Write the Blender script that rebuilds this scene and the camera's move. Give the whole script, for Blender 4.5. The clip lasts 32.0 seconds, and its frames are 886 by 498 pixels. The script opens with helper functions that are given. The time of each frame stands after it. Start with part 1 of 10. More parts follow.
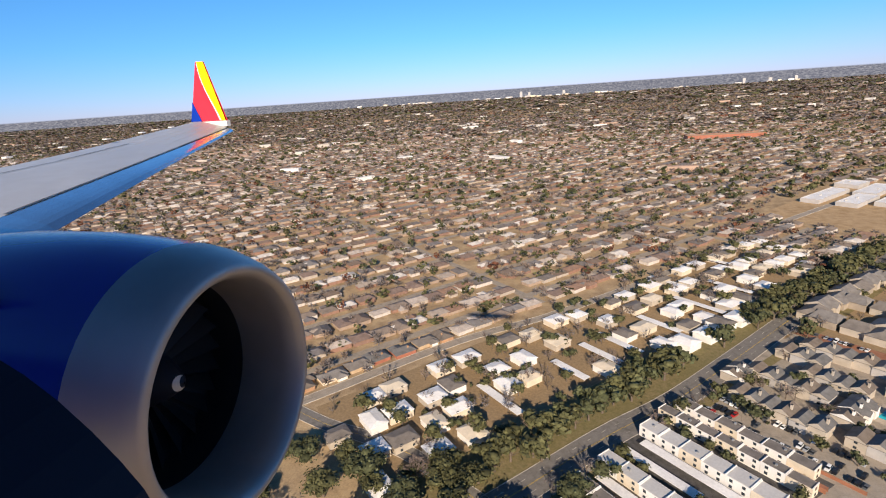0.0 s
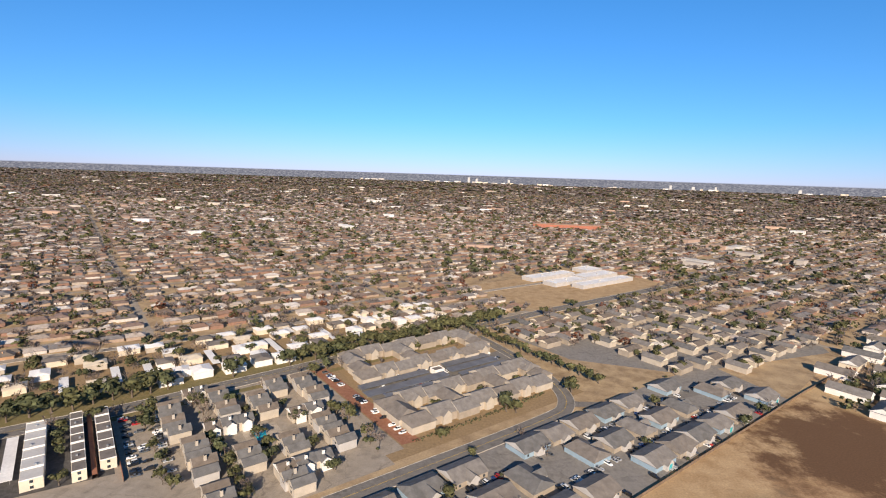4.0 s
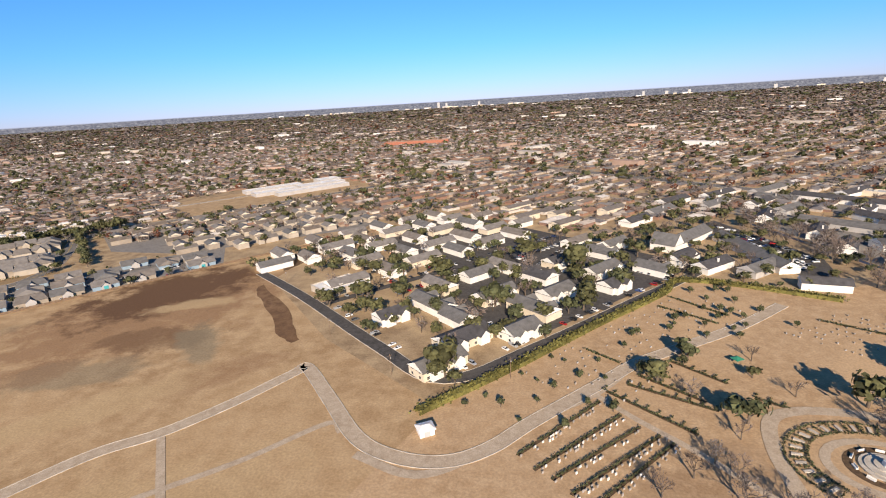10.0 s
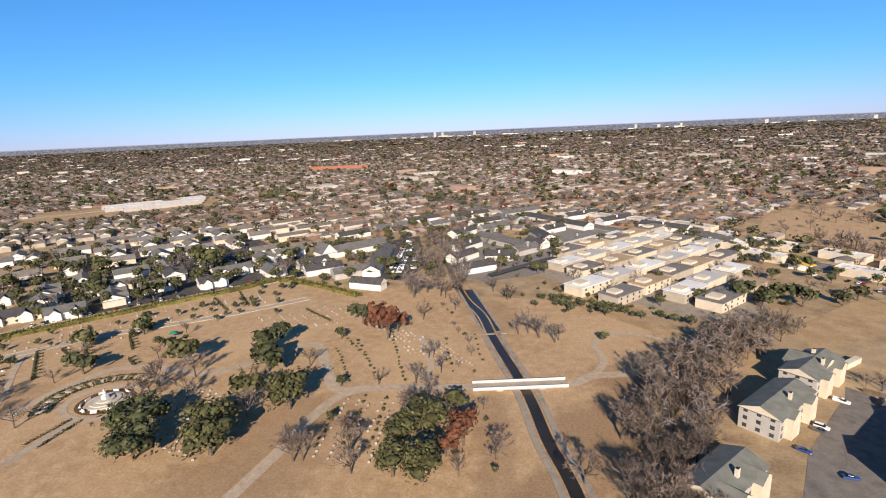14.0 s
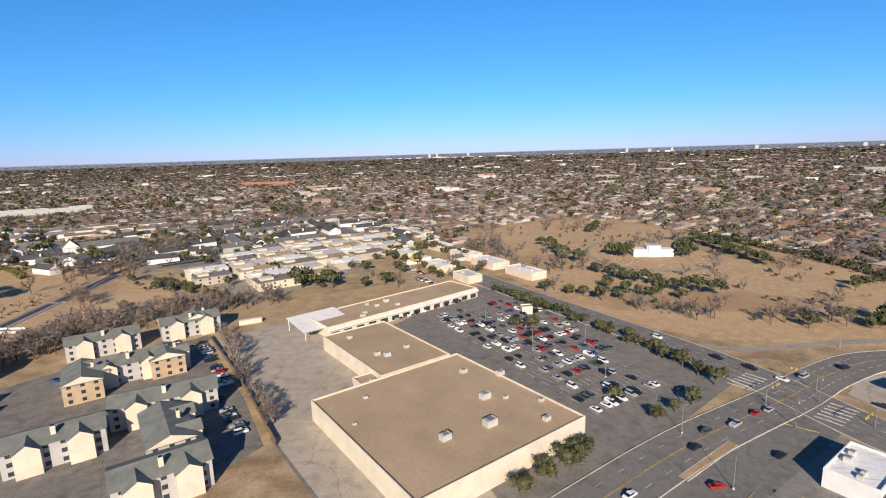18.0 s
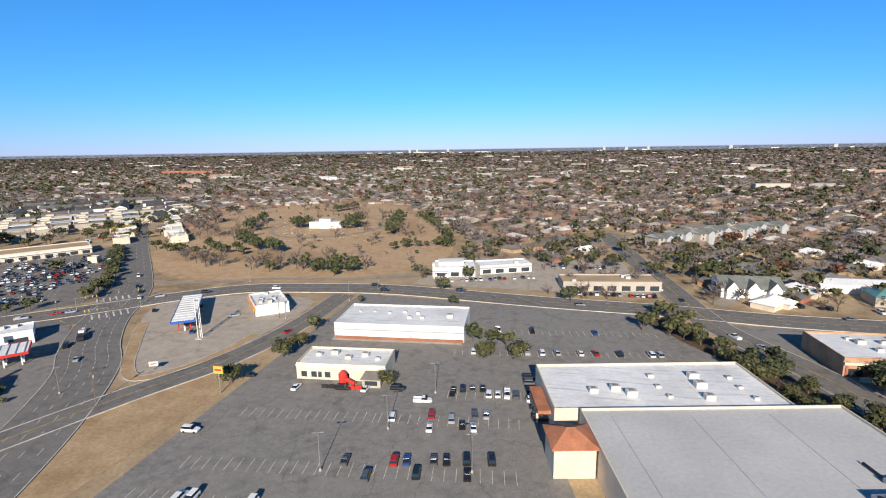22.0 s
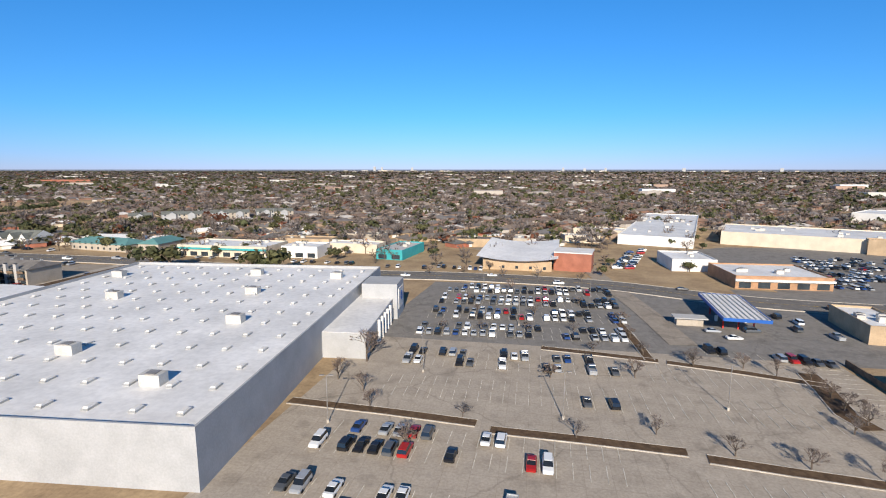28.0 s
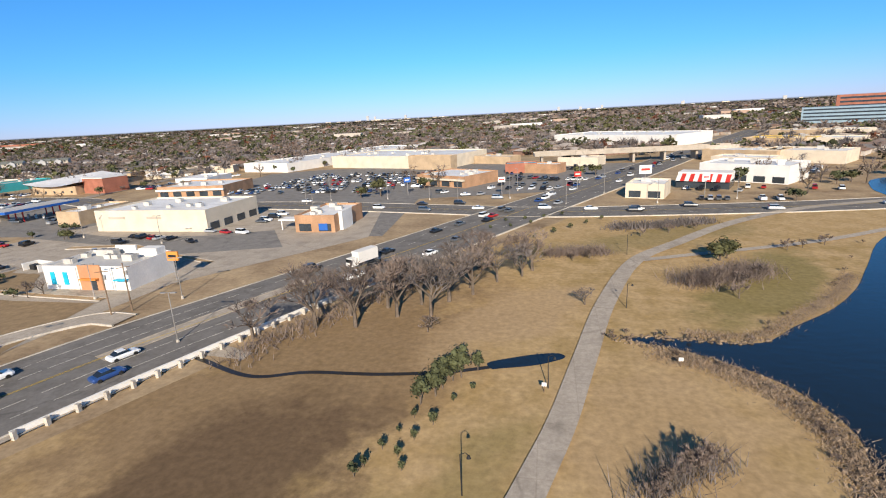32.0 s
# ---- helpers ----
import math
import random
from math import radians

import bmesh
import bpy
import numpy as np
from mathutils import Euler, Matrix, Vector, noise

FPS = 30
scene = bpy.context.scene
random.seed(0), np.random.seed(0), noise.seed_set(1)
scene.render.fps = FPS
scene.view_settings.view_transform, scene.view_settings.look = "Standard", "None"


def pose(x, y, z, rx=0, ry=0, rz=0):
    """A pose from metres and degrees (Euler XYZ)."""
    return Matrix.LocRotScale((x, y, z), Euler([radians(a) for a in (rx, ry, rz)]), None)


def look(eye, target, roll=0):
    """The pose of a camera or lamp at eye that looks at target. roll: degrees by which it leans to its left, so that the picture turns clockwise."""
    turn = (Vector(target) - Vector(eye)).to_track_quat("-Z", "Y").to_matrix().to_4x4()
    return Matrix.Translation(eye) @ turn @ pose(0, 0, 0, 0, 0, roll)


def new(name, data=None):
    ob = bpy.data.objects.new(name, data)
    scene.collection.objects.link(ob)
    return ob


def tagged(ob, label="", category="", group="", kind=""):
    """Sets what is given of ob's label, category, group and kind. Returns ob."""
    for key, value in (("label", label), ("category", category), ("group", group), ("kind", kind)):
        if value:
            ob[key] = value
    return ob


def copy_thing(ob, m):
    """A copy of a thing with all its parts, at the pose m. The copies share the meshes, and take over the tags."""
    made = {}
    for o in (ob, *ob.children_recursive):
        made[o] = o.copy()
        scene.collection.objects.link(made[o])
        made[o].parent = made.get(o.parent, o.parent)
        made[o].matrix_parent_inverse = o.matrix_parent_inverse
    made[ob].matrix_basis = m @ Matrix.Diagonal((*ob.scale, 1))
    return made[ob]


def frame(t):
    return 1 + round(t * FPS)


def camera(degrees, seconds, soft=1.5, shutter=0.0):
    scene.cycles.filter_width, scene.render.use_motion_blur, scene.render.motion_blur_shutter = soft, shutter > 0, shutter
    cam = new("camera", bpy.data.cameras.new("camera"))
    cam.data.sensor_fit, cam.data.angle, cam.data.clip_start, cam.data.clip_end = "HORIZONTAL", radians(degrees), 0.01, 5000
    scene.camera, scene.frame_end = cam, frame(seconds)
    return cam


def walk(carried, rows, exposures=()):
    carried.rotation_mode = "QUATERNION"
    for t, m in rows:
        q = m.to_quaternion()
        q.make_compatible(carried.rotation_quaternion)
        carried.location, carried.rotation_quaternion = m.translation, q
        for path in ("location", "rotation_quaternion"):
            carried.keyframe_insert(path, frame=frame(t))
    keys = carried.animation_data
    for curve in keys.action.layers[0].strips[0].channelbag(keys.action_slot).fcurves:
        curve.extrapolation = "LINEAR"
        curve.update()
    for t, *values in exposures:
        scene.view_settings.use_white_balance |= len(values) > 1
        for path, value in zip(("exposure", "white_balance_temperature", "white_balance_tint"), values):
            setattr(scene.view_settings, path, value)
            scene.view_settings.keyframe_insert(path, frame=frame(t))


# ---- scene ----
cam = camera(83.08, 32.0, soft=1.1)
# seconds, place, yaw, pitch, roll
PATH = [
    (0.0, 0.00, 0.00, 85.20, 14.85, -17.30, 3.78),
    (0.5, 19.16, 1.16, 84.02, 14.96, -15.70, 2.65),
    (1.0, 38.30, 2.25, 82.84, 14.83, -14.36, 1.60),
    (1.5, 57.42, 3.27, 81.66, 14.71, -13.70, 0.85),
    (2.0, 76.52, 4.22, 80.49, 14.35, -12.09, -0.02),
    (2.5, 95.60, 5.11, 79.33, 13.70, -10.09, -0.89),
    (3.0, 114.65, 5.93, 78.16, 12.98, -8.88, -1.40),
    (3.5, 133.68, 6.69, 77.00, 12.17, -8.52, -1.60),
    (4.0, 152.69, 7.39, 75.85, 11.16, -8.51, -1.81),
    (4.5, 171.68, 8.03, 74.69, 10.02, -8.15, -1.57),
    (6.5, 247.42, 10.03, 70.12, 10.88, -5.52, -1.12),
    (7.0, 266.30, 10.40, 68.99, 10.82, -6.27, -0.82),
    (7.5, 285.16, 10.72, 67.86, 10.53, -7.91, 0.19),
    (8.0, 304.00, 10.99, 66.74, 9.93, -10.87, 2.03),
    (8.5, 322.82, 11.22, 65.62, 9.74, -13.67, 3.21),
    (9.0, 341.61, 11.40, 64.50, 9.79, -15.49, 3.77),
    (9.5, 360.38, 11.54, 63.38, 10.01, -16.57, 3.84),
    (10.0, 379.13, 11.64, 62.27, 10.36, -16.46, 3.43),
    (10.5, 397.86, 11.70, 61.17, 10.70, -15.24, 2.82),
    (11.0, 416.57, 11.72, 60.07, 11.11, -14.36, 2.36),
    (11.5, 435.26, 11.70, 58.97, 11.42, -13.83, 1.86),
    (12.0, 453.92, 11.65, 57.87, 11.54, -13.32, 1.71),
    (12.5, 472.56, 11.57, 56.78, 11.54, -13.08, 1.87),
    (13.0, 491.18, 11.45, 55.69, 11.61, -13.33, 2.25),
    (13.5, 509.78, 11.31, 54.61, 11.60, -13.47, 2.71),
    (14.0, 528.36, 11.14, 53.53, 11.67, -13.22, 2.50),
    (14.5, 546.92, 10.94, 52.46, 11.85, -11.99, 1.34),
    (16.5, 620.92, 9.91, 48.19, 11.97, -10.01, 0.52),
    (17.0, 639.37, 9.60, 47.14, 12.37, -9.86, 0.97),
    (17.5, 657.80, 9.28, 46.08, 12.70, -10.09, 1.37),
    (18.0, 676.20, 8.94, 45.03, 12.73, -10.81, 1.70),
    (18.5, 694.58, 8.59, 43.99, 12.56, -11.33, 1.43),
    (19.0, 712.94, 8.23, 42.95, 12.50, -11.59, 0.92),
    (19.5, 731.28, 7.85, 41.91, 12.50, -12.22, 1.27),
    (20.0, 749.60, 7.47, 40.88, 12.38, -12.80, 1.80),
    (20.5, 767.90, 7.08, 39.85, 12.31, -12.64, 1.41),
    (21.0, 786.17, 6.69, 38.82, 12.31, -11.97, 1.35),
    (21.5, 804.42, 6.29, 37.80, 12.23, -11.55, 1.27),
    (22.0, 822.65, 5.89, 36.78, 12.16, -11.27, 0.87),
    (22.5, 840.86, 5.49, 35.77, 12.11, -10.80, 0.70),
    (23.0, 859.05, 5.09, 34.76, 11.91, -10.61, 0.03),
    (23.5, 877.22, 4.70, 33.75, 11.57, -10.79, -0.20),
    (24.0, 895.36, 4.30, 32.75, 11.39, -11.71, 0.10),
    (24.5, 913.48, 3.92, 31.75, 11.20, -12.95, 0.77),
    (25.0, 931.58, 3.54, 30.75, 11.06, -13.68, 1.21),
    (25.5, 949.66, 3.17, 29.76, 11.00, -13.82, 1.06),
    (27.5, 1021.76, 1.83, 25.83, 10.60, -9.86, -0.68),
    (28.0, 1039.73, 1.54, 24.86, 10.57, -9.05, -0.01),
    (28.5, 1057.68, 1.26, 23.89, 10.41, -8.48, -0.42),
    (29.0, 1075.61, 1.00, 22.93, 10.18, -8.41, -0.32),
    (29.5, 1093.52, 0.77, 21.97, 10.19, -8.69, -0.44),
    (30.0, 1111.40, 0.56, 21.01, 10.33, -9.88, 0.02),
    (30.5, 1129.26, 0.38, 20.06, 10.56, -11.90, 0.92),
    (31.0, 1147.10, 0.22, 19.11, 10.84, -13.57, 1.85),
    (31.5, 1164.92, 0.10, 18.16, 11.06, -14.63, 3.09),
    (32.0, 1182.72, 0.00, 17.22, 11.49, -14.92, 2.97),
]
walk(cam, [(t, pose(x, y, z, 90 + p, r, w)) for t, x, y, z, w, p, r in PATH], exposures=[(0, 0.48, 6750, 14), (4, 0.5, 6750, 14), (8, 0.53, 6800, 15), (14, 0.47, 6700, 14), (17, 0.38, 6600, 14), (20, 0.44, 6100, 9), (25, 0.4, 6250, 10), (28, 0.34, 6150, 10), (30, 0.26, 6050, 9), (31, 0.3, 6200, 10), (32, 0.46, 6350, 10)])

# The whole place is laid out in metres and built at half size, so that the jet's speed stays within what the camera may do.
S = 0.5
TH = radians(48)
CT, ST = math.cos(TH), math.sin(TH)


def G(u, v):
    """From the street grid, turned by 48 degrees, to the plan."""
    return (u * CT - v * ST, u * ST + v * CT)


def UV(x, y):
    return (x * CT + y * ST, -x * ST + y * CT)


# ---- sky and sun ----
world = bpy.data.worlds.new("sky")
scene.world = world
world.use_nodes = True
wt = world.node_tree
bg = wt.nodes["Background"]
sky = wt.nodes.new("ShaderNodeTexSky")
sky.sky_type = "NISHITA"
sky.sun_disc = False
sky.sun_elevation, sky.sun_rotation = radians(25), radians(170)
sky.air_density, sky.dust_density, sky.ozone_density = 1.0, 0.0, 3.0
wc = wt.nodes.new("ShaderNodeTexCoord")
wx = wt.nodes.new("ShaderNodeSeparateXYZ")
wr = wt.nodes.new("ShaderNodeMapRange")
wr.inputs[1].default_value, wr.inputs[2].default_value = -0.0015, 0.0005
wm = wt.nodes.new("ShaderNodeMix")
wm.data_type = "RGBA"
wv = wt.nodes.new("ShaderNodeVectorMath")
wv.operation = "MULTIPLY"
wv.inputs[1].default_value = (260, 260, 700)
wn_ = wt.nodes.new("ShaderNodeTexNoise")
wn_.inputs["Scale"].default_value, wn_.inputs["Detail"].default_value, wn_.inputs["Roughness"].default_value = 1.0, 6, 0.7
# far land below the horizon, with haze put into its pale blue-grey colours
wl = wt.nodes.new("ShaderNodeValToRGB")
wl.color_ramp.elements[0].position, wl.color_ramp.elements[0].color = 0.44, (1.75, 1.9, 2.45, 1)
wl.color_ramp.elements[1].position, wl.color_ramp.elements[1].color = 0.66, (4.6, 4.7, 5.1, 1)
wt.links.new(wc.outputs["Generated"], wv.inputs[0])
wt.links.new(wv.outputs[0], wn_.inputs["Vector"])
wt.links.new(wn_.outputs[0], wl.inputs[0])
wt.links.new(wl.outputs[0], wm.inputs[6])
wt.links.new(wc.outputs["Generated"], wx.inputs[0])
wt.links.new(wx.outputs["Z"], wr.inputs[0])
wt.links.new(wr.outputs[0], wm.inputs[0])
tint = wt.nodes.new("ShaderNodeMix")
tint.data_type, tint.blend_type = "RGBA", "MULTIPLY"
tint.inputs[0].default_value = 1.0
tr_ = wt.nodes.new("ShaderNodeValToRGB")
for i, (p_, c_) in enumerate(((0.0, (0.60, 0.80, 1.66)), (0.10, (0.42, 0.92, 1.50)), (0.32, (0.36, 1.05, 1.60)), (0.55, (0.34, 0.74, 1.05)), (1.0, (0.26, 0.48, 0.64)))):
    e_ = tr_.color_ramp.elements[i] if i < 2 else tr_.color_ramp.elements.new(p_)
    e_.position, e_.color = p_, (*c_, 1)
wt.links.new(wx.outputs["Z"], tr_.inputs[0])
wt.links.new(tr_.outputs[0], tint.inputs[7])
wt.links.new(sky.outputs[0], tint.inputs[6])
wt.links.new(tint.outputs[2], wm.inputs[7])
wt.links.new(wm.outputs[2], bg.inputs[0])
bg.inputs[1].default_value = 0.068
sun = new("sun", bpy.data.lights.new("sun", "SUN"))
sun.data.energy, sun.data.angle, sun.data.color = 5.0, radians(0.5), (1.0, 0.875, 0.70)
sun.matrix_world = look((0, 0, 0), (-math.sin(radians(10)), math.cos(radians(10)), -math.tan(radians(25))))


# ---- materials ----
def mat(name, base, rough=0.85, metal=0.0, vary=0.25, scale=0.4, fine=6.0, random_by="", spread=0.0, tints=(), bump=0.0, emit=0.0, spec=0.3):
    """A surface with noise at two scales; tints are picked by object or by island."""
    m = bpy.data.materials.new(name)
    m.use_nodes = True
    nt = m.node_tree
    b = nt.nodes["Principled BSDF"]
    b.inputs["Roughness"].default_value, b.inputs["Metallic"].default_value = rough, metal
    b.inputs["Specular IOR Level"].default_value = spec
    geo = nt.nodes.new("ShaderNodeNewGeometry")
    if tints:
        ramp = nt.nodes.new("ShaderNodeValToRGB")
        ramp.color_ramp.interpolation = "CONSTANT"
        els = ramp.color_ramp.elements
        for i, c in enumerate(tints):
            e = els[i] if i < 2 else els.new(i / len(tints))
            e.position = i / len(tints)
            e.color = (*c, 1)
        if random_by == "object":
            oi = nt.nodes.new("ShaderNodeObjectInfo")
            nt.links.new(oi.outputs["Random"], ramp.inputs[0])
        else:
            nt.links.new(geo.outputs["Random Per Island"], ramp.inputs[0])
        col = ramp.outputs[0]
    else:
        rgb = nt.nodes.new("ShaderNodeRGB")
        rgb.outputs[0].default_value = (*base, 1)
        col = rgb.outputs[0]
    for sc, amount, detail in ((scale, vary, 5), (fine, vary * 0.7, 3)):
        n = nt.nodes.new("ShaderNodeTexNoise")
        n.inputs["Scale"].default_value, n.inputs["Detail"].default_value = sc, detail
        nt.links.new(geo.outputs["Position"], n.inputs["Vector"])
        r = nt.nodes.new("ShaderNodeMapRange")
        r.inputs[1].default_value, r.inputs[2].default_value = 0.3, 0.7
        r.inputs[3].default_value, r.inputs[4].default_value = 1 - amount, 1 + amount
        nt.links.new(n.outputs[0], r.inputs[0])
        v = nt.nodes.new("ShaderNodeVectorMath")
        v.operation = "SCALE"
        nt.links.new(col, v.inputs[0])
        nt.links.new(r.outputs[0], v.inputs["Scale"])
        col = v.outputs[0]
        last = n
    if spread:
        r = nt.nodes.new("ShaderNodeMapRange")
        r.inputs[3].default_value, r.inputs[4].default_value = 1 - spread, 1 + spread
        nt.links.new(geo.outputs["Random Per Island"], r.inputs[0])
        v = nt.nodes.new("ShaderNodeVectorMath")
        v.operation = "SCALE"
        nt.links.new(col, v.inputs[0])
        nt.links.new(r.outputs[0], v.inputs["Scale"])
        col = v.outputs[0]
    if bump:
        bp = nt.nodes.new("ShaderNodeBump")
        bp.inputs["Strength"].default_value, bp.inputs["Distance"].default_value = bump, 0.1
        nt.links.new(last.outputs[0], bp.inputs["Height"])
        nt.links.new(bp.outputs[0], b.inputs["Normal"])
    nt.links.new(col, b.inputs["Base Color"])
    return m


def ground_mat(name, a, b_, c, s1=0.01, s2=0.12, fine=2.0, sharp=0.12, slab=0.0, crack=0.0, patches=()):
    """Soil or turf in three blended colours; patches: uneven stains as (x, y, half length, half width, turn, colour, strength)."""
    m = bpy.data.materials.new(name)
    m.use_nodes = True
    nt = m.node_tree
    b = nt.nodes["Principled BSDF"]
    b.inputs["Roughness"].default_value = 0.95
    b.inputs["Specular IOR Level"].default_value = 0.1
    geo = nt.nodes.new("ShaderNodeNewGeometry")
    col = None
    for sc, colour, detail, half in ((s1, b_, 6, sharp), (s2, c, 8, sharp), (fine, None, 4, 0.2)):
        n = nt.nodes.new("ShaderNodeTexNoise")
        n.inputs["Scale"].default_value, n.inputs["Detail"].default_value, n.inputs["Roughness"].default_value = sc, detail, 0.62
        nt.links.new(geo.outputs["Position"], n.inputs["Vector"])
        r = nt.nodes.new("ShaderNodeMapRange")
        r.inputs[1].default_value, r.inputs[2].default_value = 0.5 - half, 0.5 + half
        nt.links.new(n.outputs[0], r.inputs[0])
        if colour is None:
            if patches:
                wob = nt.nodes.new("ShaderNodeTexNoise")
                wob.inputs["Scale"].default_value, wob.inputs["Detail"].default_value, wob.inputs["Roughness"].default_value = 0.09, 9, 0.68
                nt.links.new(geo.outputs["Position"], wob.inputs["Vector"])
                ragged_by = nt.nodes.new("ShaderNodeMapRange")
                ragged_by.inputs[1].default_value, ragged_by.inputs[2].default_value = 0.25, 0.75
                ragged_by.inputs[3].default_value, ragged_by.inputs[4].default_value = -0.75, 0.75
                nt.links.new(wob.outputs[0], ragged_by.inputs[0])
            for px_, py_, rx_, ry_, turn, stain, strength in patches:
                mp = nt.nodes.new("ShaderNodeMapping")
                mp.vector_type = "TEXTURE"
                mp.inputs["Location"].default_value = (px_ * 0.5, py_ * 0.5, 0)
                mp.inputs["Rotation"].default_value = (0, 0, radians(turn))
                mp.inputs["Scale"].default_value = (rx_ * 0.5, ry_ * 0.5, 1000)
                nt.links.new(geo.outputs["Position"], mp.inputs["Vector"])
                ln = nt.nodes.new("ShaderNodeVectorMath")
                ln.operation = "LENGTH"
                nt.links.new(mp.outputs[0], ln.inputs[0])
                ad = nt.nodes.new("ShaderNodeMath")
                ad.operation = "ADD"
                nt.links.new(ln.outputs["Value"], ad.inputs[0])
                nt.links.new(ragged_by.outputs[0], ad.inputs[1])
                r = nt.nodes.new("ShaderNodeMapRange")
                r.inputs[1].default_value, r.inputs[2].default_value = 1.2, 0.75
                r.inputs[3].default_value, r.inputs[4].default_value = 0.0, strength
                nt.links.new(ad.outputs[0], r.inputs[0])
                x = nt.nodes.new("ShaderNodeMix")
                x.data_type = "RGBA"
                nt.links.new(r.outputs[0], x.inputs[0])
                nt.links.new(col, x.inputs[6])
                x.inputs[7].default_value = (*stain, 1)
                col = x.outputs[2]
            r = nt.nodes.new("ShaderNodeMapRange")
            r.inputs[1].default_value, r.inputs[2].default_value = 0.3, 0.7
            nt.links.new(n.outputs[0], r.inputs[0])
            r.inputs[3].default_value, r.inputs[4].default_value = (0.86, 1.12) if crack else (0.8, 1.17)
            v = nt.nodes.new("ShaderNodeVectorMath")
            v.operation = "SCALE"
            nt.links.new(col, v.inputs[0])
            nt.links.new(r.outputs[0], v.inputs["Scale"])
            col = v.outputs[0]
        else:
            x = nt.nodes.new("ShaderNodeMix")
            x.data_type = "RGBA"
            nt.links.new(r.outputs[0], x.inputs[0])
            if col is None:
                x.inputs[6].default_value = (*a, 1)
            else:
                nt.links.new(col, x.inputs[6])
            x.inputs[7].default_value = (*colour, 1)
            col = x.outputs[2]
    if crack:
        vo = nt.nodes.new("ShaderNodeTexVoronoi")
        vo.feature = "DISTANCE_TO_EDGE"
        vo.inputs["Scale"].default_value = crack
        wp = nt.nodes.new("ShaderNodeVectorMath")
        wp.operation = "ADD"
        wq = nt.nodes.new("ShaderNodeTexNoise")
        wq.inputs["Scale"].default_value = 0.6
        ws = nt.nodes.new("ShaderNodeVectorMath")
        ws.operation = "SCALE"
        ws.inputs["Scale"].default_value = 1.6
        nt.links.new(geo.outputs["Position"], wq.inputs["Vector"])
        nt.links.new(wq.outputs["Color"], ws.inputs[0])
        nt.links.new(geo.outputs["Position"], wp.inputs[0])
        nt.links.new(ws.outputs[0], wp.inputs[1])
        nt.links.new(wp.outputs[0], vo.inputs["Vector"])
        st = nt.nodes.new("ShaderNodeTexNoise")
        st.inputs["Scale"].default_value, st.inputs["Detail"].default_value = 0.35, 6
        nt.links.new(geo.outputs["Position"], st.inputs["Vector"])
        for out, lo, hi, dark in ((vo.outputs["Distance"], 0.002, 0.010, 0.80), (st.outputs[0], 0.34, 0.46, 0.82)):
            r = nt.nodes.new("ShaderNodeMapRange")
            r.inputs[1].default_value, r.inputs[2].default_value = lo, hi
            r.inputs[3].default_value, r.inputs[4].default_value = dark, 1.0
            nt.links.new(out, r.inputs[0])
            v = nt.nodes.new("ShaderNodeVectorMath")
            v.operation = "SCALE"
            nt.links.new(col, v.inputs[0])
            nt.links.new(r.outputs[0], v.inputs["Scale"])
            col = v.outputs[0]
    if slab:
        bt = nt.nodes.new("ShaderNodeTexBrick")
        bt.offset = 0.0
        bt.inputs["Scale"].default_value = 1.0
        bt.inputs["Brick Width"].default_value = bt.inputs["Row Height"].default_value = slab
        bt.inputs["Mortar Size"].default_value = 0.035
        bt.inputs["Color1"].default_value, bt.inputs["Color2"].default_value, bt.inputs["Mortar"].default_value = (1, 1, 1, 1), (0.93, 0.93, 0.93, 1), (0.86, 0.85, 0.84, 1)
        nt.links.new(geo.outputs["Position"], bt.inputs["Vector"])
        x = nt.nodes.new("ShaderNodeMix")
        x.data_type, x.blend_type = "RGBA", "MULTIPLY"
        x.inputs[0].default_value = 1.0
        nt.links.new(col, x.inputs[6])
        nt.links.new(bt.outputs[0], x.inputs[7])
        col = x.outputs[2]
    nt.links.new(col, b.inputs["Base Color"])
    return m


M = {}
M["turf"] = ground_mat("suburb_ground", (0.36, 0.26, 0.16), (0.25, 0.175, 0.105), (0.46, 0.34, 0.205), 0.02, 0.15)
M["dry"] = ground_mat("dry_grass", (0.410, 0.281, 0.157), (0.319, 0.212, 0.114), (0.473, 0.336, 0.195), 0.03, 0.2)
M["lotgrass"] = ground_mat("brown_lot_grass", (0.29, 0.205, 0.118), (0.23, 0.16, 0.09), (0.33, 0.235, 0.135), 0.03, 0.12, 1.2, 0.42)
M["stone"] = mat("grave_stone", (0.36, 0.32, 0.28), 0.85)
M["rubble"] = mat("shore_rubble", (0.21, 0.155, 0.105), 0.95, vary=0.3, scale=1.0, spread=0.3)
M["dirt"] = ground_mat("bare_soil", (0.19, 0.11, 0.06), (0.26, 0.16, 0.09), (0.15, 0.088, 0.05), 0.04, 0.3)
SEAR, BLEACHED = (0.30, 0.195, 0.115), (0.56, 0.39, 0.23)
M["cem"] = ground_mat("cemetery_turf", (0.475, 0.32, 0.183), (0.385, 0.25, 0.138), (0.53, 0.37, 0.222), 0.05, 0.4, patches=(
    (1078, 190, 60, 17, 68, SEAR, 0.75), (1040, 165, 40, 9, 100, SEAR, 0.5), (960, 165, 46, 24, 80, SEAR, 0.55), (905, 250, 34, 16, 45, BLEACHED, 0.7), (860, 300, 40, 18, 40, BLEACHED, 0.6),
    (1025, 300, 34, 16, 110, SEAR, 0.5), (1080, 290, 34, 18, 20, BLEACHED, 0.5), (800, 150, 50, 16, 45, SEAR, 0.5), (990, 235, 40, 14, 105, BLEACHED, 0.5), (1330, 420, 60, 30, 60, SEAR, 0.5), (1440, 330, 70, 22, 5, SEAR, 0.5), (1500, 480, 60, 22, 110, SEAR, 0.5)))
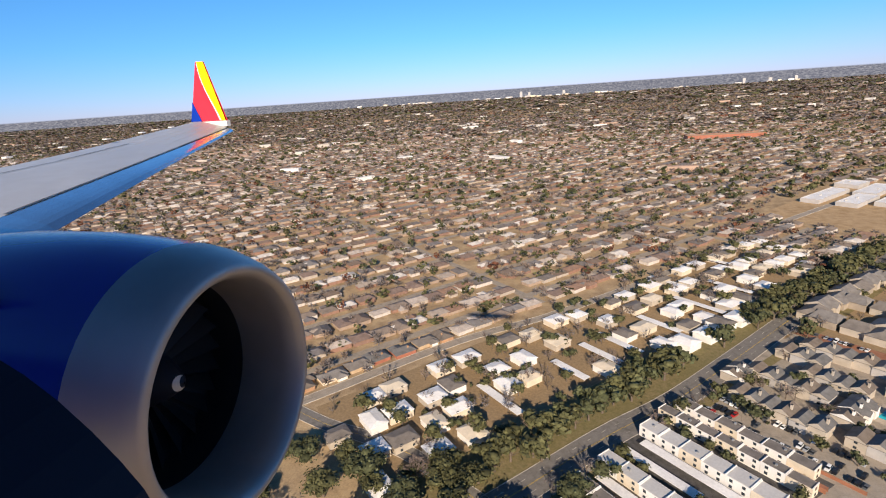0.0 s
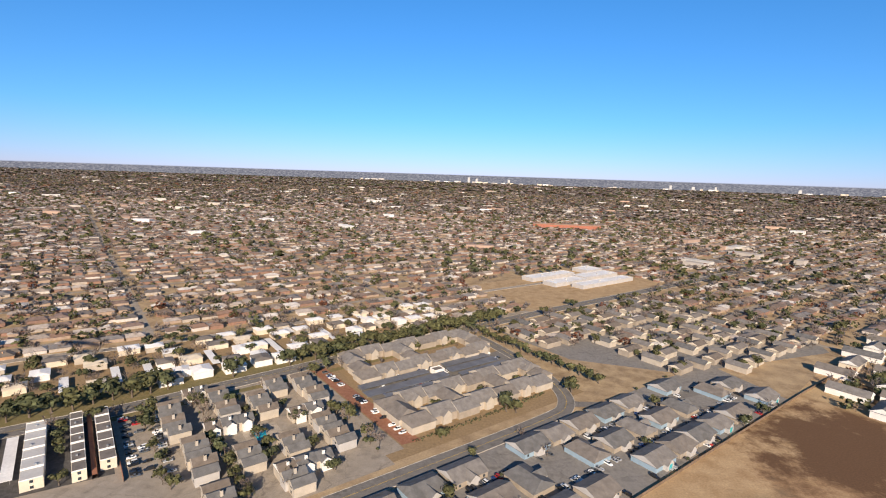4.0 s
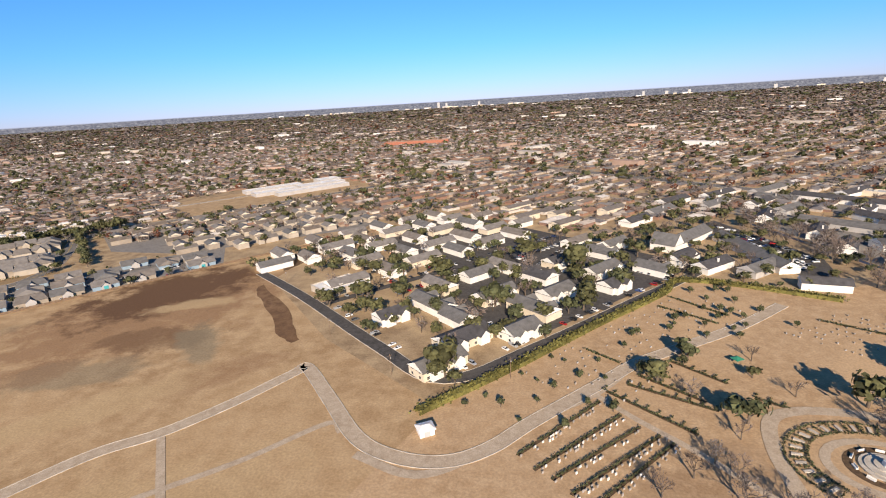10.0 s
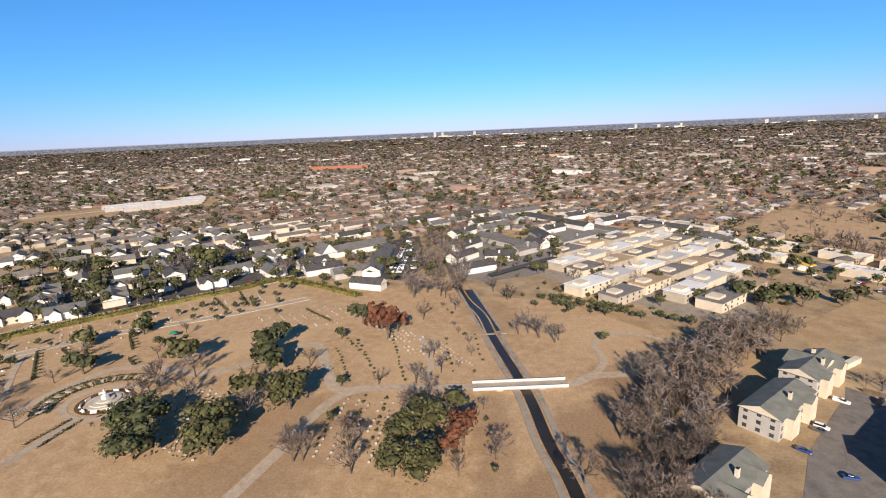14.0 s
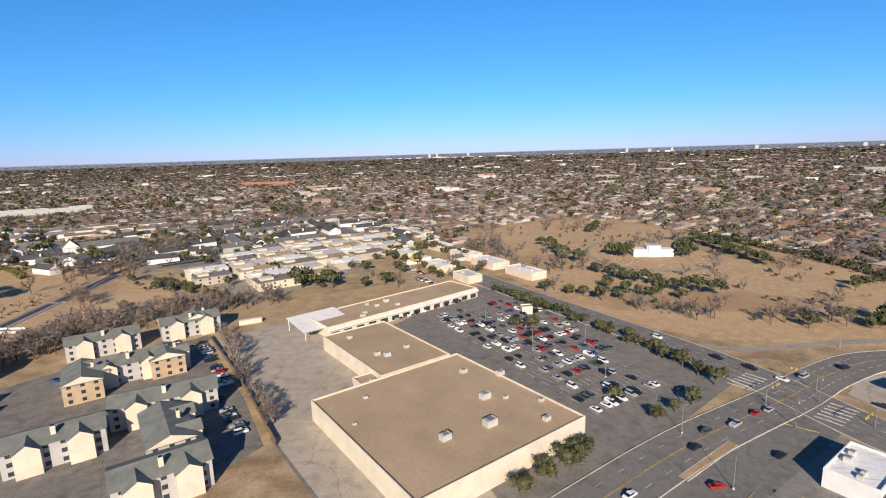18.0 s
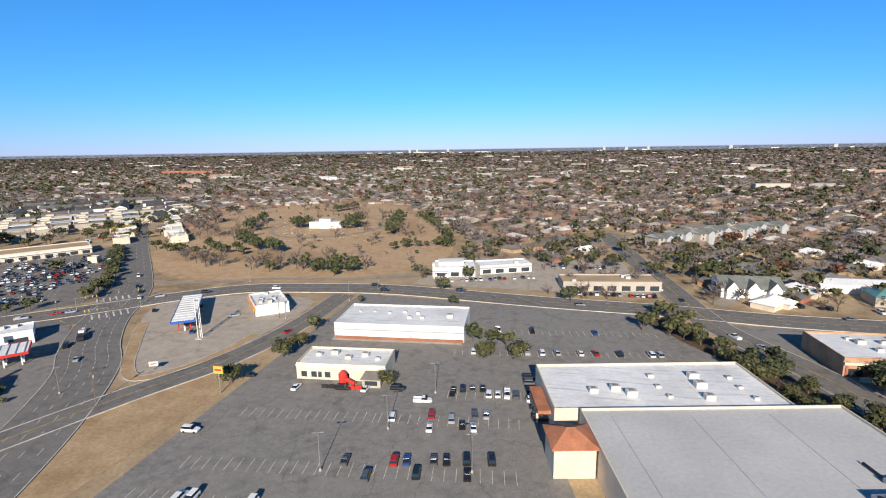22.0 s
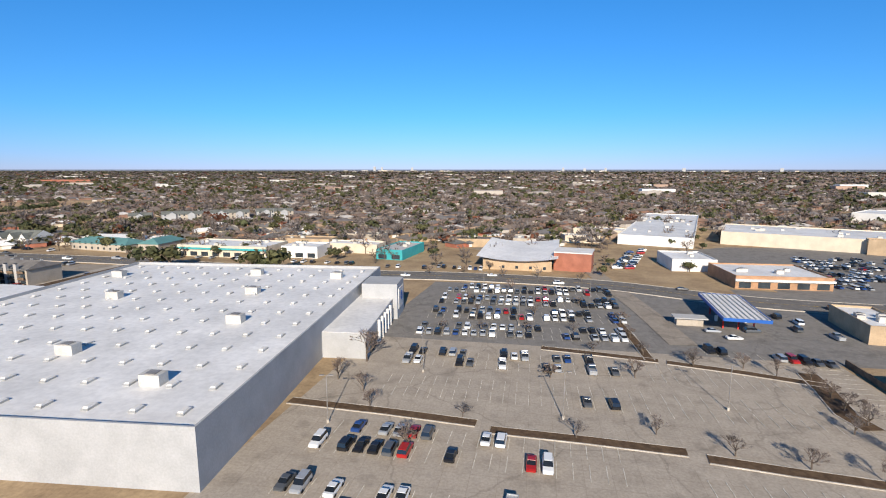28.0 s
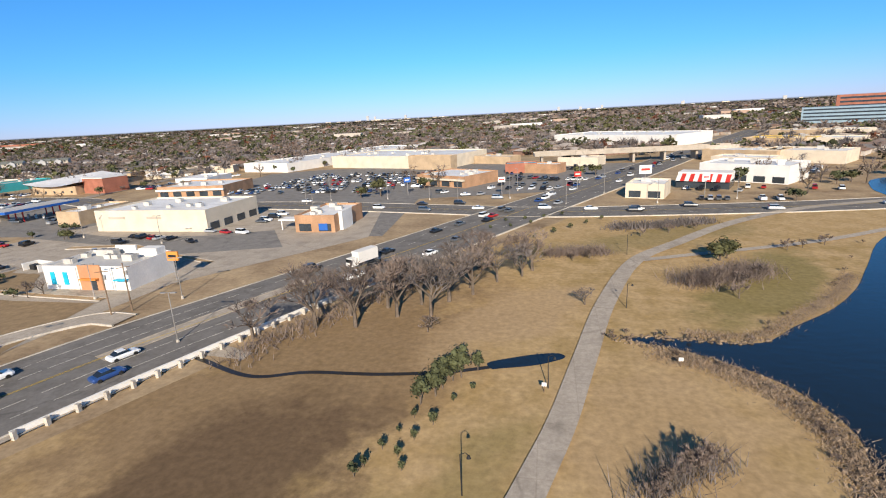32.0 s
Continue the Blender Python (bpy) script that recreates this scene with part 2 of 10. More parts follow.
M["asphalt"] = ground_mat("asphalt", (0.188, 0.174, 0.158), (0.158, 0.147, 0.134), (0.215, 0.20, 0.183), 0.05, 0.8, 4, crack=0.1)
M["lot"] = ground_mat("worn_lot_asphalt", (0.235, 0.219, 0.199), (0.20, 0.187, 0.171), (0.268, 0.249, 0.227), 0.05, 0.8, 4, crack=0.1)
M["retail"] = ground_mat("warm_lot_asphalt", (0.20, 0.182, 0.163), (0.165, 0.151, 0.137), (0.24, 0.218, 0.195), 0.05, 0.5, 4, crack=0.1)
M["darkasphalt"] = ground_mat("dark_asphalt", (0.085, 0.08, 0.077), (0.07, 0.066, 0.063), (0.11, 0.104, 0.10), 0.05, 0.8, 4, crack=0.1)
M["concrete"] = ground_mat("concrete_paving", (0.34, 0.292, 0.236), (0.30, 0.257, 0.208), (0.38, 0.328, 0.268), 0.05, 0.5, 4, 0.16, 2.3, crack=0.06)
M["palecon"] = ground_mat("pale_concrete", (0.43, 0.368, 0.296), (0.385, 0.33, 0.266), (0.475, 0.41, 0.334), 0.05, 0.5, 4, 0.16, 2.3, crack=0.06)
M["gravel"] = ground_mat("pale_gravel", (0.46, 0.365, 0.265), (0.40, 0.31, 0.22), (0.51, 0.415, 0.31), 0.08, 0.6, 4)
M["redpave"] = ground_mat("red_paving", (0.30, 0.135, 0.08), (0.24, 0.11, 0.07), (0.34, 0.17, 0.11), 0.1, 0.8, 4)
M["apron"] = ground_mat("sunlit_concrete", (0.46, 0.405, 0.335), (0.40, 0.35, 0.29), (0.51, 0.455, 0.385), 0.05, 0.5, 4, 0.16, 2.3, crack=0.06)
M["tile"] = mat("terracotta_tiles", (0.42, 0.17, 0.09), 0.85, vary=0.2, scale=0.6, fine=6)
M["mulch"] = ground_mat("mulch", (0.11, 0.07, 0.045), (0.08, 0.055, 0.035), (0.15, 0.10, 0.06), 0.2, 1.5)
M["paint"] = mat("road_paint", (0.62, 0.58, 0.5), 0.7, vary=0.3, scale=1.5)
M["dullyellow"] = mat("worn_yellow_paint", (0.42, 0.31, 0.11), 0.7, vary=0.3)
M["yellow"] = mat("yellow_paint", (0.62, 0.42, 0.08), 0.6)
M["kerb"] = mat("kerb_concrete", (0.5, 0.45, 0.38), 0.85)
M["roofmix"] = mat("shingle_roofs", (0.2, 0.2, 0.2), 0.9, vary=0.2, scale=0.5, fine=4, spread=0.2,
                   tints=[(0.20, 0.15, 0.12), (0.25, 0.20, 0.165), (0.165, 0.145, 0.135), (0.26, 0.165, 0.12), (0.33, 0.275, 0.23), (0.19, 0.175, 0.168), (0.52, 0.48, 0.44), (0.18, 0.13, 0.108), (0.145, 0.132, 0.13), (0.35, 0.30, 0.26)])
M["wallmix"] = mat("house_walls", (0.4, 0.3, 0.2), 0.9, vary=0.15, scale=1, tints=[(0.28, 0.165, 0.12), (0.36, 0.27, 0.205), (0.42, 0.36, 0.30), (0.24, 0.15, 0.115), (0.55, 0.50, 0.45)])
M["farmix"] = mat("far_roofs", (0.2, 0.2, 0.2), 0.9, vary=0.1, scale=0.1, spread=0.2, tints=[(0.66, 0.62, 0.56), (0.5, 0.44, 0.38), (0.72, 0.69, 0.65), (0.36, 0.25, 0.19)])
M["carport_roof"] = mat("blue_grey_metal_roof", (0.15, 0.155, 0.17), 0.6, vary=0.2, scale=0.3, fine=3)
M["roof_brown"] = mat("brown_shingles", (0.165, 0.135, 0.11), 0.92, vary=0.22, scale=0.6, fine=9)
M["roof_tan"] = mat("tan_shingles", (0.185, 0.162, 0.142), 0.92, vary=0.2, scale=0.6, fine=9)
M["roof_grey"] = mat("grey_shingles", (0.145, 0.14, 0.135), 0.9, vary=0.22, scale=0.6, fine=9)
M["roof_dark"] = mat("charcoal_shingles", (0.075, 0.072, 0.075), 0.88, vary=0.25, scale=0.6, fine=9)
M["roof_green"] = mat("grey_green_shingles", (0.17, 0.175, 0.155), 0.9, vary=0.2, scale=0.6, fine=9)
M["roof_warm"] = mat("warm_grey_shingles", (0.20, 0.183, 0.168), 0.9, vary=0.22, scale=0.6, fine=9)
M["whiteroof"] = mat("white_membrane", (0.78, 0.76, 0.73), 0.6, vary=0.12, scale=0.15, fine=1.5)
M["tanroof"] = mat("tan_gravel_roof", (0.43, 0.31, 0.195), 0.9, vary=0.12, scale=0.12, fine=3)
M["greyroof"] = mat("grey_membrane", (0.51, 0.495, 0.47), 0.75, vary=0.1, scale=0.1, fine=2)
M["white"] = mat("white_paint", (0.76, 0.73, 0.68), 0.7, vary=0.08, scale=0.4)
M["cream"] = mat("cream_stucco", (0.66, 0.57, 0.44), 0.85, vary=0.1, scale=0.4)
M["beige"] = mat("beige_siding", (0.45, 0.39, 0.315), 0.85, vary=0.12, scale=0.4)
M["tanwall"] = mat("tan_brick", (0.47, 0.345, 0.22), 0.88, vary=0.15, scale=0.5)
M["taupe"] = mat("taupe_siding", (0.34, 0.285, 0.225), 0.85, vary=0.15, scale=0.4)
M["brick"] = mat("orange_brick", (0.42, 0.245, 0.14), 0.88, vary=0.2, scale=0.5, fine=8)
M["redbrick"] = mat("red_brick", (0.36, 0.14, 0.09), 0.88, vary=0.18, scale=0.5, fine=8)
M["greywall"] = mat("grey_siding", (0.42, 0.42, 0.42), 0.8, vary=0.1, scale=0.4)
M["palegrey"] = mat("pale_grey_siding", (0.44, 0.415, 0.39), 0.8, vary=0.1, scale=0.4)
M["bluewall"] = mat("slate_blue_siding", (0.26, 0.35, 0.42), 0.8, vary=0.1, scale=0.4)
M["teal"] = mat("teal_paint", (0.06, 0.38, 0.40), 0.6, vary=0.12, scale=0.4)
M["tealroof"] = mat("teal_metal_roof", (0.13, 0.27, 0.26), 0.5, vary=0.12, scale=0.4)
M["poolwater"] = mat("pool_water", (0.03, 0.45, 0.52), 0.1, vary=0.12, scale=0.6, spec=0.5)
M["blue"] = mat("blue_panel", (0.03, 0.12, 0.42), 0.45, vary=0.08)
M["greencloth"] = mat("green_canvas", (0.03, 0.22, 0.14), 0.7)
M["skyblue"] = mat("bright_blue_panel", (0.02, 0.42, 0.62), 0.45, vary=0.08)
M["red"] = mat("red_panel", (0.55, 0.04, 0.03), 0.5, vary=0.08)
M["orange"] = mat("orange_panel", (0.72, 0.28, 0.06), 0.5, vary=0.08)
M["terracotta"] = mat("terracotta_stucco", (0.50, 0.25, 0.13), 0.8, vary=0.1)
M["black"] = mat("black_paint", (0.025, 0.025, 0.027), 0.6)
M["glass"] = mat("window_glass", (0.04, 0.05, 0.06), 0.15, spec=0.6, vary=0.3, scale=0.3)
M["metal"] = mat("galvanised_metal", (0.46, 0.46, 0.45), 0.5, 0.6, vary=0.15)
M["unitpaint"] = mat("unit_enamel", (0.56, 0.53, 0.48), 0.55, 0.1, vary=0.15)
M["pole"] = mat("pole_metal", (0.30, 0.28, 0.26), 0.6, 0.3)
M["wood"] = mat("weathered_wood", (0.19, 0.13, 0.085), 0.9, vary=0.3, scale=1.0)
M["redfence"] = mat("red_stained_fence", (0.30, 0.13, 0.075), 0.9, vary=0.2)
M["bark"] = mat("bark", (0.135, 0.105, 0.08), 0.95, vary=0.25, scale=2)
M["leaf"] = mat("oak_leaves", (0.084, 0.083, 0.036), 0.8, vary=0.3, scale=0.25, fine=2, spread=0.45, spec=0.2)
M["leaf2"] = mat("evergreen_leaves", (0.07, 0.076, 0.036), 0.8, vary=0.3, scale=0.25, fine=2, spread=0.45, spec=0.2)
M["hedge"] = mat("hedge_leaves", (0.135, 0.125, 0.038), 0.8, vary=0.3, scale=0.3, fine=2, spread=0.4, spec=0.2)
M["bare"] = mat("bare_twigs", (0.19, 0.148, 0.125), 0.95, vary=0.25, scale=0.3, fine=2, spread=0.35, spec=0.1)
M["bare2"] = mat("grey_twigs", (0.165, 0.142, 0.132), 0.95, vary=0.25, scale=0.3, fine=2, spread=0.35, spec=0.1)
M["reed"] = mat("dead_reeds", (0.30, 0.225, 0.16), 0.95, vary=0.2, scale=0.3, fine=2, spread=0.35, spec=0.1)
M["rust"] = mat("rust_leaves", (0.135, 0.058, 0.036), 0.85, vary=0.3, scale=0.3, spread=0.35, spec=0.1)
M["tyre"] = mat("tyre_rubber", (0.02, 0.02, 0.02), 0.9)
M["carglass"] = mat("car_glass", (0.015, 0.018, 0.022), 0.08, spec=0.7, vary=0.1)
CARS = {"white": (0.78, 0.78, 0.77), "silver": (0.42, 0.43, 0.44), "black": (0.018, 0.018, 0.02), "grey": (0.12, 0.125, 0.13), "red": (0.38, 0.02, 0.018), "blue": (0.03, 0.07, 0.22)}
for k, c in CARS.items():
    M["car_" + k] = mat("car_paint_" + k, c, 0.28, 0.2 if k in ("silver", "grey") else 0.0, vary=0.04, spec=0.6)


def weathered(name, base, dirt, along):
    """A pale roof with long dirty streaks and blotches; along is the streaks' squeeze in x and y."""
    m = mat(name, base, 0.65, vary=0.1, scale=0.15, fine=1.5)
    nt = m.node_tree
    b = nt.nodes["Principled BSDF"]
    col = b.inputs["Base Color"].links[0].from_socket
    geo = nt.nodes.new("ShaderNodeNewGeometry")
    for sq, lo, hi, top in (((*along, 0.3), 0.54, 0.72, 0.75), ((0.16, 0.16, 0.16), 0.52, 0.75, 0.5)):
        mp = nt.nodes.new("ShaderNodeMapping")
        mp.inputs["Scale"].default_value = sq
        nt.links.new(geo.outputs["Position"], mp.inputs["Vector"])
        n = nt.nodes.new("ShaderNodeTexNoise")
        n.inputs["Scale"].default_value, n.inputs["Detail"].default_value = 1.0, 6
        nt.links.new(mp.outputs[0], n.inputs["Vector"])
        r = nt.nodes.new("ShaderNodeMapRange")
        r.inputs[1].default_value, r.inputs[2].default_value, r.inputs[4].default_value = lo, hi, top
        nt.links.new(n.outputs[0], r.inputs[0])
        mx = nt.nodes.new("ShaderNodeMix")
        mx.data_type = "RGBA"
        nt.links.new(r.outputs[0], mx.inputs["Factor"])
        nt.links.new(col, mx.inputs["A"])
        mx.inputs["B"].default_value = (*dirt, 1)
        col = mx.outputs["Result"]
    nt.links.new(col, b.inputs["Base Color"])
    return m


M["wornroof"] = weathered("worn_white_membrane", (0.76, 0.745, 0.72), (0.42, 0.415, 0.41), (0.14, 1.9))

# ---- mesh helpers ----
class MB:
    """Collects faces in metres; made into one mesh at half size."""

    def __init__(self):
        self.v, self.f, self.m = [], [], []

    def quad(self, pts, m=0):
        n = len(self.v)
        self.v += [tuple(p) for p in pts]
        self.f.append(tuple(range(n, n + len(pts))))
        self.m.append(m)
        return self

    def box(self, x, y, z, sx, sy, sz, rot=0.0, m=0, top=None, taper=1.0):
        c, s = math.cos(radians(rot)), math.sin(radians(rot))
        n = len(self.v)
        for k, zz in ((1.0, z), (taper, z + sz)):
            for a, b in ((-1, -1), (1, -1), (1, 1), (-1, 1)):
                px, py = a * sx / 2 * k, b * sy / 2 * k
                self.v.append((x + px * c - py * s, y + px * s + py * c, zz))
        for q in ((0, 1, 5, 4), (1, 2, 6, 5), (2, 3, 7, 6), (3, 0, 4, 7), (3, 2, 1, 0)):
            self.f.append(tuple(n + i for i in q))
            self.m.append(m)
        self.f.append((n + 4, n + 5, n + 6, n + 7))
        self.m.append(m if top is None else top)
        return self

    def roof(self, sx, sy, z, h, over=0.5, hip=0.0, m=0, x=0.0, y=0.0, th=0.25, gm=None):
        """A roof with its ridge along x; hip is how far the ridge is drawn in; a fascia of thickness th."""
        a, b = sx / 2 + over, sy / 2 + over
        r = a - hip
        n = len(self.v)
        self.v += [(x - a, y - b, z), (x + a, y - b, z), (x + a, y + b, z), (x - a, y + b, z), (x - r, y, z + h), (x + r, y, z + h),
                   (x - a, y - b, z - th), (x + a, y - b, z - th), (x + a, y + b, z - th), (x - a, y + b, z - th)]
        for q in ((0, 1, 5, 4), (2, 3, 4, 5), (6, 7, 1, 0), (7, 8, 2, 1), (8, 9, 3, 2), (9, 6, 0, 3), (9, 8, 7, 6)):
            self.f.append(tuple(n + i for i in q))
            self.m.append(m)
        for q in ((1, 2, 5), (3, 0, 4)):
            self.f.append(tuple(n + i for i in q))
            self.m.append(m if gm is None else gm)
        return self

    def cyl(self, x, y, z, r0, r1, h, n=8, m=0, dx=0.0, dy=0.0, cap=True):
        k = len(self.v)
        for r, zz, ox, oy in ((r0, z, 0, 0), (r1, z + h, dx, dy)):
            for i in range(n):
                a = 2 * math.pi * i / n
                self.v.append((x + ox + r * math.cos(a), y + oy + r * math.sin(a), zz))
        for i in range(n):
            j = (i + 1) % n
            self.f.append((k + i, k + j, k + n + j, k + n + i))
            self.m.append(m)
        if cap:
            self.f.append(tuple(k + n + i for i in range(n)))
            self.m.append(m)
        return self

    def stick(self, p, q, r0, r1, n=4, m=0):
        p, q = Vector(p), Vector(q)
        d = (q - p).normalized()
        a = d.orthogonal().normalized()
        b = d.cross(a)
        k = len(self.v)
        for c, r in ((p, r0), (q, r1)):
            for i in range(n):
                t = 2 * math.pi * i / n
                self.v.append(tuple(c + a * (r * math.cos(t)) + b * (r * math.sin(t))))
        for i in range(n):
            j = (i + 1) % n
            self.f.append((k + i, k + j, k + n + j, k + n + i))
            self.m.append(m)
        return self

    def mesh(self, name, mats, smooth=False):
        me = bpy.data.meshes.new(name)
        me.from_pydata([(a * S, b * S, c * S) for a, b, c in self.v], [], self.f)
        for k in mats:
            me.materials.append(M[k])
        me.polygons.foreach_set("material_index", self.m)
        if smooth:
            me.polygons.foreach_set("use_smooth", [True] * len(self.f))
        me.update()
        return me


def place(x, y, z=0.0, rot=0.0):
    return pose(x * S, y * S, z * S, 0, 0, rot)


def thing(name, label, category, group="", x=0.0, y=0.0, z=0.0, rot=0.0):
    o = tagged(new(name), label, category, group)
    o.empty_display_size = 0.5
    o.matrix_basis = place(x, y, z, rot)
    return o


def part(name, mb, mats, parent, label="", at=None, smooth=False):
    """One mesh under a thing or a part; mb may be a mesh that is already made."""
    me = mb.mesh(name, mats.split(), smooth) if isinstance(mb, MB) else mb
    o = new(name, me)
    o.parent = parent
    if at:
        o.matrix_basis = place(*at)
    if label:
        o["label"] = label
    return o


def struct(name, mb, mats, label, category, kind="structure"):
    return tagged(new(name, mb.mesh(name, mats.split())), label, category, kind=kind)


def poly(pts, z):
    return MB().quad([(x, y, z) for x, y in pts])


def offset_line(pts, d):
    out = []
    for i, p in enumerate(pts):
        a, b = Vector(pts[max(i - 1, 0)]), Vector(pts[min(i + 1, len(pts) - 1)])
        t = (b - a).normalized()
        out.append((p[0] - t.y * d, p[1] + t.x * d))
    return out


def smooth_line(pts, n=6):
    """A Catmull-Rom line through the points."""
    if len(pts) < 3:
        return list(pts)
    p = [Vector(q) for q in pts]
    p = [2 * p[0] - p[1]] + p + [2 * p[-1] - p[-2]]
    out = []
    for i in range(1, len(p) - 2):
        for k in range(n):
            t = k / n
            q = 0.5 * (2 * p[i] + (p[i + 1] - p[i - 1]) * t + (2 * p[i - 1] - 5 * p[i] + 4 * p[i + 1] - p[i + 2]) * t * t + (3 * p[i] - p[i - 1] - 3 * p[i + 1] + p[i + 2]) * t ** 3)
            out.append((q.x, q.y))
    out.append(tuple(p[-2]))
    return out


def ribbon(mb, pts, w, z, m=0, off=0.0):
    l, r = offset_line(pts, off + w / 2), offset_line(pts, off - w / 2)
    for i in range(len(pts) - 1):
        mb.quad([(*r[i], z), (*r[i + 1], z), (*l[i + 1], z), (*l[i], z)], m)
    return mb


def kerb(mb, pts, off, w=0.3, h=0.16, z=0.0, m=0):
    l, r = offset_line(pts, off + w / 2), offset_line(pts, off - w / 2)
    for i in range(len(pts) - 1):
        mb.quad([(*r[i], z + h), (*r[i + 1], z + h), (*l[i + 1], z + h), (*l[i], z + h)], m)
        mb.quad([(*r[i], z), (*r[i + 1], z), (*r[i + 1], z + h), (*r[i], z + h)], m)
        mb.quad([(*l[i + 1], z), (*l[i], z), (*l[i], z + h), (*l[i + 1], z + h)], m)
    return mb


def dashes(mb, pts, off, z, dash=3.0, gap=9.0, w=0.15, m=0):
    line = offset_line(pts, off)
    left, on = 0.0, True
    for i in range(len(line) - 1):
        a, b = Vector(line[i]), Vector(line[i + 1])
        L, d = (b - a).length, (b - a).normalized()
        n = Vector((-d.y, d.x)) * (w / 2)
        s = 0.0
        while s < L:
            e = min(L, s + dash)
            p, q = a + d * s, a + d * e
            mb.quad([(*(p - n), z), (*(q - n), z), (*(q + n), z), (*(p + n), z)], m)
            s += dash + gap
    return mb


def inside(p, pts):
    x, y = p
    c = False
    for i in range(len(pts)):
        (x0, y0), (x1, y1) = pts[i - 1], pts[i]
        if (y0 > y) != (y1 > y) and x < (x1 - x0) * (y - y0) / (y1 - y0) + x0:
            c = not c
    return c


def scatter(name, tri, tm, verts, xyz, rot, sc, mats, label, category, smooth=False):
    """Many copies of a small triangle template joined into one mesh: verts (n, 3), tri (m, 3), tm (m,); xyz, rot and sc (k, 3) for the copies."""
    k, n, m = len(xyz), len(verts), len(tri)
    c, s = np.cos(rot)[:, None], np.sin(rot)[:, None]
    v = verts[None] * sc[:, None, :]
    x = v[..., 0] * c - v[..., 1] * s + xyz[:, :1]
    y = v[..., 0] * s + v[..., 1] * c + xyz[:, 1:2]
    z = v[..., 2] + xyz[:, 2:3]
    co = (np.stack([x, y, z], -1) * S).astype(np.float32)
    idx = (tri[None] + (np.arange(k) * n)[:, None, None]).astype(np.int32)
    me = bpy.data.meshes.new(name)
    me.vertices.add(k * n)
    me.vertices.foreach_set("co", co.ravel())
    me.loops.add(k * m * 3)
    me.loops.foreach_set("vertex_index", idx.ravel())
    me.polygons.add(k * m)
    me.polygons.foreach_set("loop_start", np.arange(0, k * m * 3, 3, dtype=np.int32))
    me.polygons.foreach_set("loop_total", np.full(k * m, 3, dtype=np.int32))
    me.polygons.foreach_set("material_index", np.tile(tm, k).astype(np.int32))
    me.polygons.foreach_set("use_smooth", np.full(k * m, smooth))
    for q in mats.split():
        me.materials.append(M[q])
    me.update()
    me.validate()
    return tagged(new(name, me), label, category, kind="stuff")


# ---- ground, roads, lots, water ----
struct("ground", poly([(-9000, -700), (12000, -700), (12000, 9700), (-9000, 9700)], 0.0), "turf", "brown winter ground of the suburb reaching the horizon", "ground")


def area(name, pts, z, m, label, category):
    return struct(name, poly(pts, z), m, label, category)


def ragged(pts, seed, amp=2.5, n=7):
    """An uneven outline: the line through the points, nudged in and out."""
    q = random.Random(seed)
    line = smooth_line(list(pts) + [pts[0]], n)[:-1]
    out, d = [], 0.0
    for x, y in line:
        d = d * 0.55 + q.uniform(-amp, amp)
        e = q.uniform(-amp, amp) * 0.5
        out.append((x + d, y + e))
    return out


BURNT, REDDISH, PALE, GREYISH = (0.125, 0.07, 0.04), (0.29, 0.17, 0.092), (0.50, 0.36, 0.20), (0.25, 0.205, 0.135)
M["field"] = ground_mat("mown_field", (0.44, 0.295, 0.16), (0.36, 0.235, 0.125), (0.50, 0.35, 0.20), 0.03, 0.2, patches=(
    (500, 300, 95, 62, 62, REDDISH, 0.75), (488, 332, 62, 46, 58, BURNT, 0.9), (536, 256, 34, 16, 10, BURNT, 0.5), (522, 306, 30, 9, 24, PALE, 0.8),
    (566, 255, 12, 26, 40, GREYISH, 0.7), (518, 214, 34, 16, 20, GREYISH, 0.6), (600, 225, 30, 12, 40, REDDISH, 0.5), (470, 200, 60, 14, 25, REDDISH, 0.45),
    (560, 190, 50, 12, 48, PALE, 0.6), (520, 405, 12, 40, 40, PALE, 0.7), (620, 130, 60, 20, 40, PALE, 0.5), (400, 240, 40, 12, 50, GREYISH, 0.4)))
area("ground_field", [(270, 160), (329, 223), (387, 287), (483, 388), (545, 470), (562, 462), (556, 356), (640, 262), (702, 214), (715, 203), (660, 60), (640, -300), (150, -300)], 0.04, "field", "tan mown field with a dark burnt patch and worn tracks", "ground")
M["soil2"] = ground_mat("reddish_soil", (0.40, 0.262, 0.15), (0.29, 0.178, 0.10), (0.46, 0.315, 0.185), 0.05, 0.25, 2.0, 0.07)
area("ground_soil_strip", ragged([(553, 346), (590, 309), (622, 263), (614, 260), (584, 298), (556, 332)], 24, 1.5), 0.072, "dirt", "strip of bare soil beside the fence", "ground")
area("ground_thicket", ragged([(540, 416), (545, 440), (556, 450), (566, 420), (556, 380), (548, 392)], 41, 1.5), 0.06, "mulch", "dark ground under the thicket", "ground")
area("ground_cemetery", [(715, 203), (746, 238), (848, 363), (930, 331), (985, 385), (1010, 335), (1063, 330), (1110, 285), (1105, 215), (1090, 150), (1080, -300), (640, -300), (660, 60)], 0.04, "cem", "tan dormant turf of a cemetery", "ground")
area("ground_creek_meadow", [(1063, 330), (1110, 300), (1150, 262), (1150, 240), (1118, 205), (1095, 160), (1090, 150), (1105, 215), (1110, 285)], 0.05, "dry", "dry meadow beside the creek", "ground")
area("ground_creek_bank", [(1080, 150), (1118, 205), (1100, 100), (1085, -300), (1080, -300)], 0.043, "dry", "dry creek bank", "ground")
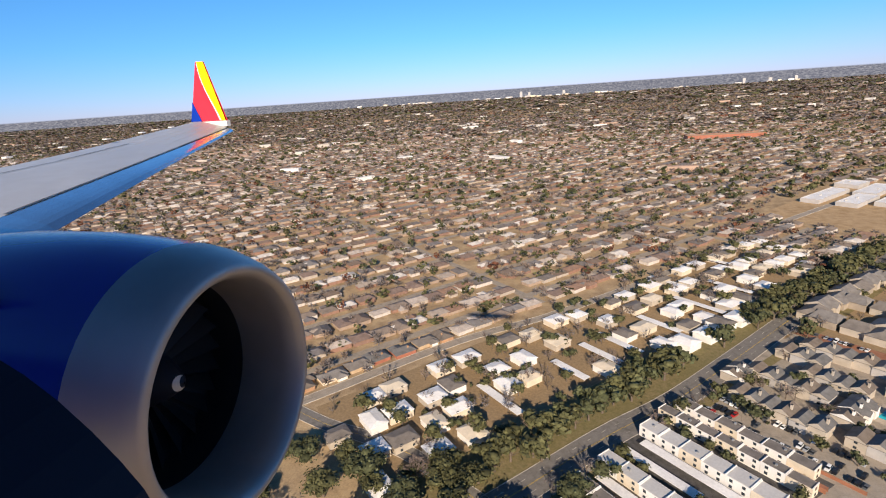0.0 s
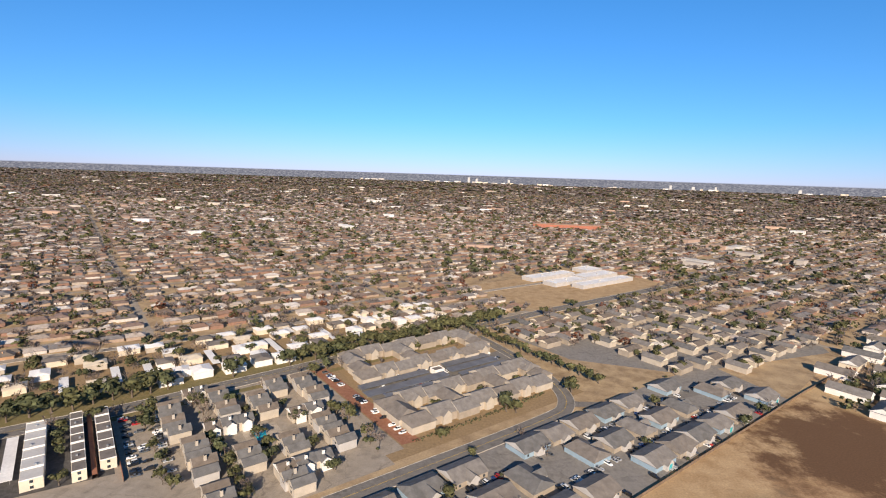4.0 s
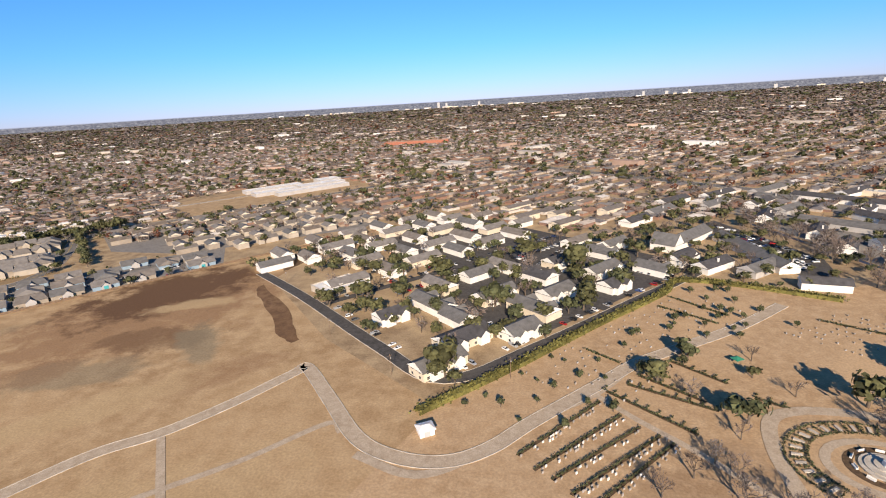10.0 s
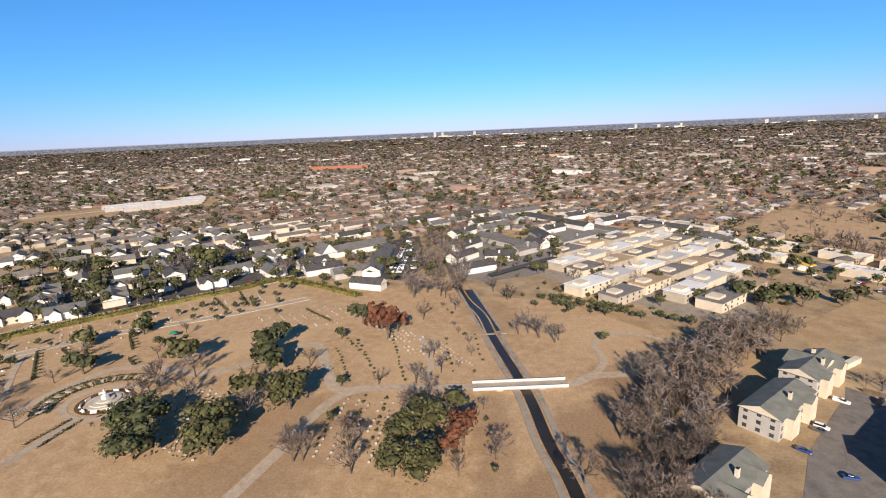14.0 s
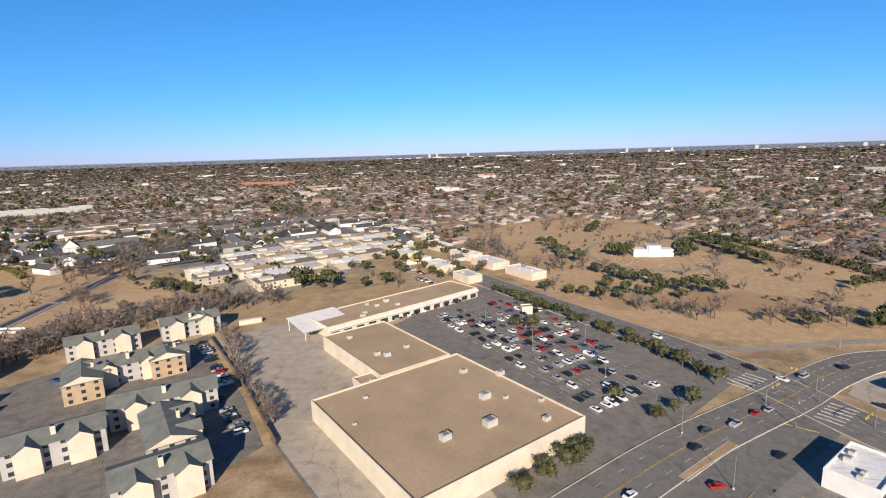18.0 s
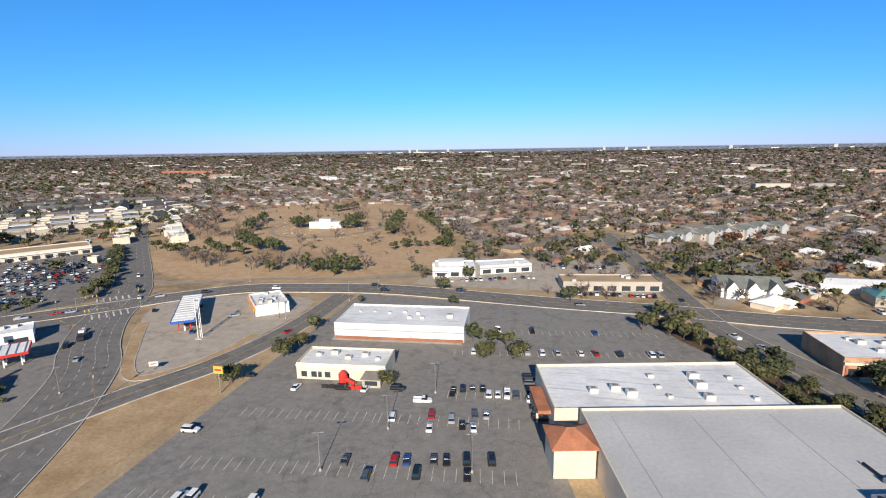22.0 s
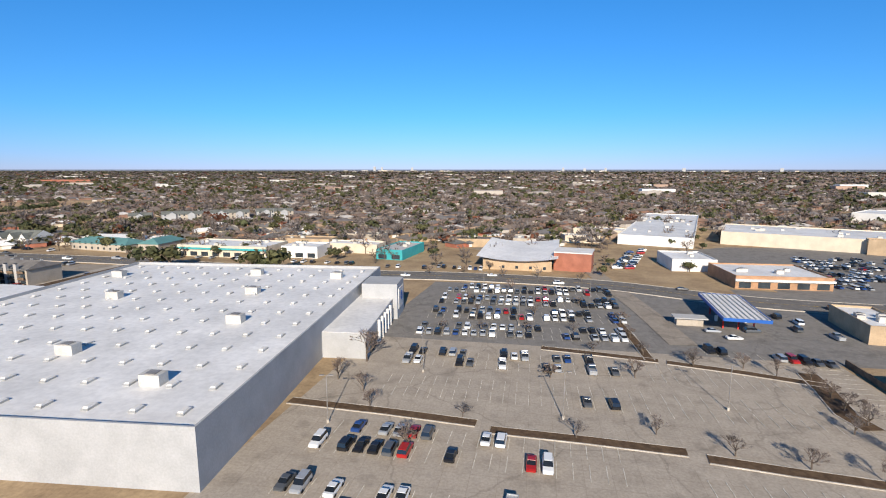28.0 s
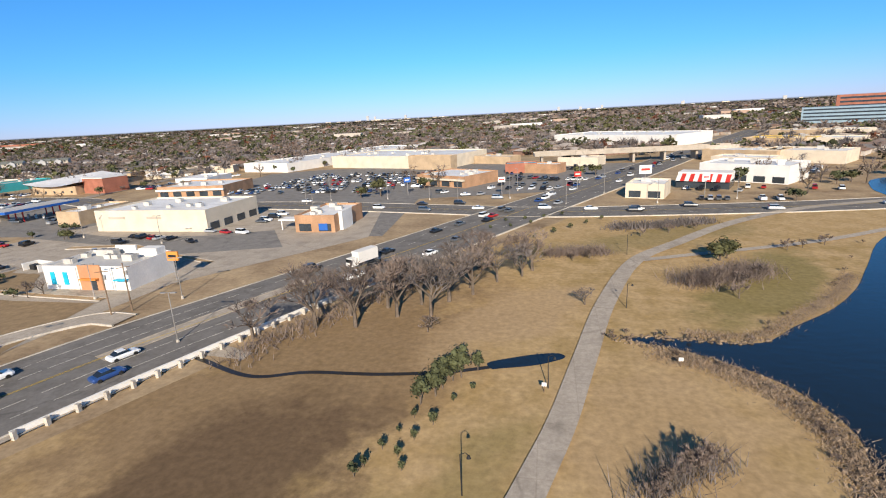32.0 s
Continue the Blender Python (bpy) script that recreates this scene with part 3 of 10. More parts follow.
area("ground_park", smooth_line([(1253, 543), (1300, 640), (1367, 677), (1440, 650), (1485, 570), (1560, 420), (1575, 335), (1540, 285), (1470, 262), (1403, 275), (1315, 381), (1253, 543)], 5), 0.05, "cem", "tan dry turf of a hillside memorial park", "ground")
area("ground_yard", [(1180, 226), (1200, 250), (1262, 330), (1290, 330), (1282, 300), (1262, 250), (1258, 236), (1300, 190), (1340, 132), (1322, 100), (1268, 146), (1225, 188)], 0.068, "palecon", "worn concrete service yard behind the shops", "ground")
area("ground_tan_lot", [(1175, 262), (1215, 290), (1262, 345), (1235, 345), (1185, 300)], 0.054, "dry", "dry vacant strip", "ground")
area("parking_retail", [(1205, 232), (1300, 345), (1322, 340), (1424, 223), (1376, 160), (1322, 98), (1262, 150)], 0.06, "retail", "worn warm-grey asphalt car park of the shopping strip", "car park")
area("parking_corner", [(1360, 100), (1438, 184), (1506, 112), (1470, 20), (1380, 20)], 0.06, "lot", "stained concrete forecourt on the corner", "car park")
area("road_corner_apron", [(1340, 96), (1346, 110), (1434, 202), (1440, 184), (1362, 100)], 0.075, "asphalt", "grey asphalt turning lane beside the cross road", "road")
area("parking_gas", smooth_line([(1456, 214), (1465, 194), (1490, 165), (1508, 139), (1522, 150), (1530, 180), (1531, 232), (1500, 238), (1470, 230), (1456, 214)], 4), 0.1, "palecon", "pale concrete forecourt of the filling station", "car park")
area("ground_island", [(1519, 123), (1533, 149), (1546, 160), (1545, 118), (1541, 60), (1510, 60)], 0.08, "dry", "dry grass triangle between the roads", "ground")
area("parking_drugstore", [(1549, 60), (1549, 249), (1690, 238), (1706, 190), (1640, 160), (1664, 60)], 0.06, "lot", "grey asphalt car park with faded lines", "car park")
area("parking_apartments", [(1762, 60), (1760, 222), (1875, 225), (1876, 20), (1762, 20)], 0.06, "concrete", "pale concrete drive among the apartments", "car park")
area("apron", [(1877, 20), (1878, 222), (1922, 222), (1922, 20)], 0.07, "apron", "pale concrete truck apron", "car park")
area("parking_big_near", [(2024, 0), (2032, 142), (2157, 142), (2158, 0)], 0.06, "palecon", "tan concrete car park with faded white stall lines", "car park")
area("parking_big_far", [(2030, 142), (2036, 218), (2120, 218), (2160, 200), (2157, 142)], 0.06, "lot", "grey asphalt car park full of cars", "car park")
area("parking_east", [(2184, 0), (2187, 142), (2200, 190), (2300, 192), (2312, 140), (2280, 95), (2270, 0)], 0.06, "palecon", "pale concrete car park", "car park")
area("parking_shops_mid", [(2156, 141), (2160, 226), (2310, 212), (2316, 141)], 0.043, "lot", "worn paving between the shops", "car park")
area("parking_far", [(2178, 222), (2170, 330), (2200, 350), (2320, 360), (2420, 330), (2380, 225), (2290, 205)], 0.06, "lot", "asphalt car park of the far shops", "car park")
area("ground_grass_lot", [(2214, 0), (2214, 85), (2250, 82), (2272, 82), (2278, 50), (2268, 0)], 0.1, "lotgrass", "brown grass lot beside the avenue", "ground")
M["lakeside"] = ground_mat("lakeside_grass", (0.44, 0.297, 0.137), (0.345, 0.24, 0.10), (0.50, 0.35, 0.18), 0.06, 0.35, patches=(
    (2330, 56, 50, 19, 66, (0.24, 0.16, 0.088), 0.8), (2331, 34, 22, 13, 70, (0.15, 0.098, 0.056), 0.9), (2379, 46, 22, 9, 86, (0.44, 0.305, 0.165), 0.7),
    (2361, 82, 18, 9, 55, (0.45, 0.315, 0.175), 0.8), (2406, 101, 28, 8, 55, (0.235, 0.19, 0.075), 0.85), (2395, 140, 30, 9, 30, (0.25, 0.20, 0.085), 0.6), (2352, 20, 26, 7, 75, (0.27, 0.21, 0.085), 0.6)))
M["olive"] = ground_mat("olive_grass", (0.21, 0.172, 0.082), (0.26, 0.20, 0.11), (0.165, 0.145, 0.065), 0.1, 0.8)
area("ground_lakeside", [(2303, 30), (2325, 80), (2352, 130), (2372, 165), (2400, 175), (2480, 178), (2600, 200), (2600, -300), (2270, -300), (2290, 0)], 0.04, "lakeside", "tan and olive grass of the lakeside park", "ground")
lot_tan = [(1050, 385), (1062, 425), (1074, 468), (1128, 536), (1160, 560), (1190, 470), (1196, 350), (1160, 300), (1134, 309), (1103, 333), (1087, 345)]
area("ground_tan_apartments", lot_tan, 0.05, "concrete", "pale paving round the flat-roofed apartments", "ground")
area("ground_dark_flats", [(986, 384), (1012, 367), (1050, 388), (1068, 440), (1070, 470), (1126, 540), (1100, 585), (1030, 640), (950, 600), (955, 520)], 0.044, "lot", "grey paving among the dark-roofed flats", "ground")
area("ground_flats_lawn", ragged([(1006, 549), (1031, 563), (1039, 528), (1019, 509)], 44, 1.2), 0.06, "dry", "dry lawn among the dark-roofed flats", "ground")
area("parking_church", [(927, 372), (914, 470), (899, 505), (922, 527), (958, 406), (949, 366)], 0.07, "darkasphalt", "dark asphalt church car park", "car park")
area("parking_creek_apartments", [(1122, 150), (1140, 186), (1170, 226), (1174, 234), (1200, 205), (1235, 175), (1262, 146), (1240, 90), (1150, 100)], 0.06, "retail", "dark asphalt drive of the grey-roofed apartments", "car park")
area("parking_low_houses", [G(310, -97), G(620, -97), G(640, -30), G(500, -26), G(310, -28)], 0.05, "lot", "grey drive among the low beige houses", "car park")
area("ground_complex", [G(345, -8), G(345, 142), G(515, 142), G(505, -8)], 0.05, "lotgrass", "dry turf round the big complex", "ground")
area("parking_townhouses", [G(90, -10), G(90, 131), G(345, 134), G(345, -10)], 0.05, "concrete", "pale paving among the townhouses", "ground")
area("parking_duplexes", [G(548, 140), G(640, 122), G(800, 120), G(800, -60), G(770, -80), G(600, -30), G(548, 40)], 0.045, "lot", "grey drives among the duplexes", "car park")
area("parking_white_flats", [G(700, -380), G(705, -268), G(740, -262), G(740, -120), G(876, -112), G(876, -384)], 0.045, "darkasphalt", "grey drives among the white flats", "car park")
area("parking_white_roofs", [G(66, 173), G(66, 258), G(540, 262), G(540, 176)], 0.046, "lotgrass", "worn brown turf and paving among the white-roofed flats", "ground")
area("ground_verge_avenue", [G(64, 143.6), G(64, 172.5), G(545, 176), G(545, 143.6)], 0.052, "olive", "olive verge under the avenue trees", "ground")
area("ground_verge_south", [G(90, 121), G(90, 127.5), G(545, 127.5), G(545, 122)], 0.056, "olive", "narrow olive verge along the avenue", "ground")
area("ground_school", [G(640, 130), G(650, 300), G(925, 310), G(925, 170), G(750, 165)], 0.05, "dry", "dry playing field of the school", "ground")

area("road_service_lane", [(1706, 190), (1722, 150), (1733, 100), (1738, 40), (1762, 40), (1752, 112), (1736, 165), (1716, 210)], 0.07, "asphalt", "grey service lane behind the supermarket", "road")
area("parking_brick_shops", [(1714, 230), (1735, 175), (1762, 160), (1766, 230)], 0.065, "lot", "grey paving round the brick shops", "car park")
area("ground_tree_strip", ragged([(1690, 236), (1702, 222), (1716, 196), (1730, 160), (1738, 138), (1734, 134), (1722, 158), (1708, 186), (1694, 212), (1686, 228)], 31, 0.6), 0.085, "mulch", "mulched strip under the street trees", "ground")
area("ground_tree_strip_b", ragged([(1745, 186), (1768, 158), (1776, 128), (1768, 116), (1758, 140), (1750, 164)], 32, 0.6), 0.088, "mulch", "mulched bed under the trees by the apartments", "ground")

# water
wm_ = bpy.data.materials.new("lake_water")
wm_.use_nodes = True
wb = wm_.node_tree.nodes["Principled BSDF"]
wb.inputs["Base Color"].default_value = (0.012, 0.02, 0.028, 1)
wb.inputs["Specular IOR Level"].default_value = 0.32
wb.inputs["Roughness"].default_value = 0.18
wn = wm_.node_tree.nodes.new("ShaderNodeTexNoise")
wn.inputs["Scale"].default_value, wn.inputs["Detail"].default_value = 1.2, 4
wbm = wm_.node_tree.nodes.new("ShaderNodeBump")
wbm.inputs["Strength"].default_value, wbm.inputs["Distance"].default_value = 0.25, 0.1
wg = wm_.node_tree.nodes.new("ShaderNodeNewGeometry")
wm_.node_tree.links.new(wg.outputs["Position"], wn.inputs["Vector"])
wm_.node_tree.links.new(wn.outputs[0], wbm.inputs["Height"])
wm_.node_tree.links.new(wbm.outputs[0], wb.inputs["Normal"])
M["water"] = wm_
shore = smooth_line([(2392, -80), (2393, 20), (2395, 44), (2397, 53), (2395, 61), (2391, 66), (2385, 70.5), (2379, 73), (2377.5, 74.3), (2381, 75.2), (2388, 74.6), (2396, 74.5), (2403, 81), (2412, 89), (2421, 100), (2430, 114), (2446, 138), (2470, 158), (2520, 176)], 4)
area("water_lake", shore + [(2640, 180), (2800, 60), (2800, -80)], 0.09, "water", "dark blue rippled water of the lake", "water")
area("water_pond", smooth_line([(2480, 199), (2484, 215), (2500, 240), (2540, 250), (2560, 230), (2530, 205), (2500, 196), (2480, 199)], 4), 0.09, "water", "small blue pond beyond the road", "water")
creek_n = smooth_line([(949, 510), (968, 440), (985, 382), (1003, 330), (1018, 300), (1029, 266), (1043, 228), (1050, 207), (1057, 180), (1066, 152), (1075, 100), (1080, 0)])
mbk = MB()
ribbon(mbk, creek_n, 4.4, 0.09)
ribbon(mbk, smooth_line([(1001, 347), (1011, 320), (1019, 298), (1027, 276)]), 8.6, 0.095)
M["creekwater"] = mat("creek_water", (0.03, 0.024, 0.016), 0.35, vary=0.3, scale=0.2)
struct("water_creek", mbk, "creekwater", "dark water in a straight creek channel", "water")
mbk = MB()
for o in (-1, 1):
    kerb(mbk, creek_n, o * 2.7, 1.0, 0.14)
struct("creek_lining", mbk, "soil2", "dark damp earth edges of the creek", "creek edge")
mbk = MB()
low = [p for p in creek_n if p[1] < 276]
for o in (-1, 1):
    kerb(mbk, low, o * 4.3, 2.4, 0.35)
    kerb(mbk, smooth_line([(1001, 347), (1011, 320), (1019, 298), (1027, 276)]), o * 5.2, 1.6, 0.3)
mbk.box(1028.5, 273, 0, 13, 1.6, 0.4, 14)
struct("creek_wall", mbk, "concrete", "pale concrete walls along the lower creek", "creek edge")
creek_s = smooth_line([(2300, 66), (2313, 61), (2324, 57), (2332, 59), (2342, 59.5), (2351, 61), (2357, 63), (2361, 65)])
mbk = MB()
ribbon(mbk, creek_s, 0.9, 0.09)
struct("water_brook", mbk, "creekwater", "narrow dark brook in the grass", "water")
area("water_pool_brook", ragged([(2358, 62.5), (2364, 64.5), (2368, 67), (2366.5, 68.3), (2361, 66.6), (2357, 64.3)], 8, 0.15, 4), 0.095, "water", "small dark pool at the end of the brook", "water")

# roads
ROADS = []


def road(name, pts, w, m, label, median=0.0, lanes=0, kerbs=True, z=0.14, line="yellow"):
    pts = smooth_line(pts)
    z += 0.004 * len(ROADS)
    ROADS.append((pts, w))
    mb = MB()
    ribbon(mb, pts, w, z)
    o = struct(name, mb, m, label, "road")
    if kerbs:
        mb = MB()
        for s in (-1, 1):
            kerb(mb, pts, s * (w / 2 + 0.15), 0.3, z + 0.12)
        struct("kerb", mb, "kerb", "pale concrete kerb along the road", "kerb")
    if lanes:
        mb = MB()
        for i in range(1, lanes):
            off = -w / 2 + w * i / lanes
            if abs(off) < 0.5:
                for s in (-0.15, 0.15):
                    ribbon(mb, pts, 0.12, z + 0.06, 1, off=s)
            else:
                dashes(mb, pts, off, z + 0.06)
        struct("road_marking", mb, "paint yellow", "worn lane lines on the road", "road marking")
    return pts


road("road_avenue_west", [(-150, 60), (-88, 110), (-30, 173), (15, 224), (54, 263), (105, 325), (177, 415), (240, 490), (305, 569), (440, 720), (700, 1010)], 15, "asphalt", "grey asphalt tree-lined avenue", lanes=4)
road("road_side", [(-330, 300), (-220, 245), (-145, 212), (-107, 202), (-79, 193), (-42, 171), (-10, 150), (40, 110)], 9, "asphalt", "grey side street", lanes=2)
road("road_lane", [(-260, 120), (-200, 180), (-156, 229), (-83, 312), (-12, 372), (100, 492), (220, 640), (400, 830)], 8, "concrete", "pale concrete street behind the white-roofed flats")
road("road_complex", [G(200, -18), G(307, -20), G(440, -21), G(478, -14), G(500, 20), G(512, 70), G(520, 128)], 11, "asphalt", "grey street round the big complex", lanes=2)
road("road_complex_east", [G(478, -14), G(520, -40), G(600, -60)], 8, "asphalt", "grey street past the beige houses", kerbs=False)
road("road_white_flats", [G(636, -150), G(640, -230), G(640, -330), G(646, -380), G(700, -388), G(800, -390), G(880, -392)], 8, "darkasphalt", "black asphalt drive round the white flats")
road("road_white_flats_inner", [G(640, -250), G(720, -255), G(800, -260), G(870, -265)], 7, "darkasphalt", "black asphalt drive among the white flats", kerbs=False)
road("road_white_flats_cross", [G(760, -120), G(762, -260), G(765, -385)], 7, "darkasphalt", "black asphalt drive between the white flats", kerbs=False)
road("road_cemetery", [(560, 120), (584, 158), (604, 175), (622, 198), (639, 226), (643, 231), (666, 205), (688, 180), (707, 171), (725, 171), (740, 180), (755, 197), (785, 228), (803, 247), (825, 263), (861, 289), (896, 321)], 6.4, "gravel", "pale concrete cemetery drive")
road("road_cemetery_branch", [(604, 175), (616, 160), (640, 130)], 3.2, "gravel", "pale cemetery path", kerbs=False, z=0.13)
road("road_cemetery_branch_b", [(620, 140), (648, 163), (672, 188), (680, 183)], 3.2, "gravel", "pale cemetery path", kerbs=False, z=0.13)
road("road_cemetery_south", [(690, 171), (715, 163), (735, 175), (758, 199), (783, 221), (803, 247)], 4, "gravel", "pale cemetery drive beside the rows", kerbs=False, z=0.13)
road("road_cemetery_cross", [(782, 218), (796, 202), (812, 186), (830, 165)], 3, "gravel", "pale cemetery path", kerbs=False, z=0.12)
road("road_cemetery_loop", [(838, 165), (839, 188), (845, 207), (858, 214), (876, 214), (897, 212), (917, 227), (935, 250), (952, 227), (966, 206), (980, 208), (992, 210), (1006, 212), (1026, 215), (1063, 221), (1076, 231), (1095, 237), (1125, 262)], 5.4, "gravel", "pale gravel drive among the graves", kerbs=False)
road("road_cemetery_loop_b", [(980, 209), (970, 199), (965.5, 180), (964, 160), (958, 120)], 5, "gravel", "pale gravel drive", kerbs=False, z=0.13)
road("road_cemetery_loop_c", [(988, 268), (996, 250), (1003, 231), (1004.5, 212)], 3.2, "gravel", "pale gravel path beside the rows", kerbs=False, z=0.12)
road("road_meadow_path", [(1076, 231), (1082, 246), (1079, 264), (1085, 275), (1095, 281), (1112, 275), (1122, 266)], 3.4, "gravel", "pale footpath in the meadow", kerbs=False, z=0.13)
road("road_north_south", [(640, 1090), (821, 883), (1010, 680), (1181, 496), (1304, 360), (1368, 292), (1411, 246), (1432, 219), (1451, 187), (1471, 162), (1491, 141), (1515, 100), (1540, 40)], 20, "asphalt", "wide grey road with a turning lane", lanes=5)
road("road_crossing", [(1300, 65), (1352, 125), (1393, 170), (1434, 207), (1455, 228), (1483, 248), (1523, 256), (1568, 259), (1640, 250), (1700, 245), (1753, 238), (1860, 236), (1944, 229), (1998, 227), (2051, 230), (2110, 224), (2166, 204), (2257, 197), (2328, 183), (2358, 176), (2400, 176), (2474, 184), (2600, 215)], 17, "asphalt", "wide grey cross road", lanes=4, z=0.16)
road("road_park_loop", [(1395, 262), (1432, 253), (1487, 270), (1530, 277), (1570, 292)], 5, "concrete", "service road along the park", kerbs=False, z=0.12)
road("road_gas_corner", [(1500, 90), (1518, 131), (1532, 160), (1540, 200), (1541, 246)], 11, "asphalt", "grey street past the filling station", lanes=2, z=0.18)
road("road_store_street", [(1690, 460), (1699, 365), (1707, 284), (1711, 240), (1716, 218), (1730, 187), (1739, 160), (1750, 131), (1757, 113), (1766, 60), (1770, 10)], 13, "asphalt", "grey street lined with trees", lanes=2, z=0.18)
road("road_alley", [(1866, 10), (1866, 90), (1867, 150), (1868, 226)], 9, "apron", "concrete alley beside the fence", kerbs=False, z=0.12)
road("road_lot_drive", [(2122, 150), (2118, 185), (2112, 222), (2100, 300), (2080, 400)], 8, "concrete", "drive between the car parks", kerbs=False, z=0.12)
ave = road("road_avenue_east", [(2262, -40), (2276, 5), (2291.5, 46), (2299, 65), (2310, 87), (2331, 128), (2360, 185), (2398, 258), (2445, 350), (2500, 455), (2600, 650)], 24, "asphalt", "six-lane avenue of worn grey asphalt", lanes=6, z=0.2)
road("road_lake_path", [(2350, -30), (2358, 20), (2363.5, 39), (2367, 51), (2370.5, 66.5), (2376, 90), (2385, 116), (2398, 133), (2418, 156), (2444, 176), (2474, 188)], 3.4, "palecon", "pale concrete path along the lake", kerbs=False)
road("road_lake_path_b", [(2385, 116), (2400, 122), (2430, 134), (2460, 152)], 2.2, "palecon", "thin pale path by the shore", kerbs=False, z=0.12)
road("road_drive_thru", smooth_line([(2287, 74), (2280, 74), (2274, 68), (2271, 61), (2276, 54), (2282, 50)]), 5, "palecon", "curved concrete drive off the avenue", z=0.17)
mb = MB()
ribbon(mb, smooth_line([(2296.5, 59), (2302, 73), (2308, 87), (2313, 98)]), 2.6, 0.34)
kerb(mb, smooth_line([(2296.5, 59), (2302, 73), (2308, 87), (2313, 98)]), 1.45, 0.3, 0.4)
kerb(mb, smooth_line([(2296.5, 59), (2302, 73), (2308, 87), (2313, 98)]), -1.45, 0.3, 0.4)
struct("median", mb, "palecon", "pale concrete median of the avenue", "median")
mb = MB()
for q in range(6):
    x, y = 1446 - q * 1.6, 193 + q * 1.7
    mb.box(1420 + q * 1.9, 214 + q * 2.0, 0.2, 8, 0.7, 0.03, -42)
    mb.box(1440 + q * 1.9, 192 + q * 2.1, 0.2, 8, 0.7, 0.03, -42)
struct("road_crosswalk", mb, "paint", "white crosswalk bars at the crossing", "road marking")
mb = MB()
ribbon(mb, [(1387, 152), (1396, 162), (1406, 173)], 2.4, 0.3)
for o in (-1.3, 1.3):
    kerb(mb, [(1387, 152), (1396, 162), (1406, 173)], o, 0.25, 0.34, m=1)
struct("median_crossing", mb, "dry kerb", "dry grass median with pale kerbs", "median")


# ---- kinds of things ----
rng = random.Random(7)


BALL = {}
for k in (1, 2):
    bm = bmesh.new()
    bmesh.ops.create_icosphere(bm, subdivisions=k, radius=1.0)
    BALL[k] = ([v.co.copy() for v in bm.verts], [tuple(v.index for v in f.verts) for f in bm.faces])
    bm.free()


def leaf_crown(r, h, n, size, seed, lobes=7, flat=0.75, fine=1):
    """Leaf clumps over several lumpy boughs, with gaps between them and an uneven outline."""
    q = random.Random(seed)
    mb = MB()
    cs = [(q.uniform(-0.55, 0.55) * r, q.uniform(-0.55, 0.55) * r, h * q.uniform(0.5, 0.8), q.uniform(0.24, 0.56) * r) for _ in range(lobes)] + [(0, 0, h * 0.66, r * 0.62)]
    for cx, cy, cz, cr in cs:
        k = len(mb.v)
        vs, fs = BALL[fine]
        for v in vs:
            j = cr * q.uniform(0.42, 0.8)
            mb.v.append((cx + v.x * j, cy + v.y * j, max(h * 0.2, cz + v.z * j * flat)))
        mb.f += [tuple(k + i for i in f) for f in fs]
        mb.m += [0] * len(fs)
    for _ in range(n):
        cx, cy, cz, cr = q.choice(cs)
        d = Vector((q.gauss(0, 1), q.gauss(0, 1), q.gauss(0, 1) * flat)).normalized() * cr * q.uniform(0.62, 1.16)
        d.z *= flat
        p = Vector((cx, cy, cz)) + d
        p.z = max(p.z, h * 0.22)
        nrm = (d.normalized() + Vector((q.uniform(-1, 1), q.uniform(-1, 1), q.uniform(-0.6, 1))) * 0.7).normalized()
        a = nrm.orthogonal().normalized()
        b = nrm.cross(a)
        t = q.uniform(0, 6.28)
        a, b = a * math.cos(t) + b * math.sin(t), b * math.cos(t) - a * math.sin(t)
        s = size * q.uniform(0.6, 1.3)
        mb.quad([p + a * s, p + b * s * 0.7 + nrm * s * 0.2, p - a * s, p - b * s * 0.8])
    return mb


def trunk_mesh(h, r, seed, limbs=5, reach=2.5):
    q = random.Random(seed)
    mb = MB().stick((0, 0, -0.3), (0.1, 0.1, h * 0.35), r, r * 0.75, 7)
    for i in range(limbs):
        a = 6.28 * i / limbs + q.uniform(-0.4, 0.4)
        mb.stick((0.1, 0.1, h * q.uniform(0.22, 0.35)), (reach * math.cos(a), reach * math.sin(a), h * q.uniform(0.55, 0.75)), r * 0.5, r * 0.15, 5)
    return mb


def bare_mesh(h, seed, spread=0.75, twigs=6, levels=4):
    """A leafless tree: trunk (one mesh) and twigs (another)."""
    q = random.Random(seed)
    big, fine = MB(), MB()

    def grow(p, d, length, r, level):
        e = p + d * length
        (big if level < 2 else fine).stick(p, e, r, r * 0.62, 5 if level < 2 else 3)
        if level >= levels:
            for _ in range(twigs):
                dd = (d + Vector((q.uniform(-1, 1), q.uniform(-1, 1), q.uniform(-0.4, 0.8))) * 0.8).normalized() * length * q.uniform(0.6, 1.4)
                w = dd.orthogonal().normalized() * 0.05
                fine.quad([e + w, e + dd, e - w])
            return
        for i in range(3 if level else 5):
            dd = (d * 0.75 + Vector((q.uniform(-1, 1), q.uniform(-1, 1), q.uniform(-0.25, 0.7))) * spread).normalized()
            grow(p + d * length * q.uniform(0.6, 1.0), dd, length * q.uniform(0.6, 0.8), r * 0.55, level + 1)

    grow(Vector((0, 0, -0.3)), Vector((0, 0, 1)), h * 0.3, h * 0.028, 0)
    return big, fine


PROTO = {}
LOOSE = {}
STUFF_T, STUFF_C = {}, {}
TREE_Y, CAR_Y = 188.0, 128.0


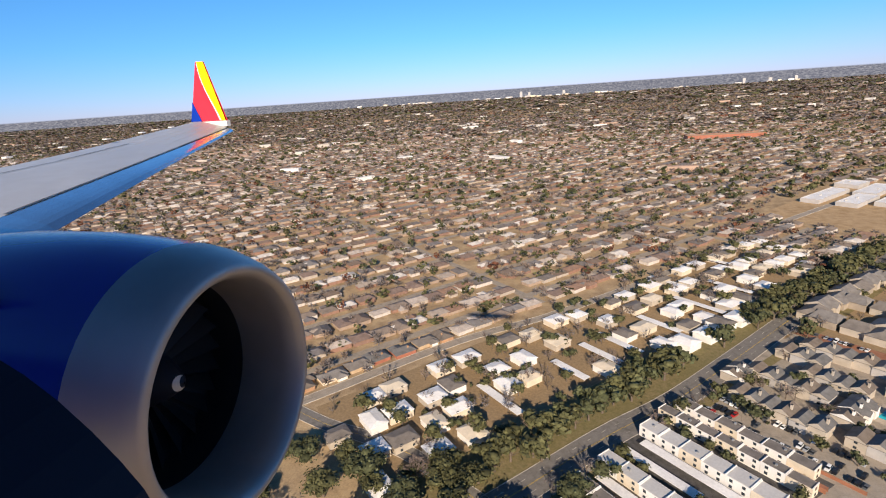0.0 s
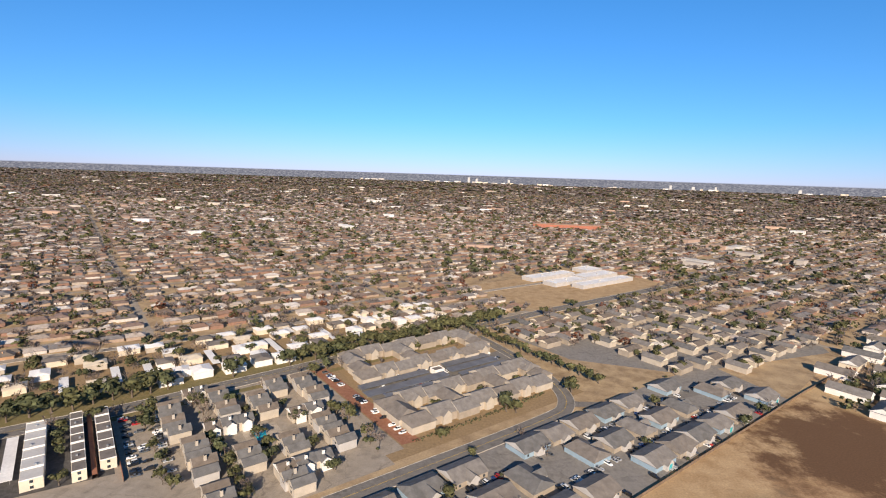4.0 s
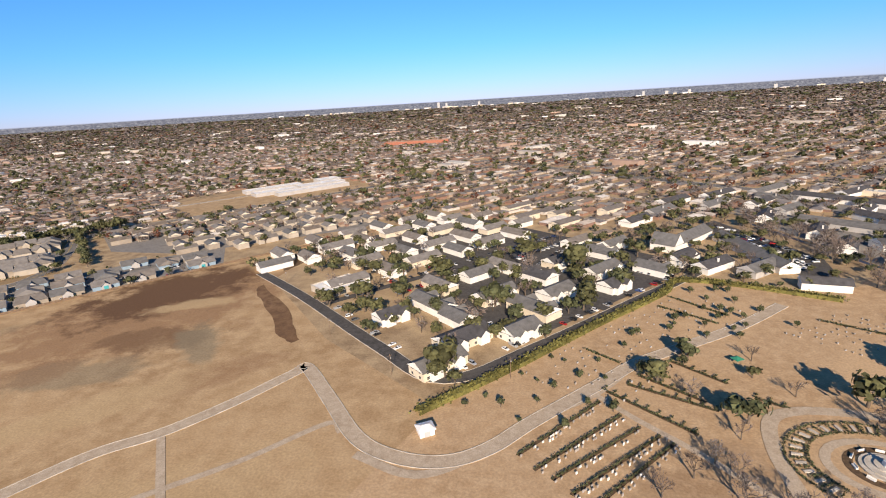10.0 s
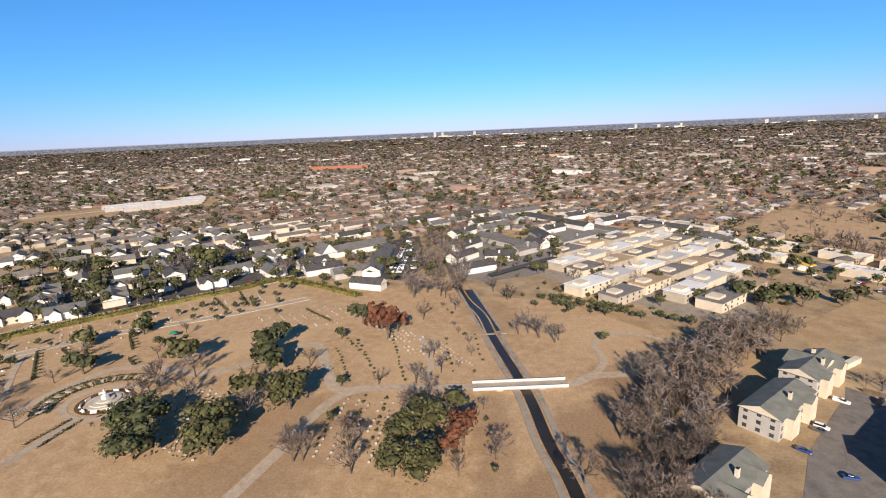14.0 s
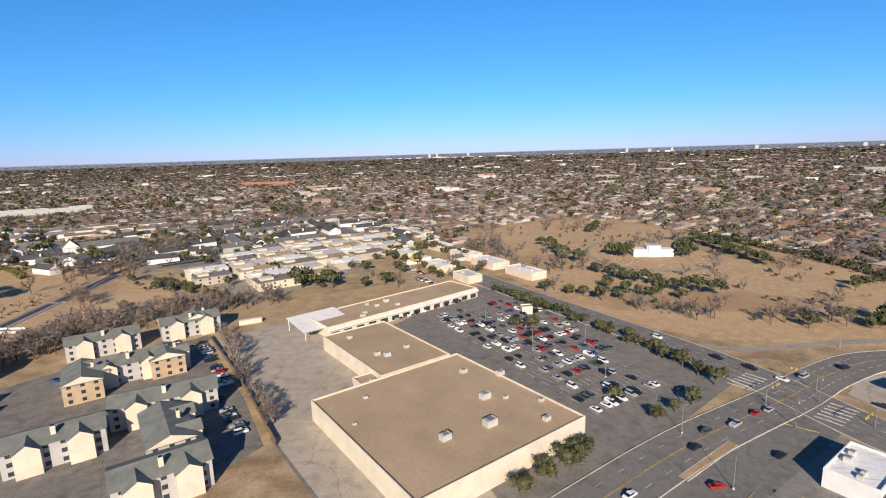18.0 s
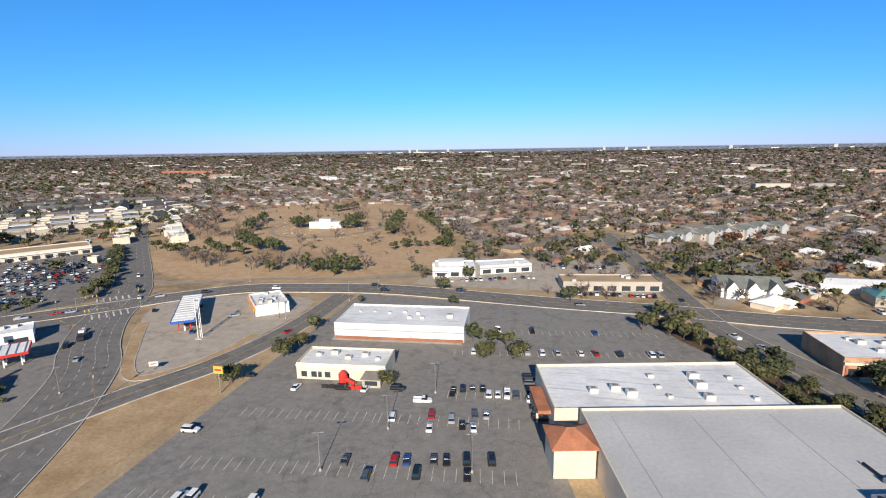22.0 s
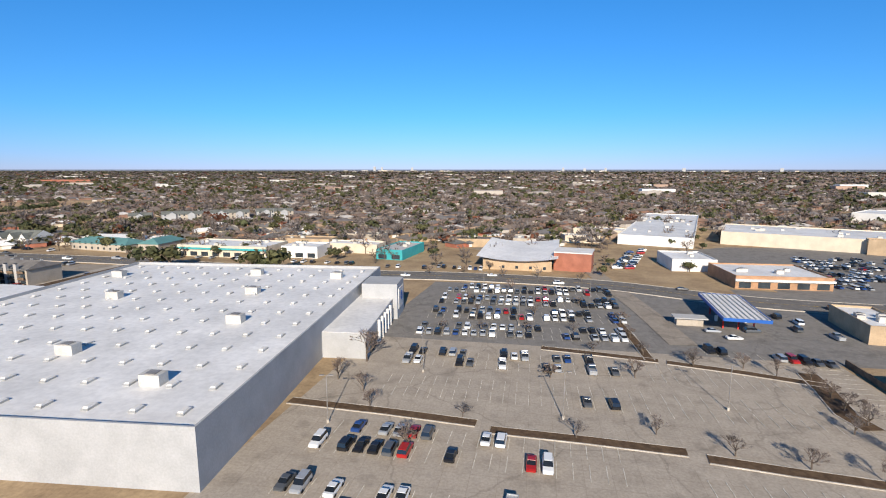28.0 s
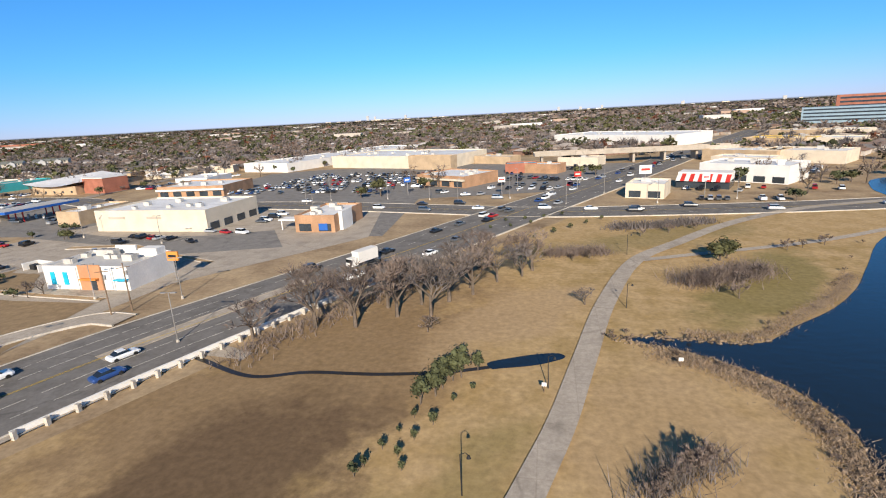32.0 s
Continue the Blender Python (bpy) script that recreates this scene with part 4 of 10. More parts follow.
def tree_proto(key, name, label, category, group, trunk, tm, crown, cm):
    o = thing(name, label, category, group, 0, -3000)
    part("trunk", trunk, tm, o)
    part("crown", crown, cm, o, smooth=True)
    LOOSE[key] = (trunk, crown, tm, cm)
    PROTO[key] = o


for i in range(3):
    tree_proto("oak%d" % i, "oak_tree", "dark green live oak with a broad clumped crown", "tree", "oaks", trunk_mesh(9, 0.4, i, 6, 3), "bark", leaf_crown(5.2 + i * 0.5, 9.5, 820, 0.44, 20 + i, 13, 0.85, 1), "leaf" if i < 2 else "leaf2")
    b, f = bare_mesh(10 + i, 40 + i)
    tree_proto("bare%d" % i, "bare_tree", "leafless grey-brown winter tree with fine twigs", "tree", "bare trees", b, "bark", f, "bare" if i else "bare2")
for i in range(2):
    tree_proto("round%d" % i, "round_tree", "small rounded evergreen tree on the turf", "tree", "round trees", trunk_mesh(4, 0.18, 9 + i, 4, 1), "bark", leaf_crown(2.3, 4.2, 200, 0.3, 60 + i, 5, 0.9), "leaf2")
tree_proto("rust0", "rust_tree", "tree with dry rust-coloured leaves", "tree", "rust trees", trunk_mesh(8, 0.3, 70, 6, 2.6), "bark", leaf_crown(4.6, 8, 330, 0.42, 71), "rust")
tree_proto("bush0", "bush", "low dark green rounded bush", "bush", "bushes", trunk_mesh(1.2, 0.1, 80, 4, 0.5), "bark", leaf_crown(1.5, 1.9, 110, 0.22, 81, 4, 0.8), "leaf2")
b, f = bare_mesh(4.5, 90, 0.95, 12, 3)
tree_proto("scrub0", "scrub_bush", "tangled leafless brown bush", "bush", "scrub", b, "bark", f, "bare")
tree_proto("conifer0", "conifer", "dark green bushy evergreen", "tree", "conifers", trunk_mesh(5, 0.2, 95, 4, 1), "bark", leaf_crown(2.6, 6.5, 260, 0.34, 96, 8, 1.0), "leaf2")


def tree(key, x, y, sc=1.0):
    if key in ("oak", "bare"):
        key += str(rng.randrange(3))
    elif key == "round":
        key += str(rng.randrange(2))
    elif key + "0" in PROTO:
        key += "0"
    k = sc * rng.uniform(0.88, 1.12)
    kind = key[:-1]
    old = 690 < x < 1260 and y < 420
    if kind == "oak":
        k *= 1.0 if x > 2020 else 1.55 if old else 1.4
    elif kind in ("bare", "rust") and sc > 0.6:
        k *= 1.6 if old else 1.4
    elif kind == "round" and old:
        k *= 1.25
    if y > TREE_Y:
        STUFF_T.setdefault(key, []).append((x, y, rng.uniform(0, 6.28), k))
        return None
    o = copy_thing(PROTO[key], place(x, y, 0, rng.uniform(0, 360)))
    low = 0.8 if kind == "oak" else 1.0
    o.scale = (k * rng.uniform(0.9, 1.1), k * rng.uniform(0.9, 1.1), k * low * rng.uniform(0.9, 1.08))
    return o


def loft(mb, sections, m=0):
    """Joins rings of points of the same number."""
    n, k = len(sections[0]), len(mb.v)
    for s in sections:
        mb.v += [tuple(p) for p in s]
    for i in range(len(sections) - 1):
        for j in range(n):
            a, b = k + i * n + j, k + i * n + (j + 1) % n
            mb.f.append((a, b, b + n, a + n))
            mb.m.append(m)
    mb.f.append(tuple(k + j for j in reversed(range(n))))
    mb.m.append(m)
    mb.f.append(tuple(k + (len(sections) - 1) * n + j for j in range(n)))
    mb.m.append(m)
    return mb


wheel_mesh = MB()
loft(wheel_mesh, [[(r * math.cos(a), y, 0.33 + r * math.sin(a)) for a in [2 * math.pi * i / 10 for i in range(10)]] for r, y in ((0.25, -0.11), (0.33, -0.08), (0.33, 0.08), (0.25, 0.11))])
WHEEL = wheel_mesh.mesh("wheel", ["tyre"])


CARMB = []


def car_proto(kind, colour):
    L, W, hb, hc = {"sedan": (4.6, 1.8, 0.95, 1.42), "suv": (4.8, 1.95, 1.1, 1.78), "pickup": (5.6, 2.0, 1.12, 1.85)}[kind]
    word = {"sedan": "sedan car", "suv": "sport utility car", "pickup": "pickup truck"}[kind]
    o = thing(kind if kind != "suv" else "suv", colour + " " + word + " standing on the paving", "truck" if kind == "pickup" else "car", "vehicles", 0, -3000)
    h = L / 2

    def ring(x, w, z0, z1):
        w /= 2
        return [(x, -w * 0.92, z0), (x, w * 0.92, z0), (x, w, (z0 + z1) * 0.5), (x, w * 0.9, z1), (x, -w * 0.9, z1), (x, -w, (z0 + z1) * 0.5)]
    body = MB()
    loft(body, [ring(-h, W * 0.86, 0.42, hb * 0.86), ring(-h + 0.25, W, 0.28, hb), ring(-h * 0.35, W, 0.26, hb), ring(h * 0.35, W, 0.26, hb * 0.97), ring(h - 0.35, W * 0.97, 0.28, hb * 0.84), ring(h, W * 0.84, 0.42, hb * 0.68)])
    if kind == "pickup":
        body.box(-h * 0.55, 0, hb, L * 0.4, W * 0.72, 0.02)
        for s in (-1, 1):
            body.box(-h * 0.55, s * W * 0.43, hb, L * 0.42, 0.1, 0.25)
        body.box(-h + 0.12, 0, hb, 0.1, W * 0.86, 0.25)
    a0, a1, b0, b1 = {"sedan": (-0.72, 0.42, -0.4, 0.12), "suv": (-0.96, 0.45, -0.86, 0.2), "pickup": (-0.1, 0.52, -0.04, 0.3)}[kind]
    body.box((b0 + b1) / 2 * h, 0, hc - 0.06, (b1 - b0) * h, W * 0.74, 0.07, taper=0.94)
    part("body", body, "car_" + colour, o, smooth=False)
    gl = MB()
    loft(gl, [[(a0 * h, -W * 0.43, hb - 0.03), (a1 * h, -W * 0.43, hb - 0.06), (a1 * h, W * 0.43, hb - 0.06), (a0 * h, W * 0.43, hb - 0.03)], [(b0 * h, -W * 0.37, hc - 0.05), (b1 * h, -W * 0.37, hc - 0.05), (b1 * h, W * 0.37, hc - 0.05), (b0 * h, W * 0.37, hc - 0.05)]])
    part("glazing", gl, "carglass", o, "dark car glass")
    CARMB.append((body, gl, "car_" + colour))
    for sx in (-1, 1):
        for sy in (-1, 1):
            part("wheel", WHEEL, "", o, at=(sx * h * 0.62, sy * (W / 2 - 0.09), 0))
    return o


CARP = [(car_proto(k, c), w) for k, c, w in (("sedan", "white", 5), ("sedan", "silver", 4), ("sedan", "black", 5), ("sedan", "grey", 4), ("sedan", "red", 1), ("sedan", "blue", 2), ("suv", "white", 5), ("suv", "black", 5), ("suv", "grey", 3), ("suv", "silver", 2), ("suv", "red", 1), ("pickup", "white", 3), ("pickup", "black", 1), ("pickup", "silver", 1))]
CARW = [w for _, w in CARP]


def car(x, y, rot, which=None, z=0.1):
    i = which if which is not None else rng.choices(range(len(CARP)), CARW)[0]
    p = CARP[i][0]
    if y > CAR_Y:
        STUFF_C.setdefault(i, []).append((x, y, z, radians(rot + rng.uniform(-2, 2))))
        return None
    return copy_thing(p, place(x, y, z, rot + rng.uniform(-2, 2)))


def car_row(x0, y0, x1, y1, fill, face, step=2.75, lines=None):
    """Stalls from end to end, some with a car; face is the way the cars point."""
    L = math.hypot(x1 - x0, y1 - y0)
    n = int(L / step)
    dx, dy = (x1 - x0) / L, (y1 - y0) / L
    for i in range(n):
        d = (i + 0.5) * step
        if rng.random() < fill:
            car(x0 + dx * d, y0 + dy * d, face + rng.choice((0, 180)))
    if lines is not None:
        for i in range(n + 1):
            lines.box(x0 + dx * i * step, y0 + dy * i * step, 0.1, 5.0, 0.12, 0.02, face)


def rtu(name, x, y, z, parent, s=1.0, rot=0.0):
    mb = MB().box(0, 0, 0, 2.4 * s, 1.6 * s, 1.3 * s, 0, 0).box(0, 0, 1.3 * s, 1.2 * s, 1.2 * s, 0.15, 0, 1)
    return part("rooftop_unit", mb, "unitpaint pole", parent, "grey metal air-conditioning unit", at=(x, y, z, rot))


def shop(name, x, y, sx, sy, h, rot, wall, roofm, label, glaze=(), rtus=3, band="", stripes=0, category="shop", seed=0, doors=True, parapet=0.7):
    """A flat-roofed building: walls, roof, parapet, shopfront windows on the sides named in glaze, units on the roof."""
    q = random.Random(seed + int(x))
    o = thing(name, label, category, "", x, y, 0, rot)
    w = MB().box(0, 0, -0.2, sx, sy, h + 0.2, 0, 0)
    part("wall", w, wall, o)
    part("roof", MB().box(0, 0, h, sx - 0.5, sy - 0.5, 0.06, 0, 0), roofm, o)
    p = MB()
    for a, b, c, d in ((0, sy / 2 - 0.15, sx, 0.3), (0, -sy / 2 + 0.15, sx, 0.3), (sx / 2 - 0.15, 0, 0.3, sy - 0.6), (-sx / 2 + 0.15, 0, 0.3, sy - 0.6)):
        p.box(a, b, h + 0.003, c, d, parapet)
    part("parapet", p, wall, o)
    for g in glaze:
        L = sx if g in "ns" else sy
        n = max(2, int(L / 7))
        for i in range(n):
            c = -L / 2 + (i + 0.5) * L / n
            ww = L / n * 0.62
            b = MB().box(0, 0, 0, ww, 0.12, 2.5, 0, 0)
            px, py, r = {"s": (c, -sy / 2 - 0.03, 0), "n": (c, sy / 2 + 0.03, 0), "e": (sx / 2 + 0.03, c, 90), "w": (-sx / 2 - 0.03, c, 90)}[g]
            part("window", b, "glass", o, at=(px, py, 0.4, r))
        if band:
            px, py, r = {"s": (0, -sy / 2 - 0.5, 0), "n": (0, sy / 2 + 0.5, 0), "e": (sx / 2 + 0.5, 0, 90), "w": (-sx / 2 - 0.5, 0, 90)}[g]
            part("fascia", MB().box(0, 0, 0, L + 0.6, 1.0, 0.9), band, o, at=(px, py, h - 1.6, r))
    for i in range(rtus):
        rtu("unit", q.uniform(-0.4, 0.4) * sx, q.uniform(-0.35, 0.35) * sy, h + 0.05, o, q.uniform(0.7, 1.25))
    return o


def roof_units(o, spots, z, sizes):
    """Rooftop units at the given places of the plan, turned with the building."""
    inv = o.matrix_basis.inverted()
    for k, (x, y) in enumerate(spots):
        v = inv @ Vector((x * S, y * S, 0)) / S
        rtu("unit", v.x, v.y, z, o, sizes[k % len(sizes)])


def windows_on(o, sx, sy, h, storeys, step=4.5, sides="sn", mat_="glass", z0=0.9):
    me = MB().box(0, 0, 0, 1.4, 0.1, 1.4).mesh("window", [mat_])
    for s in range(storeys):
        for g in sides:
            L = sx if g in "ns" else sy
            n = max(1, int(L / step))
            for i in range(n):
                c = -L / 2 + (i + 0.5) * L / n
                px, py, r = {"s": (c, -sy / 2 - 0.03, 0), "n": (c, sy / 2 + 0.03, 0), "e": (sx / 2 + 0.03, c, 90), "w": (-sx / 2 - 0.03, c, 90)}[g]
                part("window", me, "", o, at=(px, py, z0 + s * 2.9, r))


def flats(x, y, sx, sy, h, rot, wall, roofm, label, rise=2.2, hip=0.0, storeys=2, wins="s", name="apartment_house", chimneys=0, bays=0, gable=None, group="apartment houses", step=5.0, stair="", flue=""):
    """A pitched-roof apartment house: walls, roof, windows, chimneys, cross-gabled bays towards the south side."""
    o = thing(name, label, "apartment house", group, x, y, 0, rot)
    part("wall", MB().box(0, 0, -0.2, sx, sy, h + 0.2), wall, o)
    g = M and (gable or wall)
    part("roof", MB().roof(sx, sy, h, rise, 0.5, hip, 0, gm=None if hip else 1), roofm + " " + g, o)
    if wins and (y < 285 or storeys > 2):
        windows_on(o, sx, sy, h, storeys, step, wins)
    for i in range(bays):
        c = -sx / 2 + (i + 0.5) * sx / bays
        bw = min(6.5, sx / bays * 0.6)
        b = MB().box(0, 0, -0.2, bw, 2.4, h + 0.2, 0, 0)
        v = [(-bw / 2, -1.2, h), (bw / 2, -1.2, h), (0, -1.2, h + rise * 0.8)]
        b.quad(v, 0)
        bay = part("bay", b, g, o, at=(c, -sy / 2 - 1.2, 0, 0))
        r = MB()
        e = bw / 2 + 0.4
        k = rise * 0.8
        r.quad([(-e, -1.6, h - 0.25), (0, -1.6, h + k), (0, sy * 0.45, h + k), (-e, sy * 0.45, h - 0.25)])
        r.quad([(0, -1.6, h + k), (e, -1.6, h - 0.25), (e, sy * 0.45, h - 0.25), (0, sy * 0.45, h + k)])
        part("bay_roof", r, roofm, o, at=(c, -sy / 2 - 1.2, 0.02, 0))
        if stair:
            part("stair_panel", MB().box(0, 0, 0.2, bw * 0.45, 0.1, h - 0.3), stair, o, at=(c, -sy / 2 - 2.44, 0, 0))
    for i in range(chimneys):
        c = -sx / 2 + (i + 0.5) * sx / chimneys
        part("chimney", MB().box(0, 0, 0, 1.3, 1.0, 2.0 + rise * 0.6).box(0, 0, 2.0 + rise * 0.6, 1.0, 0.7, 0.25, m=1), (flue or g) + " black", o, at=(c, (0.28 if i % 2 else -0.28) * sy, h + 0.2, 0))
    return o


def light_pole(x, y, h=9.0, rot=0.0, arms=2, label="tall grey car park lamp post"):
    o = thing("street_lamp", label, "lamp", "lamp posts", x, y, 0, rot)
    part("pole", MB().cyl(0, 0, 0.6, 0.11, 0.07, h - 0.6, 6), "pole", o)
    part("base", MB().cyl(0, 0, 0, 0.3, 0.28, 0.75, 8), "kerb", o)
    for s in ((-1, 1) if arms == 2 else (1,)):
        part("lamp_head", MB().box(s * 0.9, 0, h - 0.1, 0.9, 0.35, 0.18).box(s * 0.35, 0, h - 0.05, 0.6, 0.08, 0.08), "pole", o)
    return o


def utility_pole(x, y, h=11.0, rot=0.0):
    o = thing("utility_pole", "brown wooden utility pole with a crossarm", "pole", "utility poles", x, y, 0, rot)
    part("post", MB().cyl(0, 0, 0, 0.16, 0.1, h, 6), "wood", o)
    part("crossarm", MB().box(0, 0, h - 1.0, 2.4, 0.12, 0.14), "wood", o)
    part("transformer", MB().cyl(0.35, 0, h - 2.6, 0.25, 0.25, 0.9, 8), "metal", o)
    return o


def hedge_row(name, pts, w, h, m, label, per=1.3, size=0.55, category="hedge"):
    q = random.Random(len(pts) + int(pts[0][0]))
    line = smooth_line(pts, 3)
    mb = MB()
    for i in range(len(line) - 1):
        a, b = Vector(line[i]), Vector(line[i + 1])
        L = (b - a).length
        for _ in range(int(L * per * w)):
            p = a.lerp(b, q.random())
            d = Vector((q.uniform(-1, 1), q.uniform(-1, 1), q.uniform(0, 1)))
            c = Vector((p.x + q.gauss(0, w * 0.28), p.y + q.gauss(0, w * 0.28), 0.1 + h * q.random() ** 0.6 * q.uniform(0.7, 1.1)))
            n = d.normalized()
            u = n.orthogonal().normalized()
            v = n.cross(u)
            s = size * q.uniform(0.7, 1.4)
            mb.quad([c + u * s, c + v * s * 0.8, c - u * s, c - v * s * 0.8])
    return tagged(new(name, mb.mesh(name, [m])), label, category, kind="stuff")


def hedge_segs(name, segs, w, h, m, label, per=9.0, size=0.38, category="hedge"):
    """Clipped hedges along several straight pieces."""
    q = random.Random(int(segs[0][0][0]))
    mb = MB()
    for a, b in segs:
        a, b = Vector(a), Vector(b)
        for _ in range(int((b - a).length * per)):
            p = a.lerp(b, q.random())
            n = Vector((q.uniform(-1, 1), q.uniform(-1, 1), q.uniform(0, 1))).normalized()
            c = Vector((p.x + q.uniform(-w, w) / 2, p.y + q.uniform(-w, w) / 2, h * q.random() ** 0.5))
            u = n.orthogonal().normalized()
            v = n.cross(u)
            s = size * q.uniform(0.7, 1.4)
            mb.quad([c + u * s, c + v * s, c - u * s, c - v * s])
    return tagged(new(name, mb.mesh(name, [m])), label, category, kind="stuff")


def thicket(name, pts, w, h, m, label, per=6.0, lean=0.5, thick=0.05, category="scrub"):
    """Stems standing close together along a line, thin and leaning every way."""
    q = random.Random(len(pts) + int(pts[0][0] * 3))
    line = smooth_line(pts, 3)
    mb = MB()
    for i in range(len(line) - 1):
        a, b = Vector(line[i]), Vector(line[i + 1])
        for _ in range(int((b - a).length * per * w)):
            p = a.lerp(b, q.random())
            c = Vector((p.x + q.gauss(0, w * 0.28), p.y + q.gauss(0, w * 0.28), 0.0))
            e = c + Vector((q.gauss(0, lean), q.gauss(0, lean), 1)) * h * q.uniform(0.35, 1.1)
            t = q.uniform(0, 3.14)
            k = Vector((math.cos(t), math.sin(t), 0)) * thick * q.uniform(0.6, 1.6)
            mb.quad([c - k, c + k, e])
    return tagged(new(name, mb.mesh(name, [m])), label, category, kind="stuff")


def sign(x, y, h, w, hh, m, rot=0.0, label="white sign board on a tall pole", posts=1, m2="white"):
    o = thing("pole_sign", label, "sign", "", x, y, 0, rot)
    part("post", MB().cyl(0, 0, 0, 0.18, 0.15, h - hh, 6), "pole", o)
    b = part("sign_board", MB().box(0, 0, h - hh, w, 0.4, hh), m, o)
    part("sign_stripe", MB().box(0, -0.22, h - hh * 0.62, w * 0.7, 0.06, hh * 0.25), m2, b)
    return o


# ---- west: white-roofed flats along the avenue ----
for i in range(27):
    for j, v in enumerate((178, 200, 222, 243)):
        u = 68 + i * 17.5 + (j % 2) * 8 + rng.uniform(-3, 3)
        if (i * 3 + j) % 9 == 3 or (j == 0 and i % 5 == 1) or (v < 225 and min(abs(u - c) for c in (153, 206, 236, 256, 300, 350, 401)) < 10):
            continue
        x, y = G(u, v + rng.uniform(-3, 3))
        flats(x, y, rng.uniform(12, 15.5), rng.uniform(10, 12), 4.6, 48 + (90 if (i + j) % 3 == 0 else 0), ("white", "cream", "beige")[(i + j) % 3], "whiteroof" if (i + 2 * j) % 5 < 3 else "cream" if (i + j) % 2 else "roof_tan", "two-storey block of flats with a pale roof", rise=1.2, hip=3.5, wins="s" if i < 6 else "", group="white-roofed flats", step=6)
for u, v0, v1 in ((153, 177, 214), (206, 178, 206), (236, 177, 210), (256, 177, 213), (350, 175, 216), (401, 181, 221), (452, 228, 262), (300, 178, 212), (375, 222, 256)):
    x, y = G(u, (v0 + v1) / 2)
    L = v1 - v0
    o = thing("carport", "long white flat-roofed carport on thin posts", "carport", "carports", x, y, 0, 48)
    part("roof", MB().box(0, 0, 2.5, 5.5, L, 0.25), "whiteroof", o)
    for k in range(4):
        part("post", MB().cyl(2.0, -L / 2 + 1 + k * (L - 2) / 3, 0, 0.08, 0.08, 2.5, 6), "pole", o)
for i in range(46):
    u = 95 + i * 10.5
    if 258 < u < 352 and i % 4:
        continue
    x, y = G(u, 152 + rng.uniform(-2, 3))
    tree("oak", x, y, rng.uniform(1.0, 1.35))
    if rng.random() < 0.8:
        x, y = G(u, 162 + rng.uniform(-3, 4))
        tree("oak", x, y, rng.uniform(0.9, 1.25))
    if rng.random() < 0.35:
        x, y = G(u, 126 + rng.uniform(-3, 3))
        tree("oak" if rng.random() < 0.6 else "bare", x, y, rng.uniform(0.7, 0.95))
for x, y, k in ((-60, 182, 1.2), (-50, 160, 1.3), (-72, 160, 1.3), (-95, 175, 1.2), (-110, 160, 1.3), (-88, 145, 1.2), (-35, 140, 1.1), (-130, 180, 1.1), (-24, 158, 1.2), (-66, 132, 1.2), (0, 180, 1.0), (12, 192, 1.0), (-120, 130, 1.2), (-150, 150, 1.2), (-60, 110, 1.2), (-30, 210, 1.1), (-48, 214, 1.0), (-70, 205, 1.1), (-100, 222, 1.0), (-16, 200, 1.1)):
    tree("oak", x, y, k)
for i in range(250):
    x, y = G(rng.uniform(70, 530), rng.uniform(170, 260))
    tree(rng.choice(("oak", "oak", "oak", "bare", "bare", "bare", "bare", "round")), x, y, rng.uniform(0.5, 0.85))
for k, u in enumerate((266, 287, 309, 330, 347)):
    flats(*G(u, 164 + (k % 2) * 3), 15, 13, 5.2, 48 + (k % 2) * 90, "white", "whiteroof" if k % 3 else "roof_tan", "two-storey block of flats with a pale roof", rise=1.6, hip=3.5, wins="", group="white-roofed flats")
flats(-100, 128, 26, 14, 6, 48, "white", "whiteroof", "white two-storey block among oaks", rise=1.2, hip=3, group="white-roofed flats")
flats(-75, 100, 24, 14, 6, 138, "white", "whiteroof", "white two-storey block among oaks", rise=1.2, hip=3, group="white-roofed flats")

# white flats with dark courts and long white carports, south of the avenue


def row_of(u, v0, v1, w, n, wall, roofs, label, rise, name="townhouse", h=5.4, bays=0, gable=None, hip=0.0):
    """Attached houses along a cross street of the turned grid, their ridges and heights stepping."""
    L = abs(v1 - v0) / n
    for i in range(n):
        t = (i + 0.5) / n
        x, y = G(u + rng.uniform(-0.8, 0.8), v0 + (v1 - v0) * t)
        flats(x, y, w, L - 0.12, h + 0.5 * (i % 2), 48, wall[i % len(wall)], roofs[i % len(roofs)], label, rise=rise + 0.3 * (i % 2), wins="w" if i % 2 == 0 else "", name=name, group="townhouses", gable=gable, chimneys=i % 2, hip=hip)


